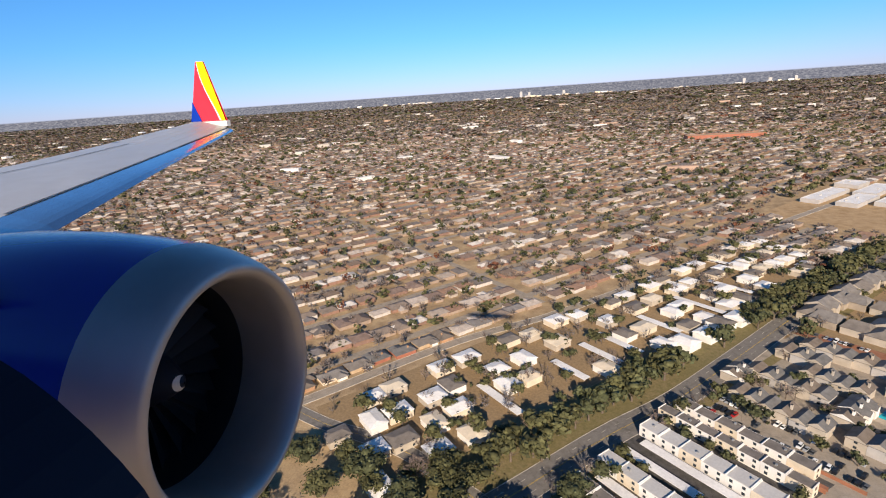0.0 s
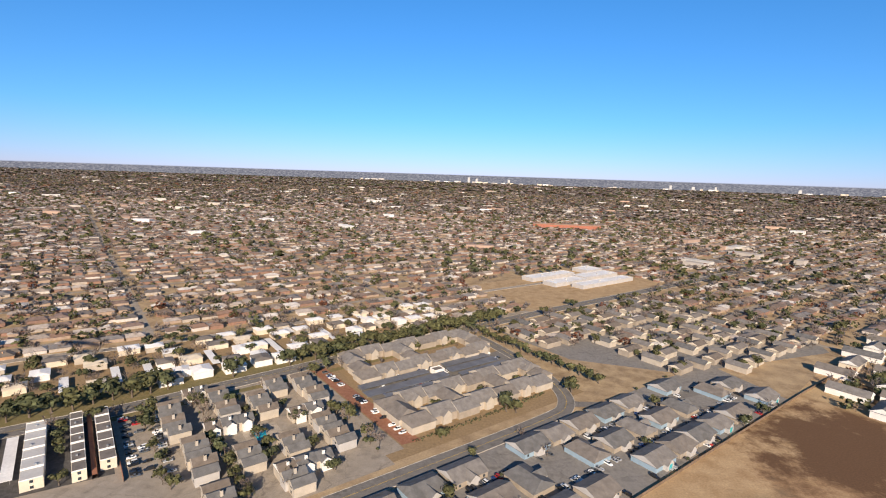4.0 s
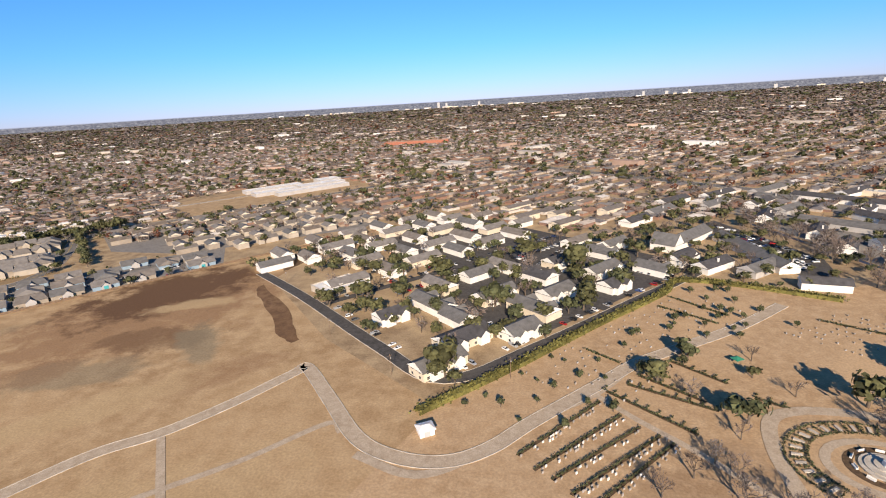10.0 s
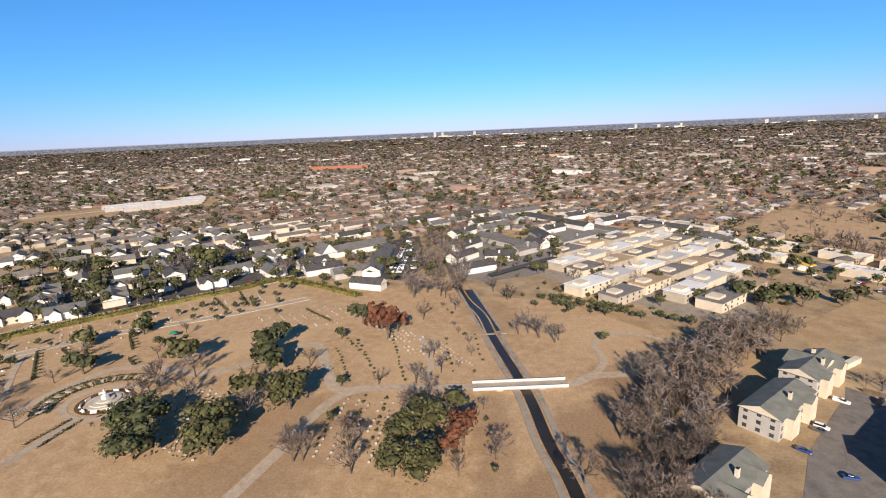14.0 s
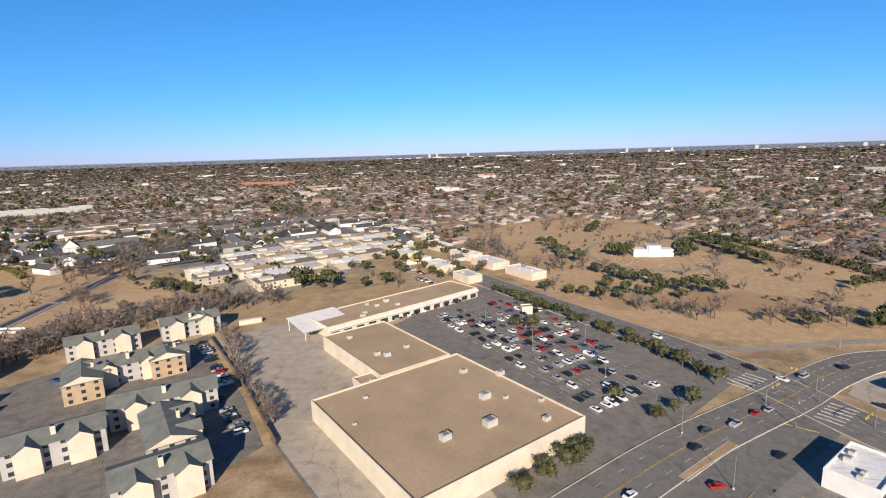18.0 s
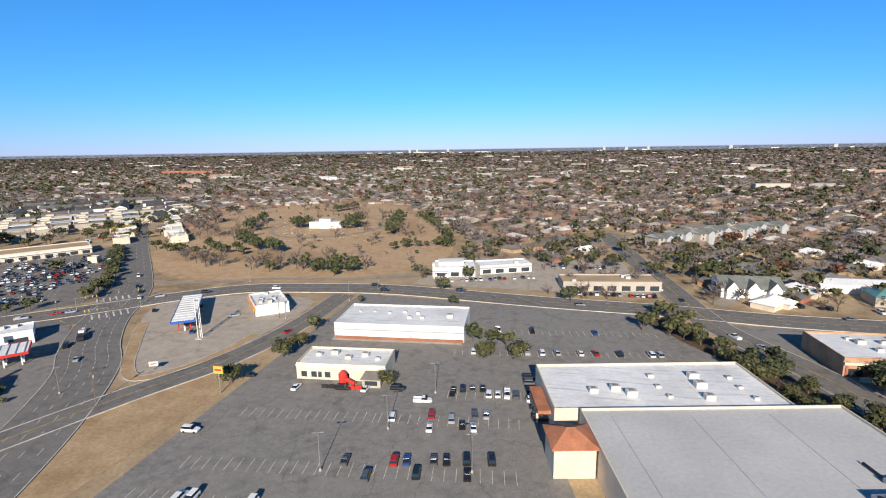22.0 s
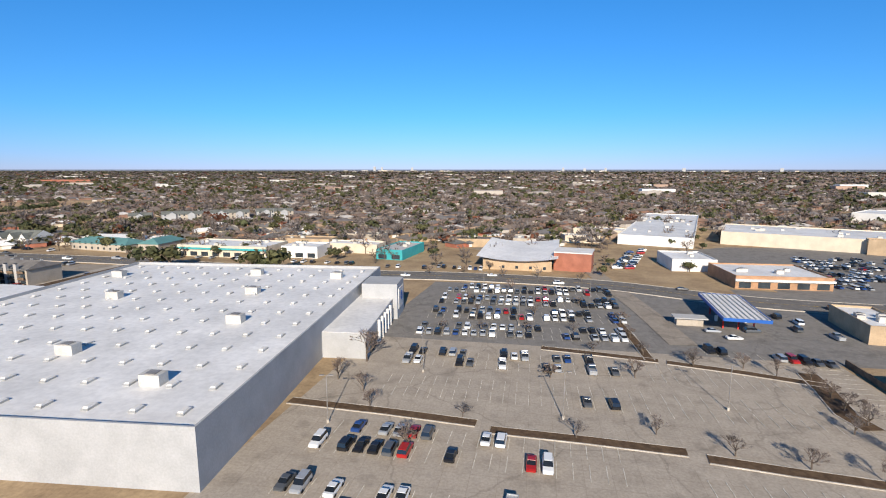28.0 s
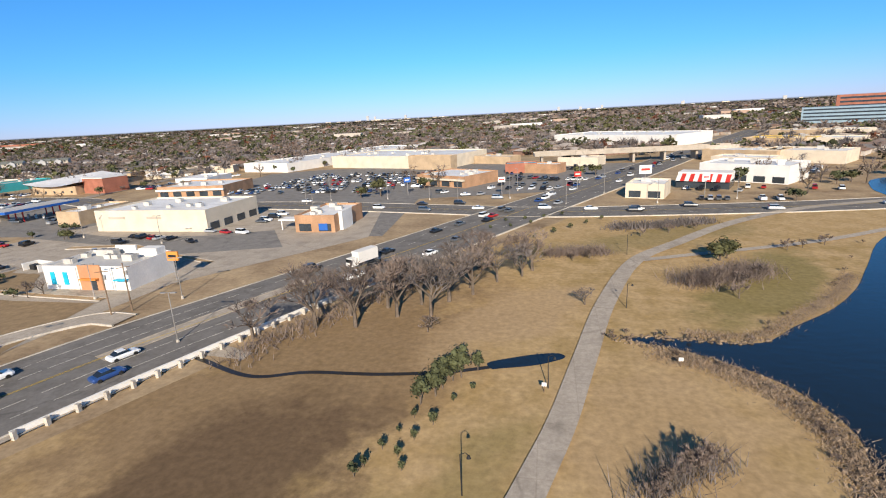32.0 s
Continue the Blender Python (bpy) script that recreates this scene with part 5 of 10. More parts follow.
area("courtyard", [G(162, 66), G(162, 130), G(226, 134), G(226, 60)], 0.12, "darkasphalt", "dark asphalt parking court", "car park")
for u, v0, v1, w in ((173, 126, 88, 5), (184, 124, 76, 5), (150, 122, 84, 5)):
    x, y = G(u, (v0 + v1) / 2)
    L = v0 - v1
    o = thing("carport", "long white flat-roofed carport on thin posts", "carport", "carports", x, y, 0, 48)
    part("roof", MB().box(0, 0, 2.5, w, L, 0.25), "whiteroof", o)
    for k in range(6):
        part("post", MB().cyl(w * 0.3, -L / 2 + 1 + k * (L - 2) / 5, 0, 0.08, 0.08, 2.5, 6), "pole", o)
for u, v0, v1, w, n in ((194, 130, 66, 9, 6), (212, 133, 62, 6, 7), (224, 131, 66, 7, 6), (160, 128, 72, 8, 5), (138, 126, 80, 9, 4), (120, 120, 76, 9, 4), (104, 118, 84, 9, 3)):
    for i in range(n):
        L = (v0 - v1) / n
        x, y = G(u, v1 + (i + 0.5) * L)
        o = thing("townhouse", "white flat-roofed townhouse in a row", "townhouse", "flat-roofed townhouses", x, y, 0, 48)
        h = 5.6 + 0.4 * (i % 2)
        part("wall", MB().box(0, 0, -0.2, w, L - 0.1, h + 0.2), "white" if i % 3 else "cream", o)
        part("roof", MB().box(0, 0, h, w - 0.6, L - 0.7, 0.08), "greyroof" if u in (194, 160, 120) else "roof_tan", o)
        part("parapet", MB().box(0, L / 2 - 0.2, h, w, 0.3, 0.5).box(0, -L / 2 + 0.2, h, w, 0.3, 0.5), "white", o)
        if i % 2:
            part("roof_vent", MB().box(0, 0, 0, 0.9, 0.9, 0.8), "metal", o, at=(rng.uniform(-0.3, 0.3) * w, rng.uniform(-0.3, 0.3) * L, h + 0.08, 0))
        windows_on(o, w, L, h, 2, 5, "s" if i == 0 else "w")
mb = MB()
kerb(mb, [G(218, 133), G(218, 60)], 0, 2.2, 2.6)
struct("walkway_roof", mb, "redfence", "red-brown roof over the walk between the flats", "walkway roof")
# grey-brown townhouses with white gables round a pool
TR, TW, TL = ("roof_brown", "roof_grey", "roof_grey"), ("beige", "palegrey", "beige"), "grey-brown-roofed townhouse with a white gable"
for u, v0, v1, n in ((257, 120, 74, 6), (262, 68, 26, 5), (286, 126, 84, 5), (306, 106, 74, 4), (306, 44, 22, 3), (330, 56, 16, 5), (283, 46, 22, 3), (322, 126, 100, 3), (340, 120, 74, 5), (262, 18, -8, 3), (296, 14, -8, 3)):
    row_of(u, v0, v1, 11, n, TW, TR, TL, 2.3, gable="beige")
for u0, u1, v, n in ((290, 318, 12, 3), (270, 296, 74, 3), (316, 336, 66, 2), (268, 282, 128, 2)):
    for i in range(n):
        x, y = G(u0 + (i + 0.5) * (u1 - u0) / n, v)
        flats(x, y, (u1 - u0) / n - 0.12, 10, 5.5 + 0.4 * (i % 2), 48, TW[i % 3], TR[i % 3], TL, rise=2.4, name="townhouse", group="townhouses", bays=1, gable="white", wins="s", chimneys=1)
area("pool_deck", [G(288, 48), G(288, 69), G(308, 69), G(308, 48)], 0.13, "palecon", "pale deck round the pool", "pavement")
area("water_pool", [(146.4, 262.1), (152.3, 268.1), (160.6, 256.7), (157.2, 252.8)], 0.16, "poolwater", "turquoise swimming pool", "pool")
for u, f in ((234, 0.6), (240, 0.3), (249, 0.6)):
    car_row(*G(u, 122), *G(u, 44), f, 48)
area("courtyard_red", [G(357, 132), G(368, 131), G(370, 2), G(358, 4)], 0.1, "redpave", "strip of red-brown paving beside the complex", "car park")
area("road_complex_west", [G(344, 132), G(356, 132), G(357, 0), G(345, 0)], 0.11, "concrete", "grey lane beside the red paving", "road")
car_row(*G(364, 126), *G(365, 10), 0.45, 48)
mb = MB()
kerb(mb, [G(228, 134), G(229, 50)], 0, 0.2, 1.9)
struct("fence", mb, "redfence", "red-brown stained timber fence", "fence")
for i in range(95):
    u, v = rng.uniform(250, 348), rng.uniform(-4, 132)
    tree(rng.choice(("oak", "bare", "bare", "oak", "round")), *G(rng.choice((246, 272, 275, 294, 317, 345)) + rng.uniform(-3, 3), v), rng.uniform(0.5, 0.8))
for i in range(16):
    tree("oak", *G(rng.choice((204, 130, 168, 112)), rng.uniform(56, 138)), rng.uniform(0.5, 0.8))

# the big tan complex: two loops of wings round courts, dark parking between them
area("parking_complex_dark", [G(372, 54), G(372, 86), G(512, 88), G(512, 56)], 0.09, "asphalt", "dark parking court of the big complex", "car park")
for (u0, v0), (u1, v1), n, w in (((383, 136), (506, 134), 7, 13), ((376, 94), (470, 95), 6, 13), ((386, 100), (388, 132), 2, 13), ((432, 100), (433, 130), 2, 12), ((500, 98), (502, 130), 2, 13), ((470, 92), (500, 94), 2, 12), ((366, 45), (500, 47), 8, 13), ((368, 18), (491, 18), 7, 13), ((374, 22), (375, 42), 1, 13), ((412, 22), (413, 42), 1, 12), ((456, 22), (457, 42), 1, 12), ((493, 20), (496, 44), 2, 13)):
    for i in range(n):
        t = (i + 0.5) / n
        u, v = u0 + (u1 - u0) * t, v0 + (v1 - v0) * t
        x, y = G(u, v + (1.2 if i % 2 else -1.2))
        along = abs(u1 - u0) > abs(v1 - v0)
        L = max(abs(u1 - u0), abs(v1 - v0)) / n
        flats(x, y, L + 0.2 if i % 2 else L - 0.6, w + 2.5, 5.2 + 0.5 * (i % 2), 48 if along else 138, "taupe" if i % 3 else "beige", "roof_warm" if i % 4 else "roof_tan", "tan-roofed wing of a large apartment complex", rise=4.0, hip=3.0 if i in (0, n - 1) else 0.0, wins="s" if v0 < 50 else "", group="complex wings", step=5, bays=1 if i % 2 and along else 0, gable="beige")
for u0, u1, v, w in ((371, 428, 79.5, 8), (369, 438, 67.5, 9), (445, 491, 82, 8), (443, 492, 71.5, 9), (379, 434, 58.8, 5.5), (446, 494, 61.5, 5.5)):
    o = thing("carport", "long low carport with a blue-grey metal roof", "carport", "complex carports", *G((u0 + u1) / 2, v), 0, 48)
    part("roof", MB().box(0, 0, 2.5, u1 - u0, w, 0.3), "carport_roof", o)
    for k in range(4):
        part("post", MB().cyl((u1 - u0) * (k / 3 - 0.5) * 0.96, 0, 0, 0.12, 0.12, 2.5, 6), "pole", o)
for v, f in ((63.4, 0.3), (74.0, 0.35), (86.8, 0.55)):
    car_row(*G(378, v), *G(500 if v > 70 else 432, v + 1), f, 138)
shop("laundry_hut", *G(436, 77), 9, 7, 3.4, 48, "white", "roof_tan", "small white hut in the parking court", rtus=0, category="hut")
hedge_row("hedge_complex", [G(364, 2), G(400, 2), G(440, 3), G(478, 5)], 2.6, 2.2, "leaf2", "dark clipped hedge along the street", category="hedge")
tree("oak", *G(436, 1), 1.25)
for i in range(30):
    tree(rng.choice(("bare", "oak", "bare")), *G(rng.choice((400, 445, 480, 385)) + rng.uniform(-8, 8), rng.choice((115, 28)) + rng.uniform(-6, 6)), rng.uniform(0.45, 0.62))
for i in range(18):
    tree("oak", *G(526, -5 + i * 9), rng.uniform(0.7, 0.95))
for i in range(12):
    tree("oak", *G(372 + i * 13, 146), rng.uniform(0.4, 0.55))
for u, v in ((496, -4), (503, 2), (440, -4), (380, -4), (508, 60)):
    tree("oak", *G(u, v), 0.75)

# low beige houses in rows
for i in range(13):
    for j, v in enumerate((-86, -62, -38)):
        u = 318 + i * 24 + rng.uniform(-2, 2)
        if (i + j) % 6 == 5 or (j == 2 and i > 10):
            continue
        x, y = G(u, v)
        flats(x, y, rng.uniform(18, 21), 15, 3.4, 48 + (90 if j == 1 and i % 2 else 0), "taupe" if (i + j) % 3 else "bluewall", ("roof_warm", "roof_grey", "roof_tan")[(i * 2 + j) % 3], "low house with taupe siding and a shingle roof", rise=3.2, hip=3.0 if i % 2 else 0.0, storeys=1, wins="s", name="house", group="beige houses", bays=1, gable="palegrey", step=5, stair="teal" if j == 0 and i % 3 == 0 else "")
for i in range(26):
    x, y = G(rng.uniform(315, 630), rng.choice((-97, -74, -50, -28)))
    tree(rng.choice(("oak", "round", "bare")), x, y, rng.uniform(0.45, 0.75))
car_row(*G(330, -95), *G(620, -95), 0.33, 138)
car_row(*G(320, -74), *G(600, -74), 0.4, 138)
car_row(*G(320, -50), *G(600, -50), 0.35, 138)
mb = MB()
kerb(mb, [G(300, -100), G(640, -100), G(770, -104)], 0, 0.15, 1.8)
struct("fence_field", mb, "wood", "grey weathered fence along the field", "fence")
# pale duplexes beyond
for i in range(11):
    for j in range(8):
        u, v = 560 + i * 23 + rng.uniform(-3, 3), 122 - j * 25 + rng.uniform(-3, 3)
        if v < 60 - 10 and u < 600 and j > 2 or inside(G(u, v), [G(310, -97), G(640, -97), G(640, -30), G(310, -28)]):
            continue
        x, y = G(u, v)
        flats(x, y, rng.uniform(15, 20), 10.5, 5.0, 48 + (90 if (i + j) % 2 else 0), "beige" if j % 2 else "taupe", ("roof_tan", "roof_grey", "roof_brown", "roof_warm")[(i + j) % 4], "pale two-storey duplex with a shingle roof", rise=2.2, wins="s" if i < 6 and j > 2 else "", group="duplexes", gable="cream", step=5.5)
        if rng.random() < 0.6:
            tree(rng.choice(("oak", "oak", "bare")), x + rng.uniform(-12, 12), y + rng.uniform(-12, 12), rng.uniform(0.5, 0.85))

# school with white roofs
for u, v, a, b in ((800, 285, 95, 22), (790, 245, 70, 24), (870, 252, 80, 26), (840, 215, 120, 20), (900, 290, 40, 30)):
    x, y = G(u, v)
    shop("school_wing", x, y, a, b, 5, 48, "palegrey", "whiteroof", "white-roofed wing of a low school", rtus=2, category="school")
x, y = G(980, 640)
shop("school_hall", 384, 1579, 200, 40, 11, 5, "redbrick", "tanroof", "long red brick school building far off", rtus=0, category="school")

# ---- white flats behind the field ----
WF = [(676, -357, 30, 14, 0), (690, -336, 20, 12, 90), (692, -308, 34, 12, 90), (664, -304, 20, 11, 0), (731, -357, 32, 12, 90), (760, -350, 24, 12, 0), (795, -368, 20, 12, 0), (704, -372, 22, 12, 0), (730, -325, 30, 12, 0), (775, -320, 28, 12, 90), (815, -345, 30, 12, 0), (840, -370, 24, 12, 90), (812, -310, 28, 12, 0), (848, -322, 26, 12, 90)]
for i in range(6):
    for j, v in enumerate((-228, -198, -166, -134, -104)):
        if i == 0 and v > -215:
            continue
        WF.append((672 + i * 35 + rng.uniform(-3, 3), v + rng.uniform(-3, 3), rng.uniform(24, 31), 11.5, 90 if (i + j) % 2 else 0))
for i in range(9):
    for j in range(10):
        u, v = 652 + i * 28 + (j % 2) * 10 + rng.uniform(-3, 3), -372 + j * 28 + rng.uniform(-3, 3)
        if u > 880 or (u < 706 and -268 < v < -165) or abs(v + 258) < 10 or abs(u - 762) < 9 or any(abs(u - p[0]) < 25 and abs(v - p[1]) < 22 for p in WF):
            continue
        WF.append((u, v, rng.uniform(22, 28), 11, 90 if (i + j) % 2 else 0))
for i, (u, v, a, b, r) in enumerate(WF):
    x, y = G(u, v)
    nearby = v < -290
    flats(x, y, a, b + 1.5, 4.9, 48 + r, "white" if i % 4 else "cream", ("roof_warm", "roof_grey", "roof_warm", "roof_tan")[i % 4] if v > -300 else "roof_grey" if i % 3 else "roof_dark", "white two-storey flats with grey shingle roofs", rise=3.4, wins="sw" if nearby else "s", group="white flats", bays=2 if nearby else 0, gable="white", step=5 if nearby else 6.5)
    if rng.random() < 0.75:
        tree(rng.choice(("oak", "oak", "bare")), *G(u + rng.uniform(-16, 16), v + rng.choice((-13, 13))), rng.uniform(0.55, 0.95))
shop("clubhouse", 617, 340, 32, 24, 4.2, 52, "beige", "whiteroof", "low clubhouse with a pale flat roof", glaze="s", rtus=4, category="clubhouse")
for x, y, k in ((619, 313, 1.05), (645, 321, 1.45), (668, 324, 1.15), (657, 294, 1.15), (690, 364, 1.6), (587, 377, .85), (596, 383, .95), (616, 399, 1.25), (635, 372, 1.15), (658, 366, 1.15), (731, 312, 1.35), (714, 228, 1.6), (752, 404, 1.4), (785, 372, 1.6), (784, 309, 1.2), (650, 300, 1.0), (664, 270, .8), (645, 385, 1), (652, 395, 1), (700, 345, .9), (745, 290, .9), (735, 270, .8)):
    tree("oak", x, y, k)
for x, y in ((570, 420), (580, 415), (560, 430), (575, 405), (590, 400), (585, 390), (566, 395)):
    tree("bare", x, y, 0.7)
for u in (700, 738, 800, 835):
    car_row(*G(u, -375), *G(u + 1, -130), 0.28, 48)
for v in (-270, -248):
    car_row(*G(650, v), *G(870, v - 8), 0.3, 138)
for x, y, k in ((582, 367, .8), (596, 378, .8), (615, 391, .8), (643, 326, .8), (664, 326, .9), (623, 308, .8), (643, 293, .9), (654, 366, .8), (711, 226, .9), (729, 322, .8), (688, 366, .8), (802, 381, .8), (616, 441, .8), (593, 451, .8), (814, 350, .8), (775, 304, .8), (720, 222, .7)):
    tree("oak", x, y, k)
car_row(*G(652, -378), *G(850, -384), 0.35, 138)
car_row(*G(646, -340), *G(648, -260), 0.35, 48)
mb = MB()
kerb(mb, smooth_line([(708, 198), (746, 238), (790, 288), (835, 336), (848, 358), (880, 352), (930, 327)]), 0, 3.6, 2.3)
struct("hedge_core", mb, "hedge", "dense inner growth of the tall hedge", "hedge", "stuff")
hedge_row("hedge_cemetery", [(708, 198), (746, 238), (790, 288), (835, 336), (848, 358), (880, 352), (930, 327)], 5, 3.4, "hedge", "tall olive hedge along the cemetery", 3.0, 0.55)
utility_pole(688, 228, 11, 48)
utility_pole(640, 268, 11, 48)
utility_pole(745, 229, 11, 48)
utility_pole(572, 348, 11, 48)

# ---- cemetery ----
o = thing("shed", "small white-roofed cemetery shed", "shed", "", 714, 186, 0, 30)
part("wall", MB().box(0, 0, 0, 6, 5, 3), "white", o)
part("roof", MB().roof(6, 5, 3, 1.0, 0.6, 2.0), "whiteroof", o)
part("door", MB().box(0, 0, 0, 2.4, 0.1, 2.4), "greywall", o, at=(0, -2.54, 0.05, 0))
ROWS_G = [((750, 177), (783, 214)), ((756, 170), (790, 205)), ((762, 166), (796, 198)), ((768, 160), (802, 193)), ((774, 155), (806, 189))]
rows = MB()
hq = random.Random(3)


def stones(x0, y0, x1, y1, n, fill=0.75):
    for i in range(n):
        if hq.random() < fill:
            t = i / max(1, n - 1)
            rows.box(x0 + (x1 - x0) * t + hq.uniform(-.4, .4), y0 + (y1 - y0) * t + hq.uniform(-.4, .4), 0, 0.9, 0.35, hq.uniform(0.5, 1.0), 48 + hq.uniform(-8, 8), hq.choice((0, 0, 1)))


for k in range(9):
    o_ = k * 5.2
    stones(752 + o_ * 0.75, 214 - o_ * 0.72 + 20, 800 + o_ * 0.75, 270 - o_ * 0.72 + 20, 16, 0.4)
    stones(985 + k * 4.6, 245 - k * 1.2, 950 + k * 6.5, 290 - k * 4, 14, 0.7)
    stones(880 + k * 5, 285 + k * 3, 905 + k * 5, 262 + k * 3, 12, 0.45)
    stones(895 + k * 4, 205 - k * 2, 905 + k * 4, 165 - k * 2, 14, 0.6)
    stones(975 + k * 5, 198, 978 + k * 5, 160, 12, 0.6)
    stones(800 + k * 6, 300 + k * 4, 830 + k * 6, 270 + k * 4, 12, 0.35)
for a, b in ROWS_G:
    for d in (1.6, 3.0):
        n_ = int(math.hypot(b[0] - a[0], b[1] - a[1]) / 1.9)
        for i in range(n_):
            if hq.random() < 0.5:
                t = (i + hq.random()) / n_
                rows.box(a[0] + (b[0] - a[0]) * t + d * 0.66, a[1] + (b[1] - a[1]) * t - d * 0.75, 0, 0.9, 0.3, hq.uniform(0.7, 1.2), 48 + hq.uniform(-6, 6), hq.choice((0, 0, 2)))
tagged(new("gravestones", rows.mesh("gravestones", ["stone", "greywall", "white"])), "rows of small pale and grey gravestones", "gravestones", kind="stuff")
ROWS = ROWS_G
COMB = [((785, 223), (816, 195)), ((796, 228), (828, 211)), ((802, 236), (825, 217)), ((819, 250), (838, 232)), ((845, 222), (855, 215))]
hedge_segs("hedge_grave_rows", ROWS, 0.8, 0.9, "leaf2", "long clipped dark hedges between grave rows", 9, 0.27)
teeth = []
for a, b in COMB:
    a, b = Vector(a), Vector(b)
    d = (b - a).normalized()
    n = int((b - a).length / 5)
    for i in range(n + 1):
        p = a + d * i * 5
        teeth.append((tuple(p), (p.x - d.y * 3.4, p.y + d.x * 3.4)))
hedge_segs("hedge_grave_comb", COMB + teeth, 0.8, 0.9, "leaf2", "clipped dark hedges with short cross pieces", 9, 0.27)
hedge_segs("hedge_grave_short", [((780, 260), (796, 246)), ((827, 316), (853, 293)), ((837, 331), (862, 303)), ((905, 300), (930, 282))], 1.1, 1.0, "leaf2", "short dark hedges across the turf")
mb = MB()
for a, b in ROWS + COMB:
    ribbon(mb, [a, b], 1.5, 0.07)
struct("bed", mb, "mulch", "dark mulched beds along the hedges", "bed")
for x, y, k in ((804, 237, .55), (811, 232, .6), (826, 259, .5), (834, 210, .6), (850, 238, .5), ):
    tree("oak", x, y, k)
for x, y in ((826, 282), (842, 275), (858, 276), (806, 277), (832, 297), (851, 338), (871, 322), (764, 248), (770, 245), (750, 231), (757, 226)):
    tree("round", x, y, 0.85 if x > 790 else 0.55)
for x, y, k in ((817, 180, .75), (820, 220, .62), (830, 194, .7), (861, 224, .62), (889, 193, .85), (881, 200, .8), (808, 172, .75), (796, 162, .75), (855, 253, .62), (822, 174, .7)):
    tree("bare", x, y, k)
tn = thing("tent", "small green canopy tent on four posts", "tent", "", 848, 251, 0, 30)
part("roof", MB().roof(4, 4, 2.4, 1.0, 0.1, 1.9), "greencloth", tn)
for a in (-1.8, 1.8):
    for b in (-1.8, 1.8):
        part("post", MB().cyl(a, b, 0, 0.05, 0.05, 2.4, 5), "pole", tn)
# monument ring
mb = MB()
ring = [(870 + 17 * math.cos(t * math.pi / 12), 183 + 14 * math.sin(t * math.pi / 12)) for t in range(25)]
ribbon(mb, ring, 3.2, 0.14)
struct("path_ring", mb, "gravel", "pale ring path round the monument", "path")
mb = MB()
ribbon(mb, [(870 + 10.5 * math.cos(t * math.pi / 12), 183 + 9.5 * math.sin(t * math.pi / 12)) for t in range(25)], 3.0, 0.09)
struct("bed_ring", mb, "mulch", "dark planted ring round the monument", "bed")
mo = thing("monument", "white stone monument on a round stepped base", "monument", "", 870, 183)
for r, z, h in ((7.5, 0.1, 0.5), (6.0, 0.6, 0.4), (3.6, 1.0, 0.5)):
    part("step", MB().cyl(0, 0, z, r, r, h, 24), "kerb", mo)
part("plinth", MB().box(0, 0, 1.5, 2.6, 2.0, 1.6, taper=0.85), "white", mo)
part("statue_block", MB().cyl(0, 0, 3.1, 0.7, 0.3, 2.2, 8).cyl(0, 0, 5.3, 0.35, 0.2, 0.5, 8), "white", mo)
for k in range(10):
    t = k * math.pi / 5
    part("bench", MB().box(0, 0, 0, 2.6, 0.7, 0.5).box(0, 0.3, 0.5, 2.6, 0.12, 0.5), "white", mo, at=(9.3 * math.cos(t), 9.3 * math.sin(t), 0.1, math.degrees(t) + 90))
arc = lambda r, a: (870 + r * math.cos(a), 183 + r * 0.84 * math.sin(a))
AR = [math.radians(70 + 11.5 * k) for k in range(14)]
segs = [(arc(r, a), arc(r, b)) for r in (22.0, 29.0) for a, b in zip(AR, AR[1:])] + [(arc(22.0, a), arc(27.4, a)) for a in AR]
hedge_segs("hedge_ring_garden", segs, 0.9, 0.9, "leaf2", "curved dark hedges with short cross pieces round the monument", 9, 0.27)
mb = MB()
for a, b in zip(AR, AR[1:]):
    x, y = arc(25.2, (a + b) / 2)
    mb.box(x, y, 0, 3.4, 1.1, 0.55, math.degrees((a + b) / 2))
struct("ledger_stones", mb, "kerb", "cream ledger stones between the curved hedges", "gravestones", "stuff")
hedge_segs("hedge_ring_walk", [((868, 168), (866, 150)), ((873, 168), (873, 150))], 1.0, 1.0, "leaf2", "pair of clipped hedges along the walk to the monument", 9, 0.27)
mb = MB()
ribbon(mb, [(870.5, 168), (869.5, 140)], 3.2, 0.12)
struct("path_monument", mb, "palecon", "pale walk up to the monument", "path")
for kind, x, y, r in (("oak", 884, 219, 11.0), ("oak", 918, 240, 11.5), ("oak", 927, 217, 11.2), ("oak", 933, 194, 9.0), ("oak", 954, 188, 12.4), ("oak", 906, 164, 11.5), ("oak", 934, 167, 10.6), ("oak", 951, 281, 10.5), ("rust", 973, 260, 9.4), ("oak", 836, 204, 7.8), ("oak", 827, 252, 7.8), ("oak", 809, 231, 8.2), ("oak", 941, 156, 10.5), ("oak", 915, 150, 10.5), ("oak", 1006, 171, 8.5), ("oak", 1014, 180, 8.5), ("oak", 1022, 195, 7.0), ("oak", 1008, 155, 9.5), ("oak", 1018, 154, 9.5), ("rust", 1028, 174, 8.5), ("bare", 1004, 199, 6.0), ("bare", 1029, 158, 6.5), ("bare", 972, 157, 8.0), ("bare", 994, 154, 6.5), ("bare", 982, 177, 5.5), ("bare", 887, 184, 9.0), ("bare", 969, 329, 13.0), ("bare", 940, 180, 8.0), ("bare", 925, 205, 7.5), ("bare", 984, 212, 6.0)):
    k = r / (5.4 * 1.55) if kind == "oak" else r / (4.6 * 1.6) if kind == "rust" else r / (6.2 * 1.6)
    tree(kind, x, y, k)
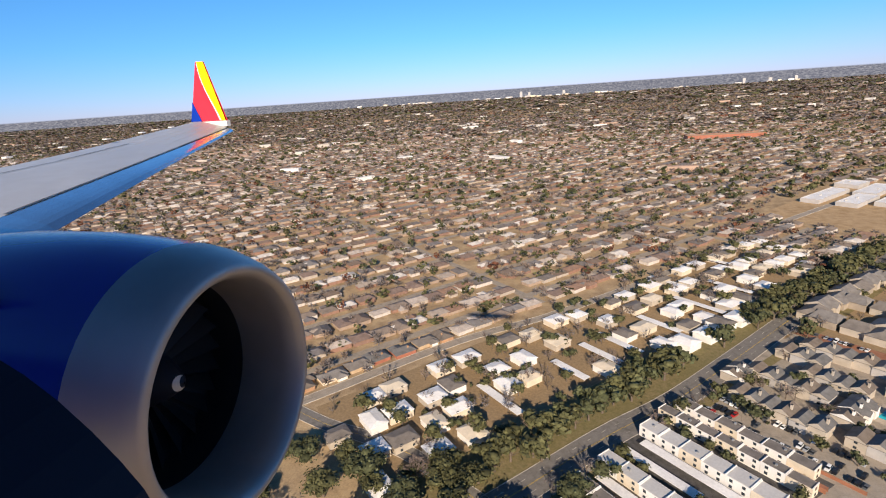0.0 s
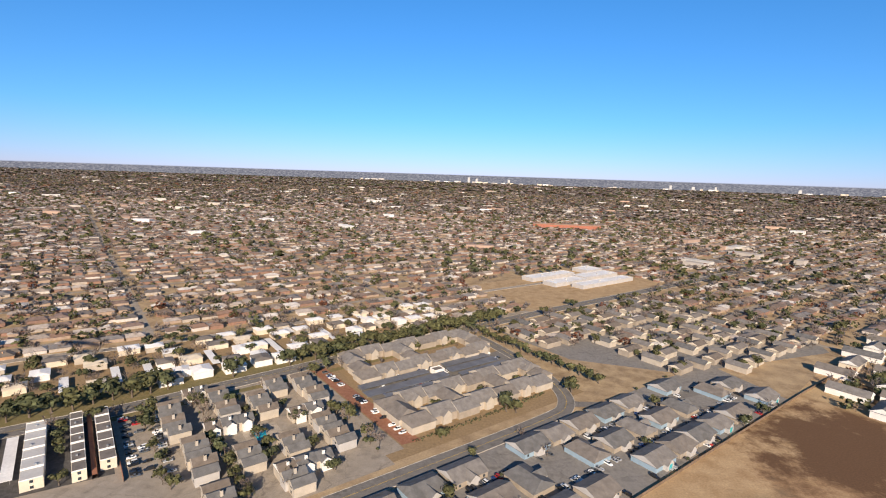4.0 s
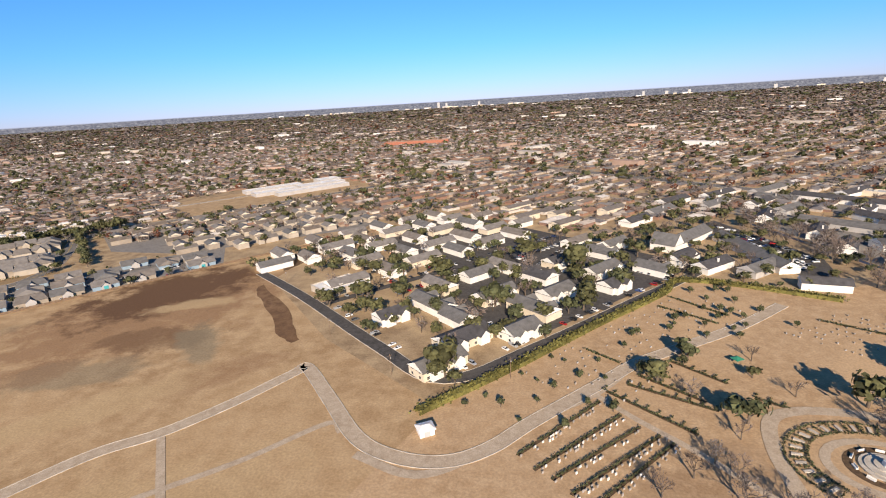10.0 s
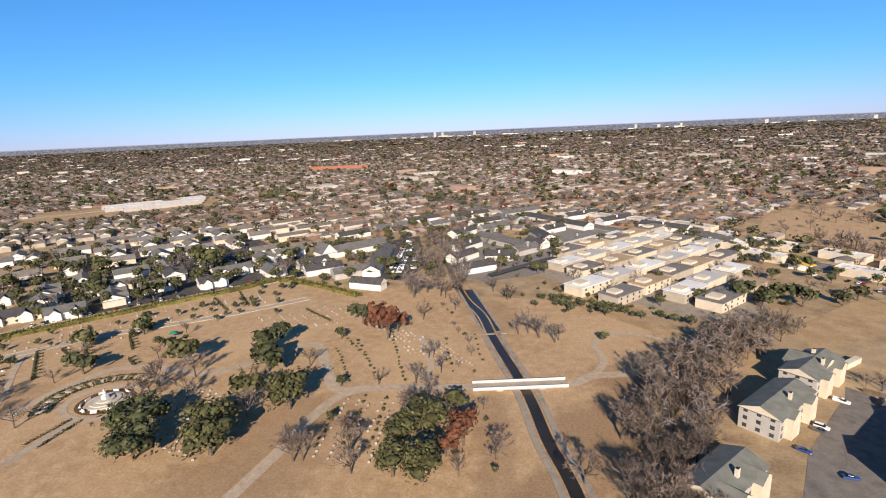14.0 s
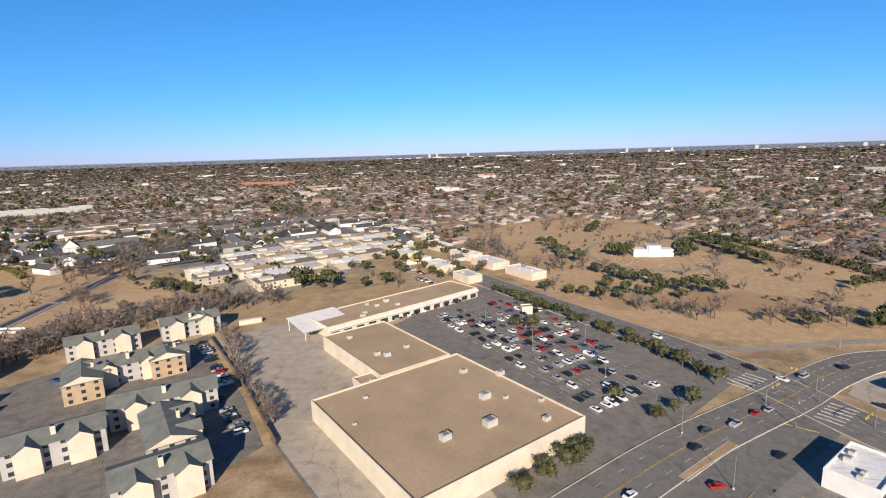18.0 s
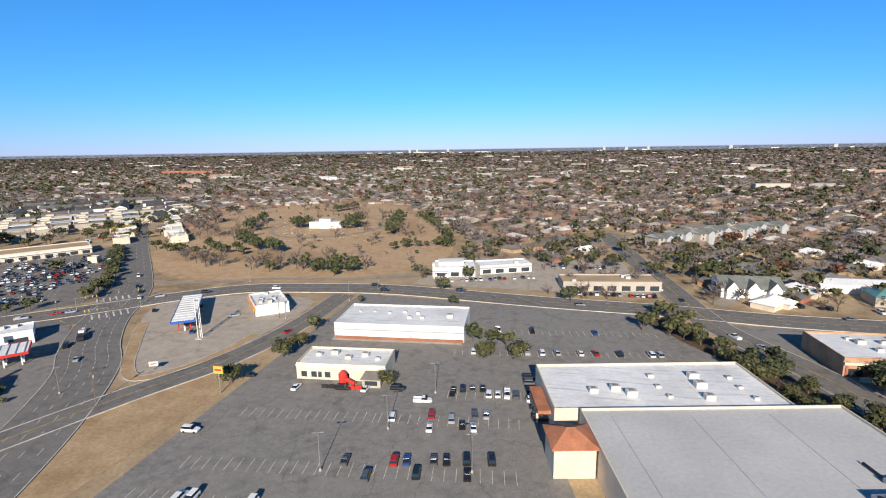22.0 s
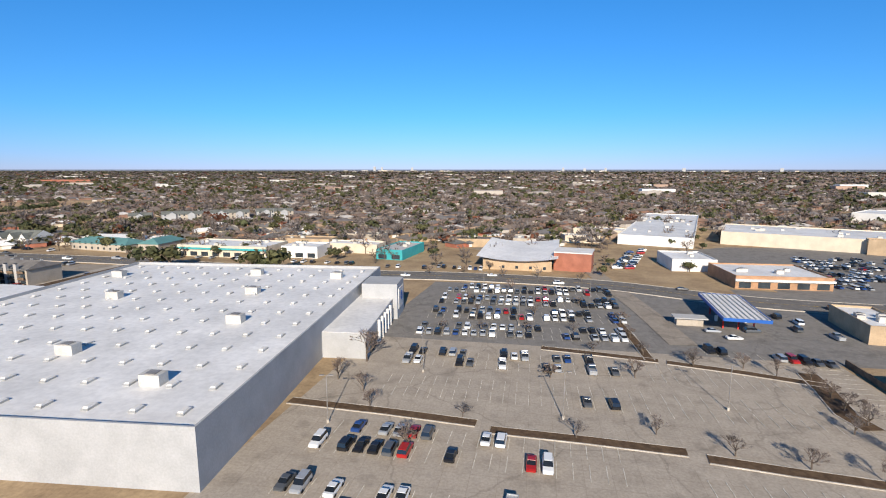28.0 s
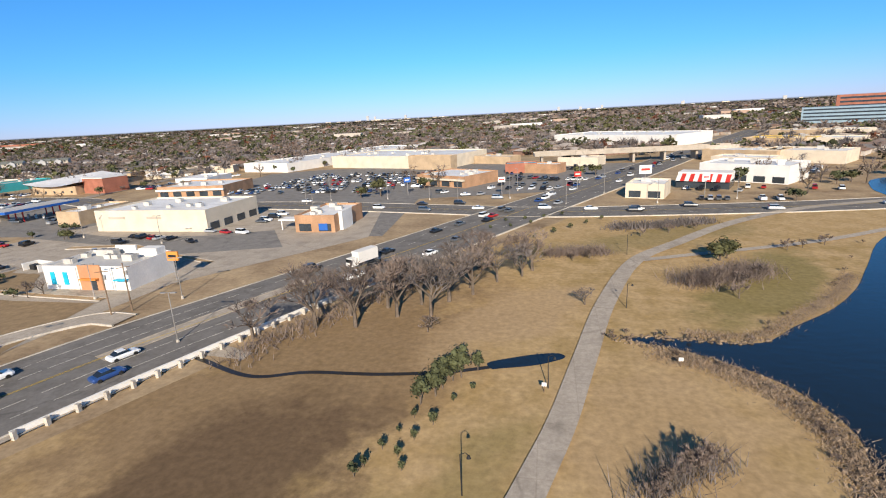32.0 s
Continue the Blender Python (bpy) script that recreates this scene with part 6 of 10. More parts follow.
for x, y, k in ((947, 258, 1.0), (968, 208, .9), (975, 182, .8)):
    tree("round", x, y, k * 1.3)
for x, y, k in ((975, 270, .75), (1023, 167, .7)):
    tree("rust", x, y, k)
for i in range(24):
    x, y = G(rng.uniform(640, 870), rng.uniform(-450, -412))
    tree("round", x, y, rng.uniform(0.6, 1.0))
for x, y in ((735, 212), (742, 206), (727, 205), (757, 210), (764, 222), (800, 262), (830, 290), (838, 300), (851, 312), (868, 300), (880, 310), (858, 285), (890, 290), (806, 276), (776, 232), (750, 196)):
    tree("round", x, y, rng.uniform(0.55, 0.9))
for x, y, k in ((895, 208, 1), (905, 190, .9), (1008, 205, .9), (1000, 215, .8), (985, 290, .9), (990, 330, 1.1), (975, 340, 1.1), (980, 355, 1.1), (995, 350, 1), (968, 330, 1), (960, 350, 1), (1052, 270, .9), (1060, 265, .9), (1046, 276, .8), (1033, 330, .8), (1020, 345, .9), (850, 160, .9), (835, 155, .9), (820, 160, .9), (945, 225, .8), (1068, 160, .9), (1040, 168, .8), (1000, 240, .7)):
    tree("bare", x, y, k)
for i in range(22):
    tree("bare", 965 + rng.uniform(-22, 26), 370 + i * 7, rng.uniform(0.8, 1.15))
WOODS = [(1076, 100), (1080, 157), (1081, 183), (1087, 216), (1111, 246), (1146, 287), (1177, 310), (1190, 297), (1148, 254), (1124, 214), (1111, 182), (1102, 160), (1098, 100)]
got = 0
while got < 230:
    x, y = rng.uniform(1070, 1192), rng.uniform(100, 312)
    if inside((x, y), WOODS):
        tree("bare" if rng.random() < 0.78 else "scrub", x, y, rng.uniform(0.6, 0.95))
        got += 1
for x, y in ((1049, 318), (1065, 320), (1076, 321), (1089, 306), (1100, 310), (1119, 305), (1132, 295), (1032, 331), (1084, 271), (1154, 359), (1178, 333), (1192, 330), (1070, 313), (1082, 314), (1108, 303), (1125, 300)):
    tree("bush", x, y, rng.uniform(2.0, 3.0))
for x, y in ((1005, 280), (1017, 258), (1024, 228), (1013, 269), (1000, 300), (992, 312), (1009, 238), (1016, 232), (1020, 245), (1009, 272), (996, 306), (1032, 198), (1036, 180), (1040, 162), (1034, 190), (1038, 170)):
    tree("scrub" if rng.random() < 0.5 else "bush", x, y, rng.uniform(0.8, 1.4))
for i in range(16):
    tree("bush", 1060 + i * 6 + rng.uniform(-3, 3), 352 - i * 4.2 + rng.uniform(-4, 4), rng.uniform(0.9, 1.7))
for i in range(12):
    tree("round", 1070 + rng.uniform(-30, 30), 335 + rng.uniform(-28, 28), 0.6)
# bushes in rows between the graves, trees along the creek
for (x0, y0), (x1, y1), n in (((950, 245), (970, 213), 11), ((957, 255), (983, 215), 13), ((972, 269), (994, 216), 15), ((973, 191), (976, 165), 7), ((982, 201), (986, 168), 8), ((991, 200), (996, 168), 8), ((940, 272), (962, 244), 9), ((1004, 262), (1014, 228), 7), ((1018, 270), (1026, 240), 6)):
    for i in range(n):
        t = i / (n - 1)
        tree("bush", x0 + (x1 - x0) * t + rng.uniform(-0.6, 0.6), y0 + (y1 - y0) * t + rng.uniform(-0.6, 0.6), rng.uniform(0.5, 0.85))
for x, y, kind, k in ((1009, 191, "bare", .8), (1003, 186, "bare", .8), (1016, 192, "bare", .7), (968, 162, "bare", .8), (975, 158, "bare", .8), (984, 172, "bare", .62), (990, 163, "bare", .8), (1041, 274, "bare", .9), (1052, 270, "bare", .9), (1062, 268, "bare", .8), (1031, 328, "bare", .8), (1001, 307, "bare", .8), (1009, 226, "bare", .7), (1002, 242, "bare", .7), (880, 200, "bare", .9), (886, 190, "bare", .8)):
    tree(kind, x, y, k)
for i in range(26):
    tree("bush", 1050 + i * 2.2 + rng.uniform(-2, 2), 336 - i * 1.0 + rng.uniform(-5, 5), rng.uniform(1.2, 2.2))
# the creek footbridge
bo = thing("bridge", "pale concrete bridge with white parapets over the creek", "bridge", "", 1045, 218, 0, 12)
part("deck", MB().box(0, 0, 0.3, 40, 6.4, 0.5), "palecon", bo)
for s in (-1, 1):
    part("parapet", MB().box(0, s * 3.1, 0.8, 40, 0.4, 1.0), "white", bo)
    part("abutment", MB().box(s * 9, 0, 0, 2.5, 7, 0.7), "kerb", bo)

# ---- church and dark-roofed flats behind ----
flats(880, 456, 56, 16, 5, 50, "white", "roof_grey", "white church hall with a grey roof", rise=5, wins="s", name="church", group="churches", gable="white")
flats(858, 432, 20, 14, 6, 140, "white", "roof_grey", "steep white church gable", rise=8, wins="", name="church", group="churches", gable="white")
flats(915, 418, 88, 14, 4.5, 100, "white", "roof_grey", "long white church wing with a grey roof beside the car park", rise=4, wins="s", name="church", group="churches", gable="white", step=7)
for (x0, y0), (x1, y1), f in (((935, 384), (921, 470), 0.8), ((941, 386), (927, 474), 0.75), ((950, 398), (933, 478), 0.6), ((925, 484), (912, 512), 0.5)):
    car_row(x0, y0, x1, y1, f, 10)
DARK = ((1014, 490, 68, -45, 15), (1016, 433, 24, 5, 15), (1050, 517, 48, -70, 14), (1080, 500, 48, 49, 14), (1003, 397, 26, 36, 13), (968, 530, 34, 62, 13), (998, 556, 34, 41, 14), (1095, 634, 50, 37, 14), (1066, 592, 96, -48, 14), (940, 588, 48, 47, 14), (985, 430, 30, 60, 12), (983, 470, 30, 60, 12), (905, 378, 30, 40, 13), (878, 385, 30, 40, 13), (930, 347, 26, -12, 9), (1036, 456, 26, 49, 13), (1046, 480, 22, -45, 12), (1172, 556, 50, -40, 13), (1202, 501, 46, -62, 13), (1060, 548, 30, 49, 12), (985, 590, 40, 45, 13), (1010, 610, 40, -45, 13), (862, 400, 26, 48, 13), (1128, 600, 44, 40, 14), (1020, 660, 60, 42, 14), (960, 640, 50, 42, 14), (905, 610, 44, 42, 14), (880, 560, 40, 48, 14), (850, 520, 36, 48, 14))
for i, (x, y, a, r, b) in enumerate(DARK):
    flats(x, y, a, b, 4.8, r, "white" if i % 3 else "palegrey", "roof_dark" if i % 3 else "roof_grey", "white two-storey flats with charcoal roofs", rise=3.4, wins="s" if y < 440 else "", group="dark-roofed flats", step=6, chimneys=1 if i % 2 else 0)
for x, y, a, r, rm, lb in ((1038, 403, 72, 49, "roof_dark", "long low carport with a charcoal roof"), (1099, 506, 84, 51, "whiteroof", "long low carport with a white roof")):
    o = thing("carport", lb, "carport", "long carports", x, y, 0, r)
    part("roof", MB().box(0, 0, 2.6, a, 6, 0.35), rm, o)
    for k in range(7):
        part("post", MB().cyl(-a / 2 + 1 + k * (a - 2) / 6, 2.4, 0, 0.1, 0.1, 2.6, 6), "pole", o)
for u, v, a in ((900, -190, 32), (905, -240, 36), (940, -210, 40), (930, -150, 40), (980, -240, 34), (985, -180, 36)):
    x, y = G(u, v)
    flats(x, y, a, 13, 6, 48, "cream", "roof_tan", "long block of flats with a tan roof", rise=2, wins="", group="tan-roofed flats")
for i in range(40):
    x, y = rng.uniform(840, 1060), rng.uniform(365, 560)
    if not (900 < x < 966 and 385 < y < 492):
        tree(rng.choice(("oak", "bare", "bare")), x, y, rng.uniform(0.5, 0.85))

# ---- flat-roofed tan apartments ----
for i in range(8):
    for j in range(8):
        u, v = 986 + i * 32 + rng.uniform(-2, 2), -640 + j * 24 + rng.uniform(-2, 2)
        x, y = G(u, v)
        if not inside((x, y), lot_tan):
            continue
        o = thing("apartment_block", "tan brick flats with a pale flat roof", "apartment house", "tan blocks", x, y, 0, 48)
        a, b = rng.uniform(24, 30), rng.uniform(13, 16)
        part("wall", MB().box(0, 0, -0.2, a, b, 6.2), "cream" if (i + j) % 2 else "beige", o)
        part("roof", MB().box(0, 0, 6.0, a + 1.2, b + 1.2, 0.4), ("tanroof", "greyroof", "roof_warm", "whiteroof")[(i * 2 + j) % 4], o)
        part("parapet", MB().box(-a / 4, 0, 6.4, a * 0.3, b * 0.5, 1.4), "cream", o)
        if y < 365:
            windows_on(o, a, b, 6, 2, 6, "s")
        if rng.random() < 0.5:
            tree("bare", x + 14, y - 10, 0.7)
for x, y in ((1185, 335), (1178, 328), (1192, 342), (1170, 338), (1200, 330)):
    tree("oak", x, y, 1.0)
car_row(1150, 322, 1190, 366, 0.5, 138)
o = thing("sign_roof", "small shop with a bright green-yellow awning", "shop", "", 1237, 418)
part("wall", MB().box(0, 0, -0.2, 22, 10, 4.2, 48), "white", o)
part("roof", MB().roof(8, 22, 4, 2.2, 0.4), "yellow", o)
for x, y, a, b in ((1262, 395, 26, 14), (1290, 362, 20, 12), (1220, 440, 30, 14), (1275, 440, 30, 14), (1300, 410, 30, 16), (1330, 380, 30, 14), (1205, 480, 34, 15), (1240, 480, 34, 15), (1160, 590, 40, 16), (1120, 620, 40, 16), (1200, 560, 44, 14)):
    shop("shop", x, y, a, b, 5, -46, "cream", "whiteroof" if a % 4 else "greyroof", "low flat-roofed roadside shop", glaze="", rtus=2)
car_row(1245, 372, 1285, 330, 0.5, 48)
car_row(1228, 402, 1262, 368, 0.4, 48)

# ---- grey-green-roofed apartments by the creek ----
for x, y, a, r, n in ((1138, 206, 30, 48, 2), (1162, 236, 28, 48, 2), (1106, 160, 26, 48, 2), (1174, 184, 30, 48, 2), (1168, 168, 22, 138, 1), (1214, 160, 34, 40, 2), (1186, 192, 16, 138, 1), (1163, 240, 14, 138, 1), (1232, 140, 26, 138, 2), (1200, 130, 26, 48, 2), (1140, 130, 26, 138, 2), (1246, 122, 24, 48, 2)):
    flats(x, y, a, 13, 8.2, r, "palegrey" if n == 2 else "tanwall", "roof_green", "three-storey cream apartments with a grey-green roof", rise=2.6, storeys=3, wins="sw", group="creek apartments", bays=n, gable="cream", chimneys=1, step=4.2)
for a, b in (((1176, 224), (1200, 204)), ((1196, 206), (1225, 180)), ((1226, 172), (1252, 150))):
    car_row(*a, *b, 0.6, 48)
car(1190, 168, 20, 4)
car_row(1136, 183, 1168, 223, 0.45, -38)
car(1146, 174, -10, 5)
car(1184, 205, 40, 4)
mb = MB()
kerb(mb, [(1178, 230), (1218, 194), (1243, 170), (1266, 147)], 0, 0.25, 2.0)
struct("fence_yard", mb, "wood", "brown timber fence behind the apartments", "fence")
for i in range(20):
    t = i / 20
    tree("bare", 1181 + 84 * t + rng.uniform(-3, 3), 234 - 84 * t + rng.uniform(-2, 3), rng.uniform(0.5, 0.8))


def fill(pts, n, kinds, lo, hi, seed):
    """Trees strewn over a piece of ground."""
    q = random.Random(seed)
    xs, ys = [p[0] for p in pts], [p[1] for p in pts]
    for _ in range(n):
        x, y = q.uniform(min(xs), max(xs)), q.uniform(min(ys), max(ys))
        if inside((x, y), pts):
            tree(q.choice(kinds), x, y, q.uniform(lo, hi))


ob = ("oak", "bare", "bare")
fill([G(650, -372), G(652, -290), G(850, -290), G(850, -372)], 46, ("oak",), 0.55, 0.85, 12)
fill([G(660, -375), G(665, -120), G(880, -110), G(878, -375)], 170, ("oak", "oak", "bare"), 0.6, 1.0, 1)
fill([G(540, 130), G(640, 120), G(780, -60), G(870, -100), G(900, 120), G(700, 165)], 220, ("oak", "bare"), 0.6, 0.95, 2)
fill([(840, 365), (845, 640), (1080, 640), (1070, 440), (1010, 370), (985, 385), (930, 340)], 260, ("oak", "oak", "bare"), 0.5, 0.85, 3)
fill(lot_tan, 90, ("oak", "bare", "round"), 0.45, 0.7, 4)
fill([(1160, 300), (1190, 440), (1170, 560), (1300, 420), (1290, 350)], 120, ("oak", "oak", "bare"), 0.5, 0.8, 5)
fill([(1560, 260), (1570, 345), (1720, 360), (1900, 320), (2010, 310), (2000, 245), (1730, 250)], 130, ob, 0.5, 0.8, 6)
fill([(-260, 90), (-150, 240), (-90, 318), (-12, 380), (-40, 180), (-100, 90)], 70, ("oak", "oak", "bare"), 0.7, 1.1, 7)
fill([(2000, 245), (2010, 330), (2130, 340), (2120, 300), (2125, 240)], 40, ob, 0.5, 0.8, 8)
fill([(2150, 250), (2160, 420), (2330, 430), (2480, 340), (2420, 330), (2330, 370), (2200, 360)], 70, ob, 0.5, 0.8, 9)
fill([(2440, 190), (2480, 330), (2600, 300), (2640, 200)], 40, ob, 0.5, 0.9, 10)
fill([(960, 330), (1000, 330), (1010, 400), (960, 520), (930, 500)], 40, ("bare",), 0.8, 1.1, 11)


# ---- shopping strip and the crossing ----
tro = thing("container", "cream metal storage container in the yard", "container", "", 1186, 254, 0, 40)
part("box", MB().box(0, 0, 0, 12, 2.5, 2.6), "cream", tro)
part("door", MB().box(6.05, 0, 0.1, 0.1, 2.3, 2.4), "metal", tro)
bs = shop("big_store", 1316, 166, 64, 66, 7, 49, "cream", "tanroof", "large shop with a tan gravel roof and cream walls", rtus=0, category="shop", seed=2)
roof_units(bs, ((1329, 176), (1333, 159), (1336, 177), (1318, 195), (1332, 195), (1348, 177), (1350, 165), (1321, 149), (1291, 152), (1288, 169)), 7.05, (1.5, 1.7, 0.7, 1.1, 1.3, 0.8, 1.0, 1.4, 0.5, 0.6))
part("brick_band", MB().box(32.1, 0, 0, 0.2, 66.2, 1.6), "redfence", bs, "red-brown band along the foot of the wall")
shop("big_store_wing", 1277, 218, 33, 56, 6.4, 49, "cream", "tanroof", "lower wing with a tan gravel roof", rtus=4, category="shop", seed=4)
shop("loading_block", 1284, 186, 10, 14, 5, 49, "cream", "tanroof", "small tan-roofed loading block", rtus=1)
shop("strip_mall", 1262, 287, 104, 26, 5.6, 53, "cream", "tanroof", "long shopping strip with a white front and tan roof", glaze="s", band="white", rtus=6, category="shop")
o = thing("white_canopy", "bright white sloping end canopy of the strip", "canopy", "", 1227, 250, 0, 53)
part("roof", MB().quad([(-12, -14, 4.6), (16, -14, 4.6), (16, 8, 7.2), (-12, 8, 7.2)]).quad([(-12, 8, 7.0), (16, 8, 7.0), (16, -14, 4.4), (-12, -14, 4.4)]), "white", o)
for px, py in ((-11, -13), (15, -13), (-11, 7), (15, 7)):
    part("post", MB().cyl(px, py, 0, 0.2, 0.2, 4.6 if py < 0 else 7, 6), "white", o)
o = thing("dumpster", "blue steel waste container in the yard", "dumpster", "", 1277, 190, 0, 50)
part("body", MB().box(0, 0, 0, 5, 2.4, 1.9, taper=1.08), "blue", o)
part("lid", MB().box(0, 0, 1.9, 5.3, 2.5, 0.1), "black", o)
o = thing("storage_box", "rust-red steel storage box", "container", "", 1272, 172, 0, 50)
part("body", MB().box(0, 0, 0, 5, 2.4, 2.5), "red", o)
pl = MB()
for k in range(15):
    d = k * 8.6
    x0, y0 = 1286 + d * 0.66, 276 - d * 0.75
    L = 62 - k * 1.0 if k < 11 else 40
    car_row(x0, y0, x0 + L * 0.70, y0 + L * 0.714, (0.35, 0.5, 0.6, 0.65)[k % 4], -46, lines=pl)
car_row(1296, 312, 1262, 268, 0.5, -37, lines=pl)
tagged(new("stall_lines", pl.mesh("stall_lines", ["paint"])), "faded white stall lines", "parking lines", kind="stuff")
for x, y, k in ((1340, 262, .8), (1332, 268, .5), (1374, 196, .5)):
    tree("oak", x, y, k)
shop("kiosk", 1336, 292, 6, 5, 4, 20, "cream", "roof_tan", "tiny cream kiosk in the car park", rtus=0, category="kiosk")
for i in range(36):
    t = i / 36
    x, y = 1312 + 96 * t, 336 - 104 * t
    tree("oak", x + rng.uniform(-3, 3), y + rng.uniform(-3, 3), rng.uniform(0.4, 0.58))
for x, y in ((1408, 222), (1404, 230), (1412, 214), (1398, 238), (1350, 146), (1356, 152), (1344, 138), (1360, 158), (1400, 196), (1393, 190), (1386, 184)):
    tree("oak", x, y, rng.uniform(0.45, 0.7))
for x, y, r in ((1342, 240, 0), (1372, 214, 0), (1316, 270, 0), (1366, 250, 0)):
    light_pole(x, y, 11, r)
# the memorial park
mo = thing("mausoleum", "white stone mausoleum with a taller middle block", "mausoleum", "", 1431, 462, 0, 5)
part("wing", MB().box(0, 0, 0, 32, 11, 6), "white", mo)
part("hall", MB().box(0, -0.5, 6, 11, 10, 3), "white", mo)
part("portal", MB().box(0, -6, 0, 9, 2, 9.5), "white", mo)
for k in range(4):
    part("column", MB().cyl(-3.3 + k * 2.2, -7.3, 0, 0.35, 0.3, 7.5, 8), "white", mo)
part("roof", MB().box(0, 0, 9, 12, 11, 0.4), "kerb", mo)
for x, y in ((1408, 452), (1454, 455), (1402, 458), (1460, 460)):
    tree("oak", x, y, 0.85)
for i in range(230):
    x, y = rng.uniform(1255, 1560), rng.uniform(275, 660)
    if not inside((x, y), [(1253, 543), (1367, 677), (1485, 570), (1560, 420), (1575, 335), (1540, 290), (1403, 285), (1315, 381)]) or math.hypot(x - 1431, y - 455) < 45:
        continue
    tree(rng.choice(("bare", "bare", "bare", "scrub", "round", "round")), x, y, rng.uniform(0.6, 0.95))
for x, y in ((1395, 340), (1402, 336), (1410, 332), (1416, 340), (1386, 348), (1425, 330), (1490, 300), (1500, 303), (1513, 298), (1480, 305), (1524, 300)):
    tree("oak", x, y, rng.uniform(0.6, 0.9))
for x0, y0, x1, y1, n, kind, k in ((1380, 396, 1424, 350, 12, "conifer", 0.95), (1433, 347, 1447, 343, 4, "conifer", 1.1), (1340, 500, 1366, 425, 7, "conifer", 1.1), (1346, 338, 1388, 322, 5, "oak", 0.75), (1505, 294, 1528, 291, 6, "conifer", 0.95), (1395, 304, 1430, 294, 10, "bare", 0.85), (1455, 292, 1484, 296, 8, "bare", 0.85), (1270, 460, 1318, 440, 12, "bare", 0.95), (1283, 494, 1300, 470, 8, "bare", 0.95), (1341, 408, 1356, 400, 4, "bare", 0.9), (1386, 580, 1398, 622, 8, "conifer", 0.95), (1483, 534, 1506, 432, 22, "conifer", 1.0), (1532, 366, 1567, 386, 8, "oak", 0.6), (1400, 462, 1409, 458, 3, "conifer", 1.4), (1453, 470, 1462, 464, 3, "conifer", 1.4)):
    for i in range(n):
        t = i / max(1, n - 1)
        tree(kind, x0 + (x1 - x0) * t + rng.uniform(-4, 4), y0 + (y1 - y0) * t + rng.uniform(-4, 4), k * rng.uniform(0.85, 1.15))
road("road_park_ring", [(1431 + 52 * math.cos(i * 0.4488), 470 + 66 * math.sin(i * 0.4488)) for i in range(15)], 4, "concrete", "pale loop drive round the mausoleum", kerbs=False, z=0.1)
hedge_row("hedge_park", [(1500, 560), (1530, 500), (1555, 440), (1568, 380)], 8, 5, "leaf2", "dark tree belt at the park's edge", 0.8, 1.0, "tree belt")
for k in range(6):
    tree("round", 1380 + k * 9, 520 + k * 8, 0.7)
stonesB = MB()
for k in range(160):
    stonesB.box(1340 + hq.uniform(0, 160), 380 + hq.uniform(0, 130), 0, 1.4, 0.5, 0.5, hq.uniform(0, 90))
tagged(new("park_markers", stonesB.mesh("park_markers", ["stone"])), "small stone markers on the turf", "gravestones", kind="stuff")

# filling station and the corner shops


def canopy(name, x, y, sx, sy, h, rot, roofm, trim, label, posts, ribs=0):
    o = thing(name, label, "canopy", "", x, y, 0, rot)
    part("roof", MB().box(0, 0, h, sx - 0.4, sy - 0.4, 0.5), roofm, o)
    t = MB()
    for a, b, c, d in ((0, sy / 2, sx + 0.2, 0.2), (0, -sy / 2, sx + 0.2, 0.2), (sx / 2, 0, 0.2, sy - 0.2), (-sx / 2, 0, 0.2, sy - 0.2)):
        t.box(a, b, h - 0.35, c, d, 1.0)
    part("trim", t, trim, o)
    for k in range(ribs):
        part("roof_rib", MB().box(-sx / 2 + (k + 0.5) * sx / ribs, 0, h + 0.5, 0.35, sy - 0.6, 0.25), "greyroof", o)
    for k in range(posts):
        for s in (-1, 1):
            part("post", MB().box(-sx / 2 + (k + 0.5) * sx / posts, s * sy * 0.25, 0, 0.4, 0.4, h), "red" if trim != "red" else "white", o)
        part("pump", MB().box(-sx / 2 + (k + 0.5) * sx / posts, 0, 0.1, 0.9, 0.6, 1.8), "white", o)
    return o


canopy("pump_canopy", 1486, 199, 42, 9, 5, -57, "whiteroof", "blue", "long blue and white pump canopy on red posts", 5, 12)
shop("fuel_shop", 1514, 219, 22, 15, 4.6, -50, "white", "wornroof", "small white fuel shop with rooftop units", glaze="s", band="orange", rtus=5)
shop("corner_restaurant", 1433, 159, 20, 12, 5, 48, "white", "wornroof", "small white drive-in restaurant", glaze="se", rtus=4)
canopy("drive_canopy", 1455.5, 142.5, 15, 13, 5, 47, "whiteroof", "red", "square white canopy with red trim", 3, 6)
shop("corner_workshop", 1431, 112, 24, 26, 5, 42, "redbrick", "roof_warm", "low red brick workshop with a flat roof", rtus=5)
flats(1468, 116, 18, 15, 3.8, 48, "redbrick", "roof_green", "brick house-like clinic with a grey-green hipped roof", rise=4.2, hip=4.0, storeys=1, wins="s", name="clinic", group="", bays=1, gable="redbrick", chimneys=2, flue="white")
sp3 = thing("pylon_sign", "tall three-legged steel sign mast", "sign", "", 1508, 178)
for a in range(3):
    part("leg", MB().cyl(0.9 * math.cos(a * 2.1), 0.9 * math.sin(a * 2.1), 0, 0.16, 0.14, 17, 6), "white", sp3)
for z in (4, 8, 12, 16):
    part("brace", MB().box(0, 0, z, 1.6, 1.2, 0.15), "pole", sp3)
part("base", MB().box(0, 0, 0, 2.8, 2.8, 0.4), "kerb", sp3)
mb = MB()
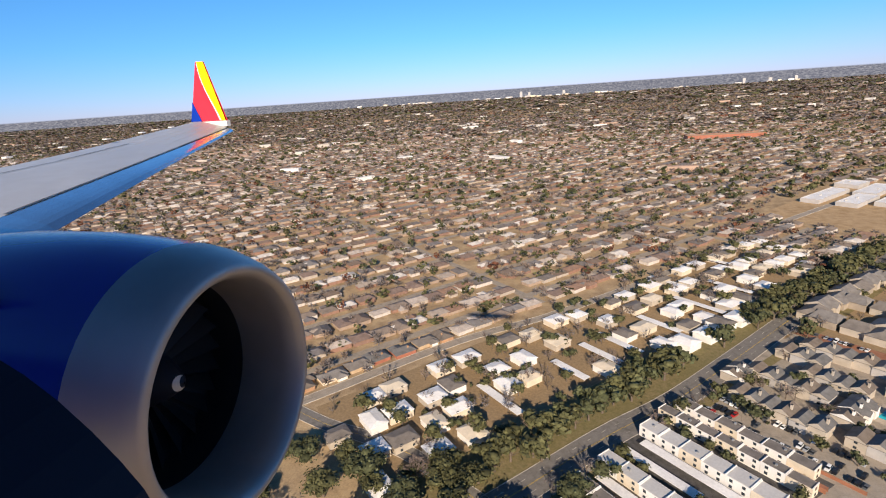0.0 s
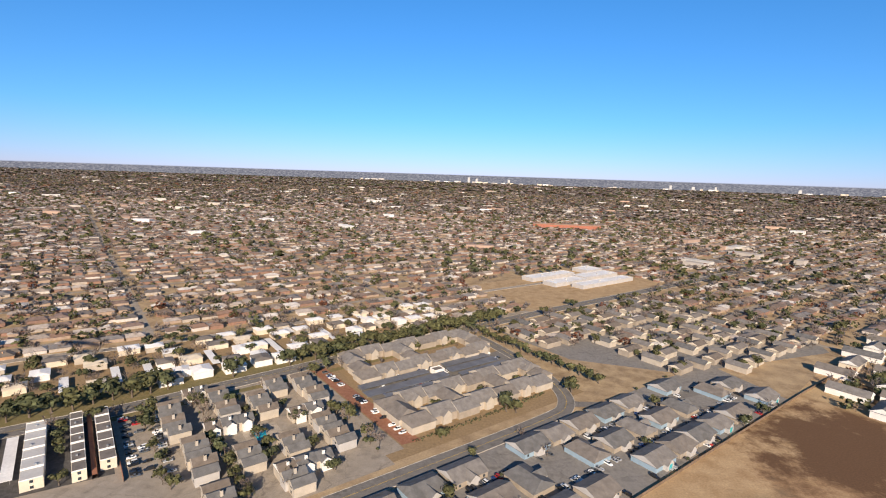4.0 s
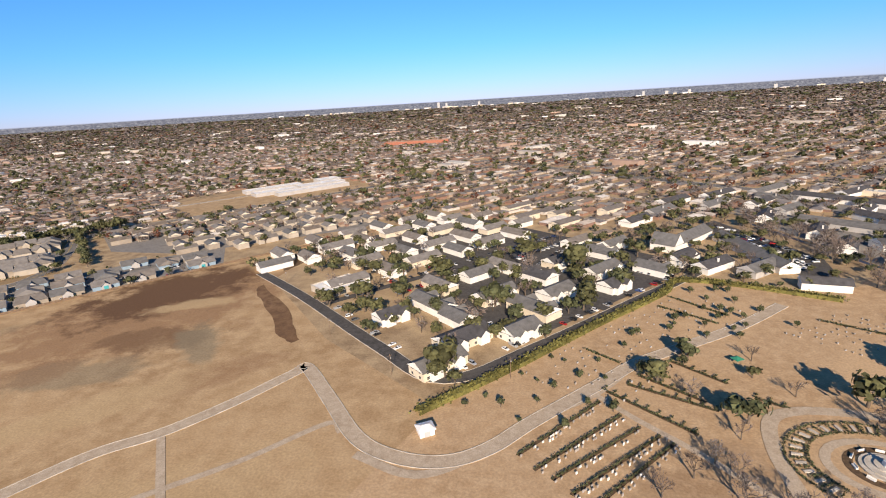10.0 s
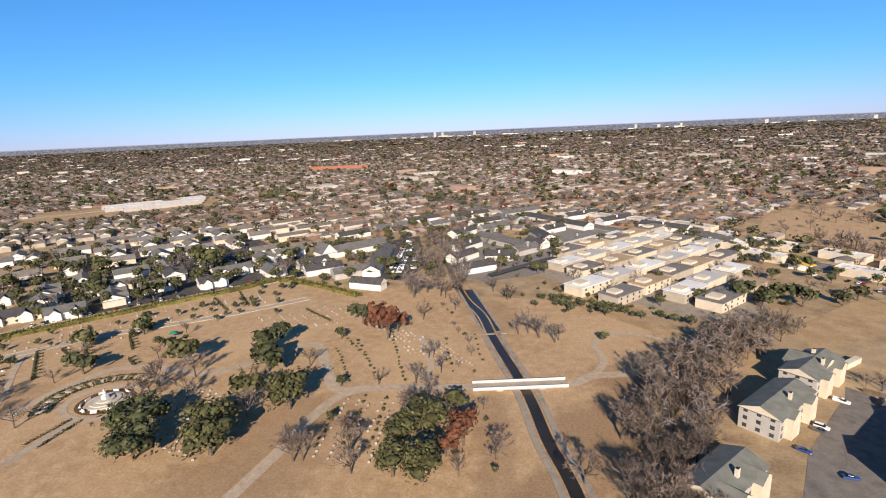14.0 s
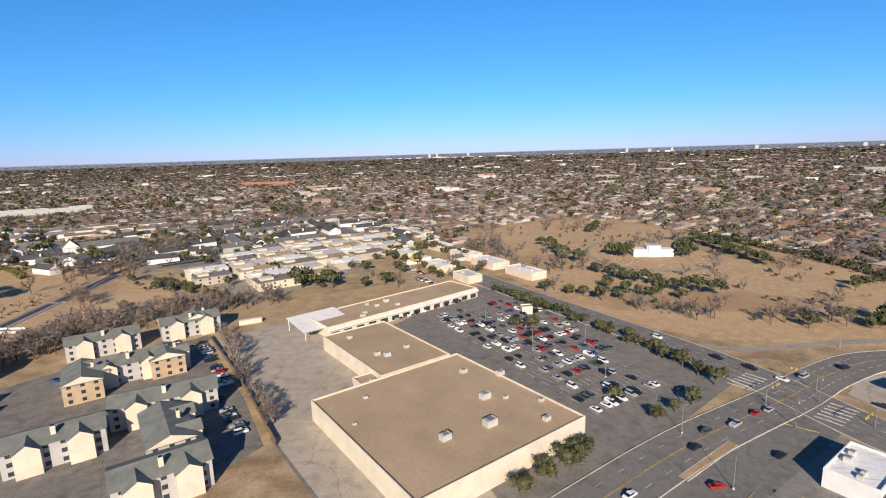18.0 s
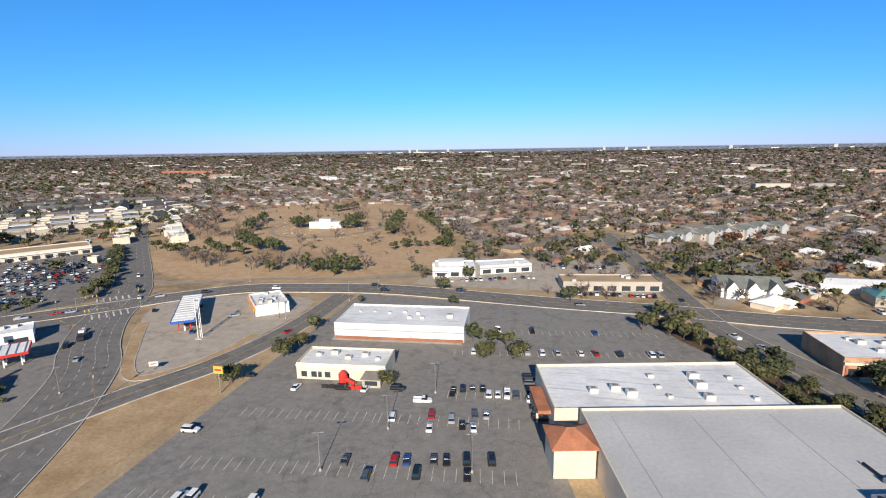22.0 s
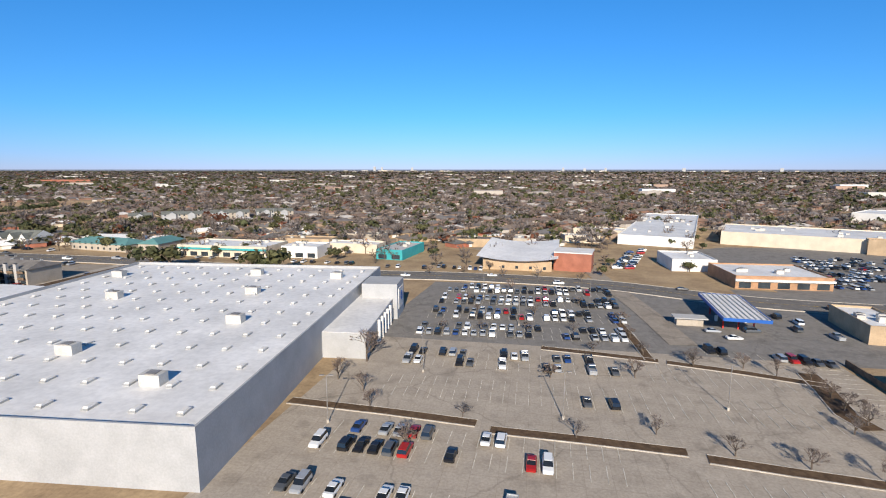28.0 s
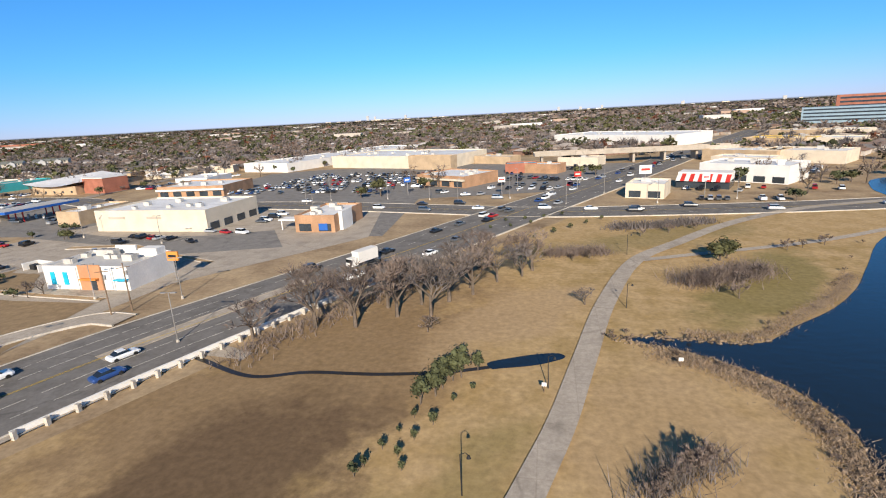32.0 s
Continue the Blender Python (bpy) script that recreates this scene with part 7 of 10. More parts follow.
vg = smooth_line([(1470, 190), (1477, 180), (1489, 164), (1501, 149), (1512, 142), (1522, 153), (1527, 172), (1528, 186)])
ribbon(mb, vg, 4.0, 0.2)
kerb(mb, vg, 2.1, 0.25, 0.26, m=1)
kerb(mb, vg, -2.1, 0.25, 0.26, m=1)
struct("verge", mb, "dry kerb", "dry planted verge round the forecourt with pale kerbs", "verge")
for x, y, k in ((1550, 195, .55), (1551, 167, .7), (1545, 145, .65), (1553, 176, .5), (1555, 234, .4), (1474, 286, .6), (1503, 290, .6), (1519, 283, .5)):
    tree("oak", x, y, k)
for x, y in ((1480, 112), (1484, 120), (1476, 126), (1458, 104)):
    tree("bush", x, y, 1.1)
for x, y, r, w in ((1462, 205, 130, None), (1490, 192, 125, 4), (1500, 183, 125, None), (1505, 205, 40, None), (1480, 215, 120, None), (1436, 146, 48, 6), (1425, 148, 48, 0), (1417, 168, 45, 2), (1404, 128, 48, 6), (1398, 120, 48, 2), (1412, 140, 48, 7), (1395, 150, 20, 4), (1418, 123, 30, 2)):
    car(x, y, r, w)
for x, y, r in ((1394, 168, 45), (1400, 178, 45), (1410, 184, 45), (1419, 193, 45), (1424, 196, 45), (1430, 231, -50), (1438, 222, -50), (1447, 226, 40), (1466, 237, 35), (1453, 176, -50), (1462, 160, -50), (1360, 128, 45), (1372, 142, 45), (1500, 250, 10), (1560, 256, 0), (1420, 240, -48), (1400, 262, -48), (1600, 258, 0), (1478, 150, -50), (1540, 190, 85), (1552, 264, 0)):
    car(x, y, r, z=0.2)
tk = thing("tow_truck", "dark truck with a white cab crossing the junction", "truck", "", 1460, 168.5, 0.22, 133)
part("bed", MB().box(-1.4, 0, 0.7, 6.2, 2.4, 1.3), "black", tk)
part("cab", MB().box(3.1, 0, 0.6, 2.2, 2.3, 2.1, taper=0.86), "white", tk)
part("windscreen", MB().box(4.0, 0, 1.6, 0.4, 1.9, 0.8), "carglass", tk)
for a in (-3, 3.0):
    for s in (-1, 1):
        part("wheel", WHEEL, "", tk, at=(a, s * 1.0, 0))
mb = MB()
for pts in ([(1415, 150), (1424, 141), (1438, 137), (1447, 146)], [(1404, 172), (1420, 188), (1434, 184)], [(1396, 140), (1404, 150)]):
    kerb(mb, smooth_line(pts), 0, 0.25, 0.2)
struct("kerb_yellow", mb, "dullyellow", "yellow painted kerb of the forecourt", "kerb")
sign(1512, 149, 3, 3, 1.6, "white", 20, "small white and red price sign", m2="red")
sign(1402, 116, 3, 2, 2, "white", 40, "small white sign on a post")
sign(1440, 151, 7, 2.4, 2.4, "black", 40, "dark restaurant sign on a pole")
for x, y, h in ((1399, 150, 9), (1412, 132, 9), (1392, 176, 10), (1530, 206, 10), (1548, 236, 10), (1476, 262, 10), (1496, 128, 9)):
    light_pole(x, y, h, rng.uniform(0, 90), 1)
for x, y in ((1513, 125), (1527, 206), (1443, 205), (1428, 186), (1560, 245)):
    utility_pole(x, y, 11, 20)
for x, y, r in ((1424, 199, 0), (1446, 214, 90), (1452, 190, 180)):
    o = thing("traffic_signal", "steel traffic signal mast with a long arm", "traffic light", "traffic lights", x, y, 0, r + 45)
    part("mast", MB().cyl(0, 0, 0, 0.16, 0.12, 6.5, 6), "pole", o)
    part("arm", MB().stick((0, 0, 6.2), (9, 0, 6.6), 0.1, 0.06, 5), "pole", o)
    for k in (4, 7, 8.6):
        part("signal_head", MB().box(k, 0, 5.7, 0.35, 0.3, 1.0), "yellow", o)

# drugstore, restaurant and the supermarket
ds = shop("drugstore", 1587, 202, 52, 25, 6, 4, "white", "wornroof", "white drugstore with a long pale flat roof", rtus=0, seed=3)
roof_units(ds, ((1567, 204), (1573, 205), (1580, 204), (1586, 206), (1590, 199), (1592, 205), (1595, 200), (1606, 203)), 6.05, (0.5, 0.5, 0.6, 0.7, 0.8, 0.7, 0.7, 1.1))
part("base_band", MB().box(0, -12.6, 0, 51.6, 0.2, 1.3), "redfence", ds, "pinkish brick band along the foot of the wall")
part("ledge", MB().box(0, -12.7, 3.9, 52.2, 0.4, 0.35), "palegrey", ds)
part("service_door", MB().box(5, -12.62, 0, 1.2, 0.12, 2.3), "greywall", ds)
for k in range(7):
    part("panel_joint", MB().box(-22 + k * 7.3, -12.56, 1.3, 0.15, 0.12, 2.6), "greywall", ds)
mb = MB()
ribbon(mb, [(1561, 187.2), (1613, 190.8)], 3.2, 0.14)
struct("pavement_drugstore", mb, "apron", "pale pavement along the drugstore", "pavement")
ro = shop("restaurant", 1579, 160, 30, 14, 5, 5, "cream", "wornroof", "fast-food restaurant with cream walls and white roof", rtus=0)
roof_units(ro, ((1569, 160), (1574, 162), (1580, 159), (1585, 162), (1590, 160)), 5.05, (0.8, 1.1, 0.9, 1.0, 0.7))
for k, c in enumerate((-12.4, -9.0, -7.0, -4.4, 9.2, 12.2)):
    part("window", MB().box(c, -7.06, 0.9, 1.9 if k != 2 else 1.2, 0.12, 1.9), "glass", ro)
part("door_panel", MB().box(2.2, -7.1, 0, 1.5, 0.14, 2.5), "glass", ro)
part("roof_stripe", MB().box(0, -7.2, 4.6, 30.2, 0.3, 0.5), "white", ro)
pg = thing("playground", "red tube slide and climbing frame of the restaurant", "playground", "", 1581.5, 150.5, 0.1, 5)
part("tower", MB().cyl(0, 0, 0, 1.5, 1.4, 3.4, 10).cyl(0, 0, 3.4, 1.5, 0.3, 1.4, 10), "red", pg)
part("tube", MB().stick((0, 0, 2.4), (4.2, -1.2, 0.8), 0.6, 0.6, 8), "red", pg)
for k in range(6):
    part("fence_panel", MB().box(-5 + k * 2.2, -3.2, 0, 2.0, 0.12, 1.3), "black" if k < 4 else "red", pg)
pr = thing("play_house", "small tan play house beside the restaurant", "play house", "", 1591, 152.5, 0, 5)
part("wall", MB().box(0, 0, 0, 6, 5.5, 3), "beige", pr)
part("roof", MB().roof(6, 5.5, 3, 1.5, 0.4, 1.0), "roof_tan", pr)
part("window", MB().box(0, -2.8, 0.8, 4, 0.12, 1.5), "glass", pr)
for x, y, k in ((1617, 193, .62), (1624, 178, .75), (1635, 181, .55), (1600, 239, .5), (1596, 152, .5)):
    tree("oak", x, y, k)
sign(1546, 138, 9, 3.2, 2.4, "yellow", 0, "yellow pole sign of the restaurant", m2="red")
pl = MB()
car_row(1560, 129, 1600, 133, 0.05, 95, lines=pl)
car_row(1600, 133, 1640, 137, 0.0, 95, lines=pl)
car_row(1616, 150, 1650, 154, 0.3, 95, lines=pl)
car_row(1612, 182, 1690, 192, 0.22, 100, lines=pl)
car_row(1624, 206, 1688, 212, 0.3, 100, lines=pl)
car_row(1560, 105, 1640, 114, 0.0, 98, lines=pl)
car_row(1556, 92, 1650, 98, 0.3, 95, lines=pl)
for k, (x, y) in enumerate(((1603.5, 133.5), (1614, 136.6), (1615, 130), (1620, 135.4), (1623.4, 132.7), (1625.9, 138.8), (1626.5, 132.2), (1629, 139.2), (1598.4, 112.3), (1605.4, 107.8), (1610.1, 114.5), (1613, 115.1), (1616.6, 110.7), (1619.4, 116.2), (1622.4, 116.8), (1627.1, 117.8), (1628.2, 112.2), (1633, 118.9), (1617.2, 152.2), (1620, 153.5), (1622.9, 154), (1626, 154.6), (1644, 140), (1643, 146), (1642, 150), (1641.5, 156), (1640.5, 161), (1640, 165))):
    car(x, y, 100 if k < 22 else 10, (6, 10, 0, 9, 2, 8, 0, 1, 3, 8, 10, 5, 7, 3, 2, 7, 2, 7, 2, 7, 3, 2, 7, 2, 6, 2, 8, 7)[k])
car(1609.5, 144, 10, 11)
for x, y in ((1594, 108), (1604, 128), (1629, 114), (1612, 150)):
    light_pole(x, y, 10, 20)
tagged(new("stall_lines_drugstore", pl.mesh("stall_lines", ["paint"])), "faded stall lines", "parking lines", kind="stuff")
for x, y, w in ((1568, 145, 0), (1583, 147, 7), (1590, 148, 0), (1552, 117, 6), (1548, 150, 2), (1600, 150, 7)):
    car(x, y, 90 if w == 0 else 5, w)
shop("supermarket", 1695, 97.6, 66, 86, 8, 12, "cream", "greyroof", "large supermarket with a pale grey flat roof", rtus=3, seed=9)
su = shop("market_annex", 1675, 153, 62, 27, 7, 12, "cream", "wornroof", "supermarket front block with a white roof", glaze="n", rtus=0, seed=11)
roof_units(su, ((1658, 145.5), (1664, 148), (1668, 145.5), (1675, 158), (1676, 151.5), (1678, 146), (1687, 160), (1687.5, 154), (1688, 147), (1697, 161), (1698, 155), (1700, 149)), 7.05, (1.0, 1.1, 1.2, 0.7, 0.6, 0.6, 1.2, 1.3, 1.1, 0.6, 0.6, 0.6))
part("corner_tower", MB().box(0, 0, 0, 9.5, 9.5, 7.6), "cream", su, at=(-30.1, -26.3, 0, 0))
part("tower_roof", MB().roof(9.5, 9.5, 7.6, 2.4, 0.7, 4.6), "tile", su, "terracotta tiled hip roof", at=(-30.1, -26.3, 0, 0))
part("arcade", MB().box(0, 0, 3.4, 3.5, 14, 1.0), "tile", su, "terracotta arcade roof", at=(-33, -4, 1.2, 0))
for k in range(4):
    part("column", MB().box(0, 0, 0, 0.6, 0.6, 3.4), "cream", su, at=(-34.2, -7 + k * 3.4, 0, 0))
for k in range(9):
    part("roof_seam", MB().box(0, 0, 8.06, 0.12, 80, 0.03), "metal", bpy.data.objects["supermarket"], at=(-26 + k * 6.5, 0, 0.004, 0)) if k % 3 == 0 else None
pk = thing("cooling_plant", "rows of dark condenser fans and ducts on the flat roof", "rooftop plant", "", 1713, 100, 8.05, 12)
for k in range(5):
    b = part("condenser", MB().box(0, 0, 0, 6.5, 2.6, 1.6), "metal", pk, at=(-3, -16 + k * 6.2, 0, 0))
    for f in range(4):
        part("fan", MB().cyl(-2.4 + f * 1.6, 0, 1.6, 0.62, 0.62, 0.15, 10), "black", b)
for k in range(6):
    part("duct", MB().box(4.5, -15 + k * 6, 0.3, 8, 0.8, 0.8), "metal", pk)
    part("unit", MB().box(9.5, -14 + k * 6.5, 0, 2.2, 1.8, 1.6), "metal", pk)
part("pipe", MB().box(1.2, 0, 0.3, 0.4, 42, 0.4), "black", pk)
for x, y in ((1683, 218), (1688, 225), (1696, 236), (1702, 214), (1708, 200), (1713, 190), (1717, 180), (1722, 170), (1726, 160), (1730, 150), (1734, 140), (1738, 130), (1704, 174), (1700, 225), (1692, 212), (1630, 190), (1624, 194), (1720, 190), (1742, 118), (1734, 122)):
    tree("oak", x, y, rng.uniform(0.5, 0.72))
for x, y in ((1744, 172), (1750, 165), (1761, 160), (1764, 150), (1762, 140), (1756, 148), (1768, 132), (1748, 182), (1770, 120)):
    tree("oak", x, y, rng.uniform(0.65, 0.9))
for i in range(16):
    t = i / 15
    tree("oak" if i % 4 else "bare", 1694 + 36 * t + rng.uniform(-2, 2), 226 - 108 * t + rng.uniform(-2, 2), rng.uniform(0.5, 0.7))
bk = shop("brick_shops", 1759, 198, 44, 24, 6, 4, "brick", "wornroof", "orange brick shops with a white roof", glaze="s", band="cream", rtus=9)
part("yellow_sign", MB().box(-16, -12.1, 3.4, 3.4, 0.25, 1.5), "yellow", bk)
part("yellow_sign", MB().box(9, -12.1, 3.8, 3.6, 0.25, 0.7), "yellow", bk)
for k in range(9):
    part("pilaster", MB().box(-21 + k * 5.2, -12.15, 0, 0.7, 0.3, 5.6), "redbrick", bk)
mb = MB()
kerb(mb, [(1741, 181), (1768, 183)], 0, 0.4, 1.7)
struct("wall_brick_shops", mb, "cream", "low cream wall below the brick shops", "wall")
car_row(1798, 214, 1846, 222, 0.4, 95)

# bank, shops and the teal-roofed houses north of the main road
bk_ = shop("bank", 1589, 301, 24, 20, 5, 12, "white", "whiteroof", "white modern bank with stepped flat roofs", glaze="s", rtus=0, category="bank")
part("upper_block", MB().box(-2, 3, 5.1, 15, 9, 1.9).box(-2, 3, 7.0, 15.6, 9.6, 0.3), "white", bk_)
part("corner_fin", MB().box(-12.4, -8, 0, 1.2, 4.5, 8.2), "white", bk_, "tall white corner fin")
part("porch_roof", MB().box(-8, -12, 3.6, 9, 4, 0.5), "white", bk_)
for px_ in (-12, -4.2):
    part("porch_column", MB().box(px_, -13.6, 0, 0.5, 0.5, 3.6), "white", bk_)
bw_ = shop("bank_wing", 1617, 312, 32, 15, 4.6, 22, "white", "whiteroof", "long white wing of the bank", glaze="s", rtus=2, category="bank")
part("wing_ledge", MB().box(0, -7.9, 3.7, 32.4, 0.9, 0.4), "palegrey", bw_)
shop("beige_shops", 1676, 282, 50, 16, 4.6, 8, "beige", "tanroof", "long row of low beige shops", glaze="s", rtus=3)
area("parking_bank", [(1570, 272), (1585, 345), (1690, 350), (1700, 268)], 0.06, "palecon", "pale car park by the bank", "car park")
car_row(1590, 280, 1640, 296, 0.7, 110)
car_row(1630, 320, 1690, 326, 0.5, 95)
flats(1742, 280, 28, 16, 5, 0, "white", "roof_green", "white house with steep grey-green gables", rise=4.5, wins="s", name="office_house", group="offices", bays=3, gable="white")
flats(1815, 272, 46, 16, 4.6, -8, "beige", "tealroof", "long low building with a teal roof", rise=3, hip=7, wins="s", name="office_house", group="offices")
flats(1798, 295, 40, 14, 4.6, 0, "white", "whiteroof", "low white building with a hipped roof", rise=1.5, hip=4, wins="s", name="office_house", group="offices")
flats(1846, 280, 24, 14, 4.6, 90, "beige", "tealroof", "small building with a teal roof", rise=3, hip=5, wins="", name="office_house", group="offices")
shop("white_strip", 1903, 270, 56, 26, 6, 0, "cream", "whiteroof", "shopping strip with a white flat roof", glaze="s", band="teal", rtus=8)
shop("white_shop", 1948, 272, 22, 18, 6, 0, "white", "whiteroof", "small shop with a white roof", glaze="s", rtus=3)
car_row(1880, 252, 1940, 252, 0.5, 90)
for k in range(7):
    flats(1725 + k * 17, 400 + k * 12 + (k % 2) * 8, 18, 13, 8.5, 35, "greywall" if k % 2 else "beige", "roof_green", "three-storey grey apartments with stepped gables", rise=2.4, storeys=3, wins="s", group="grey apartments", bays=1, gable="greywall")
for x, y in ((1736, 318), (1720, 312), (1728, 308), (1799, 276), (1776, 290), (1822, 264), (1656, 253), (1893, 223), (1950, 222)):
    tree("oak", x, y, rng.uniform(0.75, 1.0))
for x, y in ((1889, 220), (1898, 222), (1945, 220), (1956, 223)):
    tree("oak", x, y, 1.05)
for i in range(110):
    tree(rng.choice(("bare", "bare", "oak")), rng.uniform(1600, 2000), rng.uniform(310, 420), rng.uniform(0.5, 0.85))
for x, y, r in ((1600, 262, 0), (1660, 246, 0), (1702, 280, 85), (1708, 262, 85), (1716, 214, 110), (1722, 205, 110), (1790, 232, 0), (1850, 240, 0), (1920, 226, 0), (1968, 232, 0), (2020, 226, 0), (2090, 222, 0), (2140, 220, 0), (1770, 244, 0), (1824, 234, 0), (2060, 233, 0)):
    car(x, y, r, z=0.2)

# ---- brick apartments with grey roofs ----
def stepped_flats(x, y, length, width, h, rot, wall, label, n, storeys, stair=True, rise=2.6):
    """A long block whose roof steps down in sections towards its front gable, with pale rakes, paired flues and clad chimneys."""
    o = thing("apartment_house", label, "apartment house", "brick apartments", x, y, 0, rot)
    part("wall", MB().box(0, 0, -0.2, length, width, h + 0.2), wall, o)
    seg = length / n
    b = width / 2 + 0.5
    for k in range(n):
        z = h + 0.12 + 0.55 * k - (0.25 if k == 0 else 0)
        x0, x1 = -length / 2 + k * seg - (0.7 if k == 0 else 0.35), -length / 2 + (k + 1) * seg + (0.6 if k == n - 1 else 0)
        m = MB()
        for u in (x0, x1):
            m.quad([(u, -b, z - 0.4), (u, b, z - 0.4), (u, b, z), (u, 0, z + rise), (u, -b, z)], 1)
        m.quad([(x0, -b, z), (x1, -b, z), (x1, 0, z + rise), (x0, 0, z + rise)]).quad([(x1, b, z), (x0, b, z), (x0, 0, z + rise), (x1, 0, z + rise)])
        for q in (-1, 1):
            m.quad([(x0, q * b, z - 0.4), (x1, q * b, z - 0.4), (x1, q * b, z), (x0, q * b, z)])
        roof = part("roof_section", m, "roof_warm " + wall, o)
        t = MB()
        for q in (-1, 1):
            t.quad([(x0 - 0.03, q * b, z - 0.3), (x0 - 0.03, 0, z + rise - 0.3), (x0 - 0.03, 0, z + rise + 0.06), (x0 - 0.03, q * b, z + 0.06)])
            t.quad([(x0 - 0.03, q * b, z + 0.06), (x0 - 0.03, 0, z + rise + 0.06), (x0 + 0.22, 0, z + rise + 0.06), (x0 + 0.22, q * b, z + 0.06)])
        part("rake", t, "white", roof, "pale painted rake board")
        xm = (x0 + x1) / 2
        f = MB()
        for d in (-0.55, 0.55):
            f.cyl(xm, d + 0.8, z + rise * 0.6, 0.26, 0.26, 1.5, 7).cyl(xm, d + 0.8, z + rise * 0.6 + 1.5, 0.4, 0.34, 0.3, 7)
        part("flue", f, "metal", roof, "pair of round metal flues")
        for q in (-1, 1):
            part("chimney", MB().box(xm - 1.2, q * (width / 2 - 0.1), z - 2.6, 1.6, 1.3, 5.2).box(xm - 1.2, q * (width / 2 - 0.1), z + 2.6, 1.2, 0.9, 0.3, m=1), "palegrey black" if k % 2 else "bluewall black", o, "siding-clad chimney")
    e = -length / 2 - 0.06
    if stair:
        part("stair_panel", MB().box(e - 0.1, 0, 0.2, 0.2, 3.6, h + 0.9), "bluewall", o, "slate blue stair panel")
    me = MB().box(0, 0, 0, 0.12, 1.1, 1.5).mesh("window", ["glass"])
    fr = MB().box(0, 0, 0, 0.08, 1.4, 1.8).mesh("window_trim", ["white"])
    for st_ in range(storeys):
        for c in (-0.34, -0.24, 0.24, 0.34):
            part("window", me, "", part("window_trim", fr, "", o, at=(e, c * width, 0.75 + st_ * 2.75, 0)), at=(-0.03, 0, 0.15, 0))
    return o


PG, BR = "three-storey apartments with stepped grey-brown roofs and pale siding", "two-storey apartments with stepped grey-brown roofs and orange brick"
for x, y, a, b, h, r, w, n, st_ in ((1778, 80, 60, 16, 6.6, 89, "palegrey", 5, 2), (1803, 106, 94, 17, 7.4, 89, "palegrey", 7, 3), (1835.5, 111, 22, 16, 8, 87, "palegrey", 2, 3), (1830.5, 72, 34, 16, 8, 87, "palegrey", 3, 3), (1836, 156.5, 30, 16, 8, 90, "palegrey", 3, 3), (1854, 152, 26, 16, 8, 90, "palegrey", 2, 3), (1852, 88, 52, 15, 8, 89, "palegrey", 5, 3), (1770.5, 143, 32, 17, 6.2, 91, "brick", 3, 2), (1830, 34, 30, 16, 8, 88, "palegrey", 3, 3), (1852, 42, 30, 15, 8, 88, "palegrey", 3, 3)):
    stepped_flats(x, y, a, b, h, r, w, PG if w == "palegrey" else BR, n, st_)


def balcony_flats(x, y, sx, sy, h, wall, label, n):
    """A block facing the south with recessed timber balconies between tall clad chimneys."""
    o = thing("apartment_house", label, "apartment house", "brick apartments", x, y)
    part("wall", MB().box(0, 0, -0.2, sx, sy, h + 0.2), wall, o)
    part("roof", MB().roof(sx, sy, h, 2.6, 0.6, 1.5), "roof_warm", o)
    w = sx / n
    for k in range(n):
        c = -sx / 2 + (k + 0.5) * w
        for lv in range(2 if h < 7 else 3):
            part("balcony", MB().box(c + 0.3, -sy / 2 - 0.55, 0.3 + lv * 2.7, w * 0.6, 1.1, 0.2).box(c + 0.3, -sy / 2 - 1.05, 0.5 + lv * 2.7, w * 0.6, 0.08, 0.9), "wood", o, "brown timber balcony")
            part("balcony_door", MB().box(c + 0.3, -sy / 2 - 0.05, 0.5 + lv * 2.7, w * 0.5, 0.12, 2.0), "glass", o)
        part("chimney", MB().box(c - w * 0.38, -sy / 2 - 0.5, 0, 1.5, 1.1, h + 2.4).box(c - w * 0.38, -sy / 2 - 0.5, h + 2.4, 1.1, 0.8, 0.3, m=1), "palegrey black", o, "tall siding-clad chimney")
        part("flue", MB().cyl(c, 1.0, h + 1.6, 0.26, 0.26, 1.5, 7).cyl(c + 0.9, 1.0, h + 1.6, 0.26, 0.26, 1.5, 7), "metal", o, "pair of round metal flues")
    return o


for x, y, a, b, h, w, n in ((1789.5, 150.5, 20, 15, 7.4, "beige", 4), (1810, 189, 21, 15, 7, "brick", 3), (1832, 192, 22, 15, 7, "beige", 4), (1856, 184, 21, 16, 7.4, "beige", 4)):
    balcony_flats(x, y, a, b, h, w, "apartments with timber balconies between pale clad chimneys", n)
car_row(1817, 112, 1816.5, 148, 0.75, 0)
car_row(1825.2, 122, 1825.2, 168, 0.6, 0)
car_row(1863.4, 60, 1863.8, 176, 0.6, 0)
car_row(1816, 60, 1817, 108, 0.5, 0)
car_row(1781, 172, 1781, 214, 0.7, 5)
car_row(1797, 170, 1797, 214, 0.6, 5)
car(1872, 200, 90)
car(1870, 130, 88)
car(1873, 126, 88)
area("water_pool_b", [(1785, 126), (1785, 136), (1791, 136), (1791, 126)], 0.16, "poolwater", "turquoise pool between the apartments", "pool")
mb = MB()
kerb(mb, [(1784.4, 125), (1784.4, 137), (1791.6, 137), (1791.6, 125), (1784.4, 125)], 0, 1.0, 0.14)
struct("pool_edge", mb, "kerb", "pale concrete pool edge", "pool edge")
area("ground_court", [(1787, 60), (1787, 124), (1794, 124), (1794, 60)], 0.08, "dry", "dry grass court between the roofs", "ground")
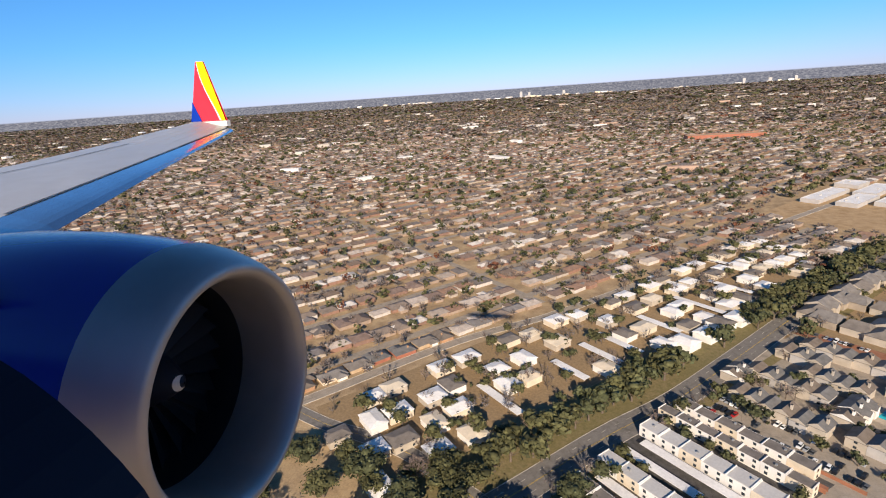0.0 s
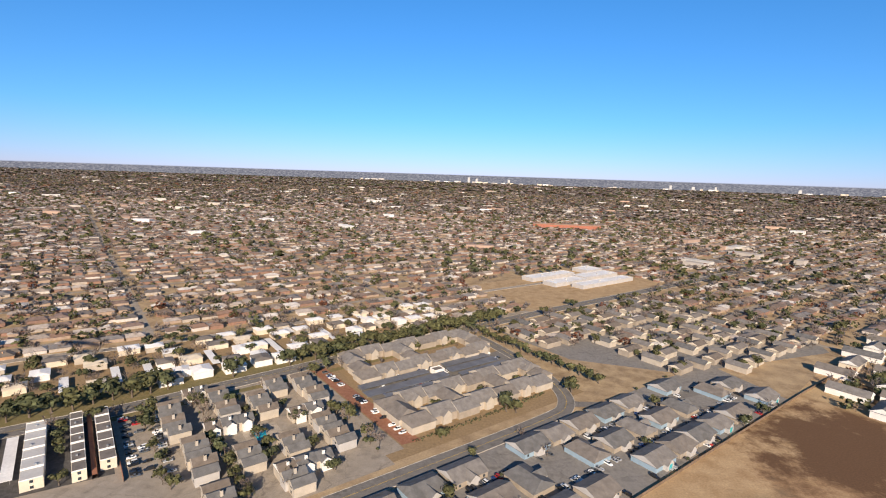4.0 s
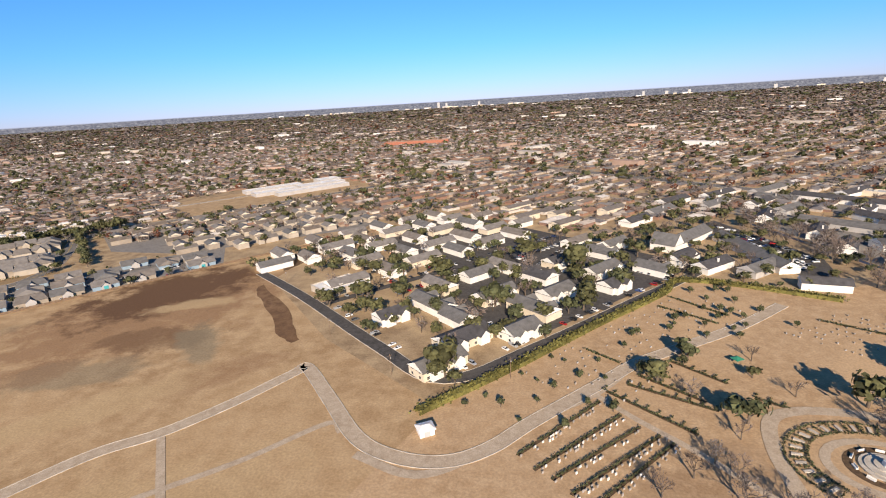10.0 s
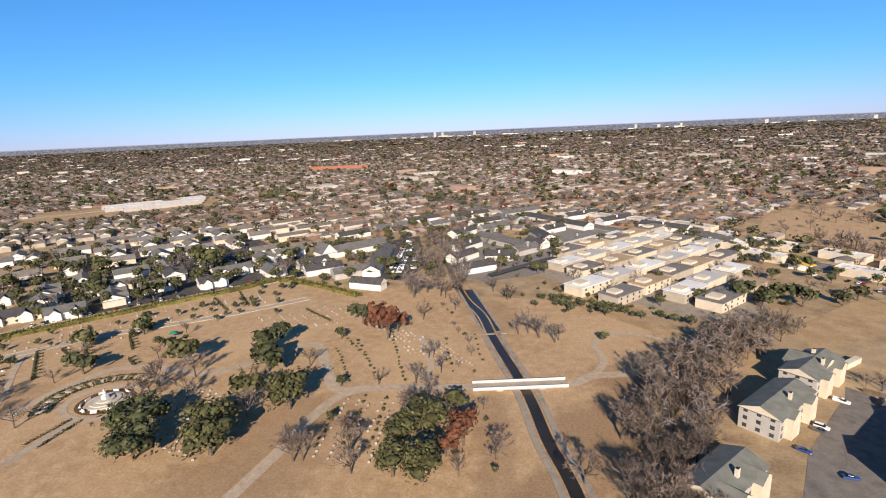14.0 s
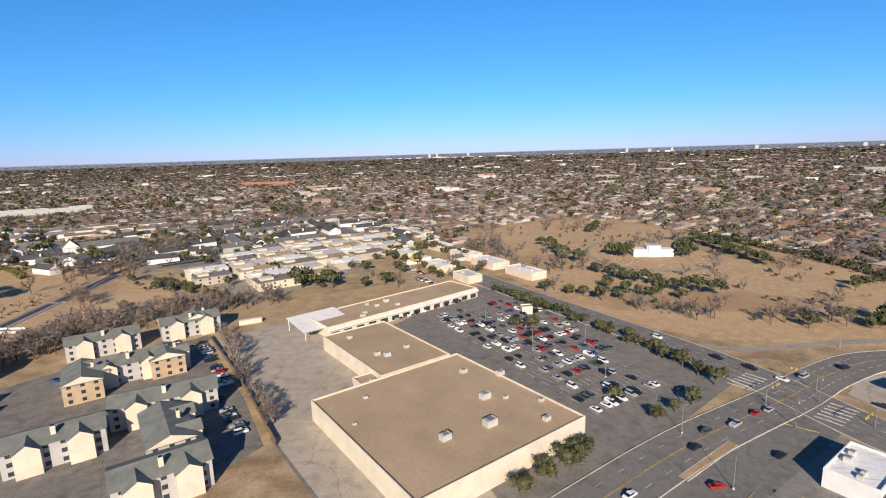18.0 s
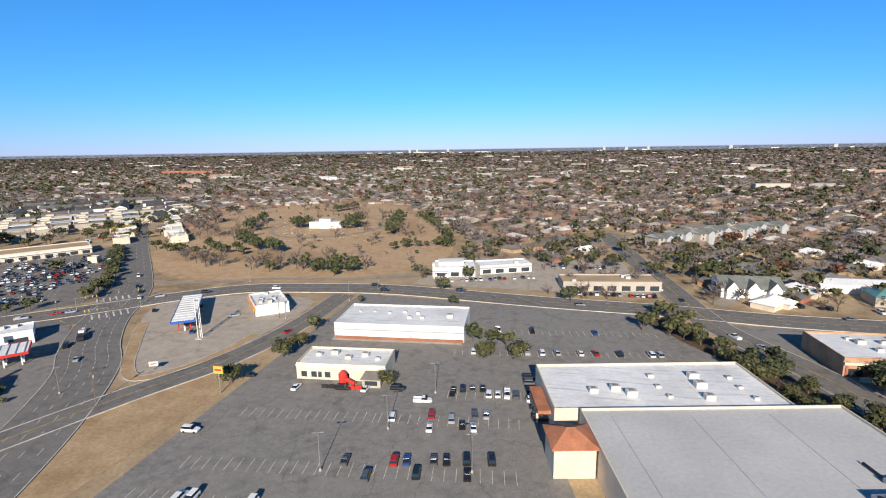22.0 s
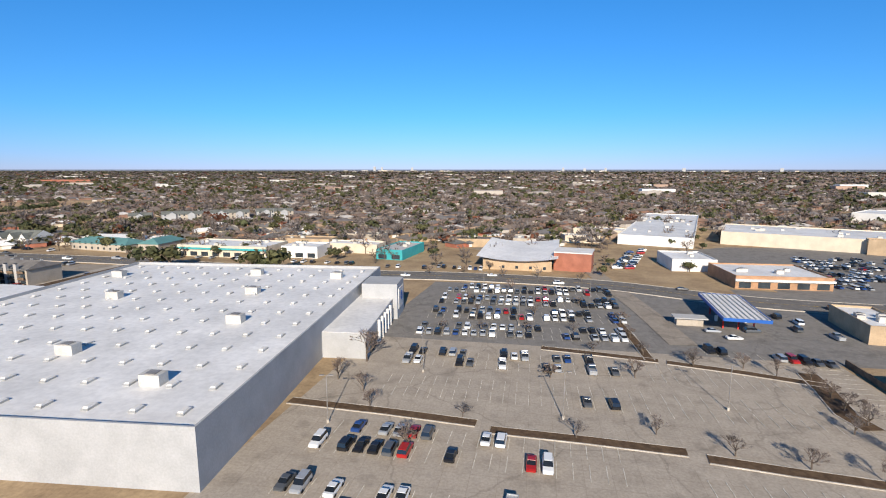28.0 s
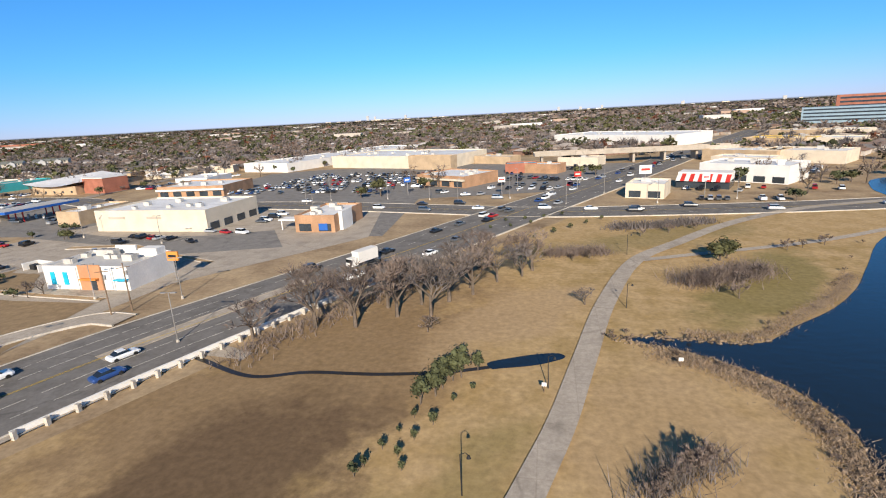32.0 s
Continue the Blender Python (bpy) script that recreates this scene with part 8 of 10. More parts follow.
area("ground_court_b", [(1841, 60), (1841, 98), (1844.5, 98), (1844.5, 60)], 0.08, "olive", "narrow green court between the roofs", "ground")
for x, y, k in ((1846, 124, .8), (1828, 128, .8), (1843, 84, .7), (1843, 92, .8), (1858, 134, .7), (1768, 118, 1.1), (1764, 104, 1.0), (1768, 160, .9), (1832, 137, .6), (1838, 137, .5), (1852, 134, .6), (1760, 152, 1.2), (1759, 146, 1.1)):
    tree("round", x, y, k)
for x, y in ((1763, 98), (1766, 110), (1764, 88), (1879, 96), (1880, 84)):
    tree("bare", x, y, 0.5)
mb = MB()
kerb(mb, [(1877, 20), (1877, 120), (1878, 216)], 0, 0.3, 2.4)
struct("wall_alley", mb, "wood", "dark fence along the alley", "fence")


# ---- warehouse store ----
WH = thing("warehouse_store", "huge store with a white roof full of skylights and grey walls", "store", "", 1972, 125, 0, 5)
part("wall", MB().box(0, 0, -0.2, 104, 128, 10.2), "greywall", WH)
part("roof", MB().box(0, 0, 10, 103.4, 127.4, 0.1), "whiteroof", WH)
p = MB()
for a, b, c, d in ((0, 63.8, 104, 0.4), (0, -63.8, 104, 0.4), (51.8, 0, 0.4, 127.2), (-51.8, 0, 0.4, 127.2)):
    p.box(a, b, 10.003, c, d, 1.0)
part("parapet", p, "greywall", WH)
skm = MB().box(0, 0, 0, 1.3, 2.5, 0.35, 0, 1).box(0, 0, 0.35, 1.1, 2.3, 0.25, 0, 0, taper=0.7).mesh("skylight", ["white", "metal"])
for i in range(12):
    for j in range(13):
        part("skylight", skm, "", WH, at=(-46 + i * 8.4, -58 + j * 9.6, 10.1, 0))
for x, y in ((-38, -20), (-20, 10), (5, -35), (20, 20), (30, -10), (-42, 40), (40, 45), (8, 48), (-10, -50), (34, -48)):
    rtu("unit", x, y, 10.1, WH, 1.7)
EN = thing("store_entrance", "tall grey and white entrance block with a blue sign panel", "entrance", "", 2028, 145, 0, 5)
part("wall", MB().box(0, 0, 0, 13, 44, 7), "greywall", EN)
part("roof", MB().box(0, 0, 7, 12.6, 43.6, 0.1), "whiteroof", EN)
part("gable", MB().box(2, 20, 0, 12, 12, 12), "greywall", EN)
part("panel", MB().box(8.1, 20, 3, 0.2, 8, 7), "white", EN)
part("sign_panel", MB().cyl(0, 0, 0, 1.6, 1.6, 0.1, 12), "blue", EN).matrix_basis = place(8.3, 20, 7) @ pose(0, 0, 0, 0, 90, 0)
part("door", MB().box(6.6, -14, 0, 0.2, 8, 4), "glass", EN)
for k in range(5):
    part("column", MB().box(6.8, -8 + k * 4, 0, 0.8, 0.8, 6.5), "white", EN)
DK = thing("loading_dock", "white-roofed loading dock with grey front wall", "loading dock", "", 1905, 137, 0, 0)
part("wall", MB().box(0, 0, 0, 27, 19, 9), "greywall", DK)
part("roof", MB().box(0, 0, 9, 26.6, 18.6, 0.1), "whiteroof", DK)
for k in range(5):
    part("dock_door", MB().box(-10 + k * 5, -9.55, 1.2, 3.2, 0.15, 3.4), "white", DK)


def trailer(x, y, rot, cab=False):
    o = thing("trailer", "white box trailer backed up to the dock", "trailer", "trailers", x, y, 0.1, rot)
    part("box", MB().box(0, 0, 1.2, 14, 2.5, 2.8), "white", o)
    for k in (-5, -3.8):
        for s in (-1, 1):
            part("wheel", WHEEL, "", o, at=(k, s * 1.0, 0.1))
    part("legs", MB().box(4.5, 0, 0, 0.3, 1.8, 1.2), "pole", o)
    return o


trailer(1893, 119, 90)
trailer(1897.5, 119, 90)
trailer(1902, 119, 90)
trailer(1882, 150, 88)
pal = thing("pallet_stack", "stacks of pallets and boxes by the fence", "pallets", "", 1882, 100, 0.1)
for k in range(14):
    part("pallet", MB().box(0, 0, 0, 1.4, 1.2, rng.uniform(0.8, 2.2)), rng.choice(("wood", "white", "bluewall", "metal")), pal, at=(-1.5 + (k % 2) * 2.6, -16 + (k // 2) * 4, 0, rng.uniform(-8, 8)))
gd = thing("garden_yard", "dark covered storage yard with racks along the store", "yard", "", 1916, 95, 0, 4)
part("wall", MB().box(-3.6, 0, 0, 0.3, 52, 3.2), "beige", gd)
part("roof", MB().box(0, 0, 3.2, 7, 52, 0.2), "black", gd)
for k in range(16):
    part("rack", MB().box(0.5, -24 + k * 3.1, 3.4, 4.5, 1.8, 0.9), "metal", gd)
light_pole(1890, 92, 10, 0, 1, "grey lamp post with a yellow base")
light_pole(1874, 104, 9, 0, 1)

# ---- the big car park ----
pl = MB()
for y, f in ((210, 0.75), (203.5, 0.8), (192, 0.8), (185.5, 0.8), (174, 0.75), (167.5, 0.7), (156, 0.65), (149.5, 0.7)):
    car_row(2044, y - 2, 2110, y + 2, f, 95, lines=pl)
for y, f in ((131, 0.45), (124.5, 0.4), (113, 0.12), (106.5, 0.08)):
    car_row(2046, y, 2104, y + 1, f, 92, lines=pl)
for y, f in ((89, 0.3), (82.5, 0.35), (70, 0.35), (63.5, 0.3), (50, 0.2)):
    car_row(2040, y, 2096, y - 0.5, f, 88, lines=pl)
for y in (131, 124.5, 113, 106.5, 81, 74.5, 62, 55.5, 43):
    car_row(2108, y, 2146, y, 0.02, 92, lines=pl)
car_row(2153, 66, 2153, 138, 0.0, 0, lines=pl)
car_row(2126, 146, 2156, 140, 0.5, 95, lines=pl)
tagged(new("stall_lines_big", pl.mesh("stall_lines", ["paint"])), "faded white stall lines on concrete", "parking lines", kind="stuff")
for k, pts in enumerate(([(2028, 97.5), (2050, 96.5), (2069, 95)], [(2072, 93), (2090, 92.5), (2107, 91.5)], [(2110, 90), (2122, 88.5), (2146, 86)], [(2082, 140.5), (2100, 138), (2112, 136)], [(2114, 135.5), (2130, 132), (2147, 127)])):
    mb = MB()
    ribbon(mb, pts, 2.6, 0.2)
    kerb(mb, pts, 1.4, 0.25, 0.24, m=1)
    kerb(mb, pts, -1.4, 0.25, 0.24, m=1)
    struct("island", mb, "mulch kerb", "brown mulched planting strip with pale kerbs", "island")
for pts in ([(2146, 134), (2145, 124), (2143, 112), (2144.5, 106)], [(2143, 96), (2143, 90), (2143.6, 84)], [(2110, 136), (2109, 150), (2107, 168)]):
    mb = MB()
    ribbon(mb, pts, 4.4 if pts[0][0] > 2120 else 2.4, 0.21)
    for o_ in (-1, 1):
        kerb(mb, pts, o_ * (2.3 if pts[0][0] > 2120 else 1.3), 0.25, 0.25, m=1)
    struct("island", mb, "mulch kerb", "brown mulched planting strip with pale kerbs", "island")
for x, y, k in ((2145, 130, .5), (2144, 120, .55), (2143.6, 114, .5), (2144.5, 108, .6), (2143, 94, .6), (2143, 89, .55), (2143.5, 85, .6), (2109, 140, .5), (2108, 154, .5), (2107, 166, .5), (2052, 150, .5), (2064, 152, .5), (2078, 154, .5), (2092, 156, .5), (2060, 170, .5), (2080, 172, .5), (2096, 188, .5), (2070, 206, .5), (2056, 186, .5), (2120, 135, .55), (2132, 135, .55)):
    tree("bare", x, y, k)
for x, y, k in ((2037, 122, .8), (2058, 84, .6), (2104, 124, .55), (2103, 97, .55), (2115, 92, .55), (2126, 90, .55), (2136, 88, .6), (2046, 98, .55), (2066, 97, .5), (2088, 93, .55), (2096, 140, .5), (2120, 134, .5), (2138, 131, .5), (2146, 112, .5), (2140, 104, .5), (2084, 120, .5), (2042, 105, .6), (2034, 110, .6), (2076, 60, .55), (2110, 62, .55), (2146, 84, .5)):
    tree("bare", x, y, k)
for x, y in ((2053, 118), (2040, 90), (2086, 100), (2120, 110), (2140, 60), (2075, 160), (2100, 190), (2060, 195)):
    light_pole(x, y, 10, rng.uniform(0, 180))
for x, y in ((2065, 232), (2081, 234), (2100, 228), (2030, 232), (2046, 238)):
    tree("bare", x, y, 0.6)
sc = thing("sign_kiosk", "small tan shelter in the car park", "shelter", "", 2129, 171)
part("roof", MB().box(0, 0, 2.6, 10, 5, 0.3), "greyroof", sc)
part("wall", MB().box(0, 0.5, 0, 8, 3.4, 2.6), "beige", sc)

# north side of the road
shop("teal_shop", 2002, 284, 16, 34, 5, -8, "teal", "greyroof", "shop with a bright teal front", glaze="s", rtus=2)
shop("low_shops", 1968, 292, 40, 14, 5, -5, "cream", "whiteroof", "row of low shops with white roofs", rtus=3)
shop("orange_shops", 1935, 300, 36, 14, 6, 0, "tanwall", "tanroof", "low shops of tan brick", rtus=2)
ch = thing("hall_church", "low church hall with a sweeping white roof", "church", "", 2072, 275, 0, -3)
part("wall", MB().box(0, 0, 0, 34, 50, 5), "tanwall", ch)
mb = MB()
for k in range(8):
    x0, x1 = -20 + k * 5, -15 + k * 5
    z0, z1 = 6.2 + 0.06 * (x0 / 2.2) ** 2 * 0.4, 6.2 + 0.06 * (x1 / 2.2) ** 2 * 0.4
    mb.quad([(x0, -28, z0 - 1), (x1, -28, z1 - 1), (x1, 28, z1 + 1), (x0, 28, z0 + 1)])
part("roof", mb, "whiteroof", ch)
windows_on(ch, 34, 50, 5, 1, 6, "s")
bt = thing("brick_tower", "square red brick block beside the church", "church", "", 2099, 260, 0, -10)
part("wall", MB().box(0, 0, 0, 18, 16, 9), "redbrick", bt)
part("roof", MB().box(0, 0, 9, 18.4, 16.4, 0.5), "white", bt)
for k in range(5):
    tree("oak", 2028 + k * 3, 352 + k * 8, 0.9)
shop("plaza_shops", 2181, 244, 38, 30, 5, 3, "brick", "whiteroof", "brick plaza shops with a white roof", glaze="s", band="white", rtus=5)
shop("plaza_shops_end", 2156, 276, 21, 26, 5.5, 3, "white", "whiteroof", "white-roofed end shop of the plaza", rtus=2)
canopy("blue_canopy", 2143.5, 177, 13, 32, 5, -4, "whiteroof", "blue", "pump canopy with a white ribbed roof and blue trim", 3, 8)
shop("tan_shop", 2181, 172, 12, 24, 5, -4, "tanwall", "whiteroof", "small flat-roofed shop with tan walls", rtus=4)
for x, y, r in ((2134, 164, 5), (2146, 166, 5), (2138, 158, 8), (2160, 170, 90), (2164, 178, 90), (2160, 184, 90), (2168, 164, 90)):
    car(x, y, r)
shop("mall_long", 2183, 435, 46, 185, 6, -17, "white", "wornroof", "long mall with a white flat roof", rtus=16, category="mall")
shop("yellow_store", 2261, 374, 104, 58, 8, -21, "cream", "wornroof", "large department store with cream walls", rtus=10, category="store")
shop("tan_store", 2289, 332, 34, 8, 8.6, -21, "tanwall", "tanroof", "tan brick end of the department store", rtus=0, category="store")
for k in range(9):
    car_row(2196 + k * 3, 236 + k * 9, 2286 + k * 4, 232 + k * 10, 0.62, 95)
for k in range(3):
    car_row(2306 + k * 14, 290 + k * 6, 2340 + k * 14, 280 + k * 6, 0.5, 100)
shop("pharmacy", 2319, 258, 32, 28, 5, -30, "brick", "whiteroof", "brick shop with a white roof and arched windows", glaze="sw", band="cream", rtus=6)
shop("blue_roof_shop", 2350, 300, 18, 12, 5, 0, "redbrick", "skyblue", "small shop with a bright blue roof", rtus=0)
shop("target_store", 2440, 515, 130, 60, 9, -42, "white", "whiteroof", "very long white-roofed superstore", rtus=8, band="red", category="store")
shop("white_hall", 2455, 248, 36, 24, 7, -40, "white", "whiteroof", "white hall with a wide pale roof", rtus=3, glaze="s")
bu = shop("burger_shop", 2404, 208, 14, 16, 5, -20, "cream", "whiteroof", "fast-food shop with cream walls", glaze="s", rtus=3)
st = thing("striped_restaurant", "restaurant with a red and white striped roof", "restaurant", "", 2430, 228, 0, -25)
part("wall", MB().box(0, 0, 0, 20, 13, 3.2), "glass", st)
for k in range(12):
    part("roof_stripe", MB().quad([(-10 + k * 1.67, -7.5, 3.0), (-10 + (k + 1) * 1.67, -7.5, 3.0), (-10 + (k + 1) * 1.67, -2, 6.2), (-10 + k * 1.67, -2, 6.2)]), "red" if k % 2 else "white", st)
part("roof", MB().box(0, 1.5, 3.2, 20, 9, 3), "white", st)
sign(2404, 216, 11, 5, 3.5, "white", 10, "white pole sign of the restaurant", m2="red")
sign(2462, 238, 9, 3, 2.5, "white", 10, "white sign board on a tall pole")
for k in range(6):
    shop("far_shop", 2480 + k * 26, 330 + k * 45 - (k % 2) * 60, 40, 24, 6, -40, "cream" if k % 2 else "tanwall", "whiteroof", "pale flat-roofed roadside shop", rtus=3)
shop("yellow_shop", 2540, 425, 40, 20, 6, -40, "yellow", "whiteroof", "roadside shop with a yellow front", rtus=2)
of = thing("office_block", "long brick office block over a grey glazed wing", "office", "", 2800, 770, 0, -25)
part("wall", MB().box(0, 0, 0, 120, 40, 34), "redbrick", of)
for z in range(6):
    part("window_band", MB().box(0, -20.1, 4 + z * 5, 112, 0.3, 2.2), "glass", of)
part("wing", MB().box(-20, -40, 0, 150, 30, 20), "bluewall", of)
for z in range(4):
    part("window_band", MB().box(-20, -55.1, 3 + z * 4.4, 146, 0.3, 1.8), "glass", of)
ov = thing("overpass", "concrete road bridge crossing the avenue", "bridge", "", 2418, 342, 0, 6)
part("deck", MB().box(0, 0, 6, 124, 12, 1.4), "palecon", ov)
for s in (-1, 1):
    part("parapet", MB().box(0, s * 5.8, 7.4, 124, 0.4, 1.0), "palecon", ov)
for k in range(7):
    part("pier", MB().box(-57 + k * 19, 0, 0, 1.4, 8, 6), "palecon", ov)
for x, y, r in ((2330, 215, 0), (2345, 205, 0), (2370, 230, 60), (2392, 262, 62), (2405, 285, 62), (2352, 176, 60), (2362, 196, 60), (2344, 168, 62), (2336, 120, 62), (2346, 160, 60), (2310, 106, 62), (2300, 60, 68), (2303, 54, 68), (2286, 51, 68), (2291, 45, 68), (2320, 180, -5), (2300, 186, -5), (2380, 178, 0), (2395, 176, 0), (2340, 182, 0), (2418, 300, 62), (2430, 318, 62), (2440, 345, 62)):
    car(x, y, r, z=0.25)
car_row(2410, 226, 2450, 206, 0.4, 60)
car_row(2300, 232, 2340, 215, 0.4, 60)
car_row(2330, 280, 2372, 262, 0.4, 60)

# busy frontage along the far roads
for a, b, f, r in (((2330, 236), (2372, 226), 0.55, 70), ((2336, 246), (2378, 238), 0.55, 70), ((2300, 244), (2300, 276), 0.5, 10), ((2344, 262), (2386, 256), 0.5, 70), ((2352, 314), (2396, 300), 0.5, 70), ((2360, 326), (2400, 312), 0.5, 70), ((2416, 196), (2446, 192), 0.5, 80), ((2440, 222), (2476, 212), 0.5, 70), ((2470, 262), (2490, 300), 0.5, 20), ((2484, 258), (2500, 290), 0.4, 20), ((2030, 250), (2060, 246), 0.6, 90), ((2120, 262), (2140, 330), 0.5, 10), ((2126, 262), (2146, 330), 0.5, 10), ((2004, 246), (2030, 246), 0.6, 90), ((1970, 300), (2020, 300), 0.5, 90), ((1740, 262), (1790, 256), 0.5, 90), ((1950, 250), (1990, 250), 0.5, 90), ((1640, 266), (1700, 266), 0.6, 90)):
    car_row(*a, *b, f, r)
for k in range(26):
    t = k / 26
    car(2316 + 150 * t + rng.choice((-7, -3.5, 3.5, 7)), 100 + 290 * t + rng.uniform(-3, 3), 63, z=0.25)
for k in range(16):
    car(2180 + k * 26 + rng.uniform(-6, 6), (202 if k < 4 else 190 if k < 7 else 178) + rng.choice((-4, 3)), -4, z=0.25)
for x, y, a, b, r, w, m in ((2362, 296, 24, 12, -25, "brick", "whiteroof"), (2386, 330, 26, 14, -25, "cream", "greyroof"), (2470, 300, 30, 16, -40, "cream", "whiteroof"), (2330, 360, 30, 14, -28, "tanwall", "greyroof"), (2130, 400, 40, 20, -20, "cream", "whiteroof"), (2080, 340, 30, 20, 0, "beige", "greyroof"), (2110, 360, 24, 14, 10, "cream", "whiteroof"), (2040, 330, 34, 16, 5, "tanwall", "roof_tan"), (1960, 340, 30, 14, 0, "beige", "roof_warm")):
    shop("roadside_shop", x, y, a, b, 4.6, r, w, m, "low flat-roofed roadside shop among parked cars", rtus=2)
for x, y, h in ((2330, 196, 10), (2350, 206, 10), (2372, 190, 10), (2388, 214, 10), (2316, 206, 9), (2296, 210, 10), (2404, 190, 10), (2380, 246, 10), (2352, 226, 10), (2432, 196, 10), (2270, 208, 10)):
    light_pole(x, y, h, rng.uniform(0, 180), 1, "grey street lamp beside the crossing")
for x, y, m in ((2346, 214, "white"), (2378, 226, "red"), (2302, 222, "blue"), (2424, 206, "white")):
    sign(x, y, 8, 3, 2.2, m, 15, "roadside sign board on a tall pole", m2="white" if m != "white" else "red")
for x, y in ((2446, 236), (2456, 240), (2470, 236), (2478, 226), (2486, 232), (2380, 268), (2390, 276), (2306, 238), (2312, 244), (2296, 250), (2282, 214), (2290, 218)):
    tree(rng.choice(("oak", "bare")), x, y, rng.uniform(0.62, 0.9))
for x, y in ((2352, 160), (2358, 163), (2364, 166), (2370, 169), (2348, 150), (2354, 152), (2360, 157)):
    tree("round", x, y, 0.35)

# buildings beside the avenue
so = shop("long_store", 2172, 84, 24, 76, 6, 0, "cream", "wornroof", "long shop with a white roof and cream walls", glaze="", rtus=0, seed=3)
for x, y in ((-5, 30), (0, 18), (7, 18), (2, 2), (9, 4), (-4, -14), (6, -20)):
    rtu("unit", x, y, 6.05, so, 1.3)
part("awning", MB().box(12.9, 0, 2.9, 1.8, 72, 0.3), "redfence", so, "red-brown awning along the shop")
for k in range(10):
    part("shop_door", MB().box(12.06, -32 + k * 7.1, 0, 0.12, 4.2, 2.6), "glass", so)
for k in range(5):
    part("roof_seam", MB().box(0, -30 + k * 15, 6.06, 23, 0.12, 0.03), "metal", so)
mb = MB()
ribbon(mb, [(2186.2, 44), (2186.2, 124)], 3.0, 0.12)
struct("pavement_shop", mb, "redpave", "red-brown pavement along the long shop", "pavement")
mb = MB()
for x, y in ((2189, 72), (2189, 68), (2150, 84), (2150, 80), (2189, 96)):
    mb.box(x, y, 0.1, 1.6, 1.6, 0.02)
struct("marking_bay", mb, "blue", "blue painted bay marks on the car park", "parking lines")
mb = MB()
kerb(mb, [(2158.6, 20), (2158.6, 142)], 0, 0.3, 1.6)
struct("wall_store", mb, "wood", "low brown wall beside the long shop", "fence")
cs = shop("cream_store", 2228, 164, 47, 30, 7, -2, "cream", "wornroof", "cream stucco store with a white flat roof", glaze="e", rtus=8, seed=8)
part("store_sign", MB().box(0, 0, 0, 7, 0.15, 0.8), "beige", cs, at=(-14, -15.1, 4.6, 0))
part("store_sign", MB().box(0, 0, 0, 6, 0.15, 0.8), "beige", cs, at=(2, -15.1, 4.6, 0))
ob = shop("brick_restaurant", 2292, 158, 14, 23, 5, -2, "brick", "whiteroof", "orange brick drive-through restaurant with a white roof", glaze="s", rtus=6)
part("drive_awning", MB().box(-11, -6, 3.2, 8, 5, 0.5).box(-14, -8, 0, 0.3, 0.3, 3.2).box(-8, -8, 0, 0.3, 0.3, 3.2), "white", ob)
part("front_panel", MB().box(7.6, -4, 0, 1.2, 8, 6.2), "white", ob)
part("blue_sign", MB().box(3, -11.7, 0.8, 3, 0.2, 2.2), "blue", ob)
wo = shop("teal_restaurant", 2262, 97, 23, 14, 5, 0, "white", "greyroof", "white restaurant with orange and turquoise panels", rtus=8, seed=5)
part("orange_panel", MB().box(1.5, -7.1, 0, 6, 0.3, 6.0), "terracotta", wo, "terracotta panel over the door")
part("orange_awning", MB().box(1.5, -7.7, 2.7, 4.6, 1.2, 0.25), "orange", wo)
part("shop_door", MB().box(2.2, -7.28, 0, 1.6, 0.1, 2.4), "glass", wo)
part("wall_joint", MB().box(7.6, -7.06, 0, 0.12, 0.15, 5.6).box(-2.2, -7.06, 0, 0.12, 0.15, 5.6), "greywall", wo)
part("parapet_step", MB().box(-1, 6.6, 5.7, 6, 0.5, 1.4), "white", wo)
for x in (-9, -5.5):
    part("blue_panel", MB().box(x, -7.08, 1.2, 1.2, 0.2, 3), "skyblue", wo)
part("blue_awning", MB().box(10, -7.6, 2.6, 3, 1.2, 0.3), "skyblue", wo)
part("roof_box", MB().box(8, 5, 5, 5, 3, 2), "white", wo)
sign(2279, 98, 7, 3, 2.2, "orange", 0, "orange and brown pole sign", m2="black")
area("ground_pen_grass", ragged([(2224.5, 107), (2221, 86), (2246, 87.5), (2243, 93), (2236, 100), (2226.5, 101)], 52, 0.4), 0.11, "lotgrass", "brown grass beside the bin enclosure", "ground")
area("road_store_lane", [(2186, 150), (2219, 141), (2253, 142), (2275, 150), (2290, 128), (2258, 119), (2248, 128), (2219, 131.5), (2200, 136), (2186, 139)], 0.066, "lot", "grey asphalt lane along the cream store", "road")
bn = thing("dumpster_pen", "white walled waste bin enclosure with two bins", "enclosure", "", 2231, 104.4, 0, -12)
part("wall", MB().box(0, 2, 0, 7, 0.3, 2).box(3.4, 0, 0, 0.3, 4, 2).box(-3.4, 0, 0, 0.3, 4, 2), "white", bn)
for s in (-1, 1):
    part("bin", MB().box(s * 1.6, 0, 0, 2.2, 1.6, 1.4), "black", bn)
pl = MB()
car_row(2189, 106, 2189, 130, 0.0, 0, lines=pl)
car_row(2216, 108, 2216, 70, 0.0, 0, lines=pl)
car_row(2196, 60, 2196, 112, 0.08, 0, lines=pl)
car_row(2220, 138, 2252, 138, 0.0, 90, lines=pl)
car_row(2262, 150, 2264, 180, 0.4, 0, lines=pl)
car_row(2255, 112, 2276, 108, 0.3, 90, lines=pl)
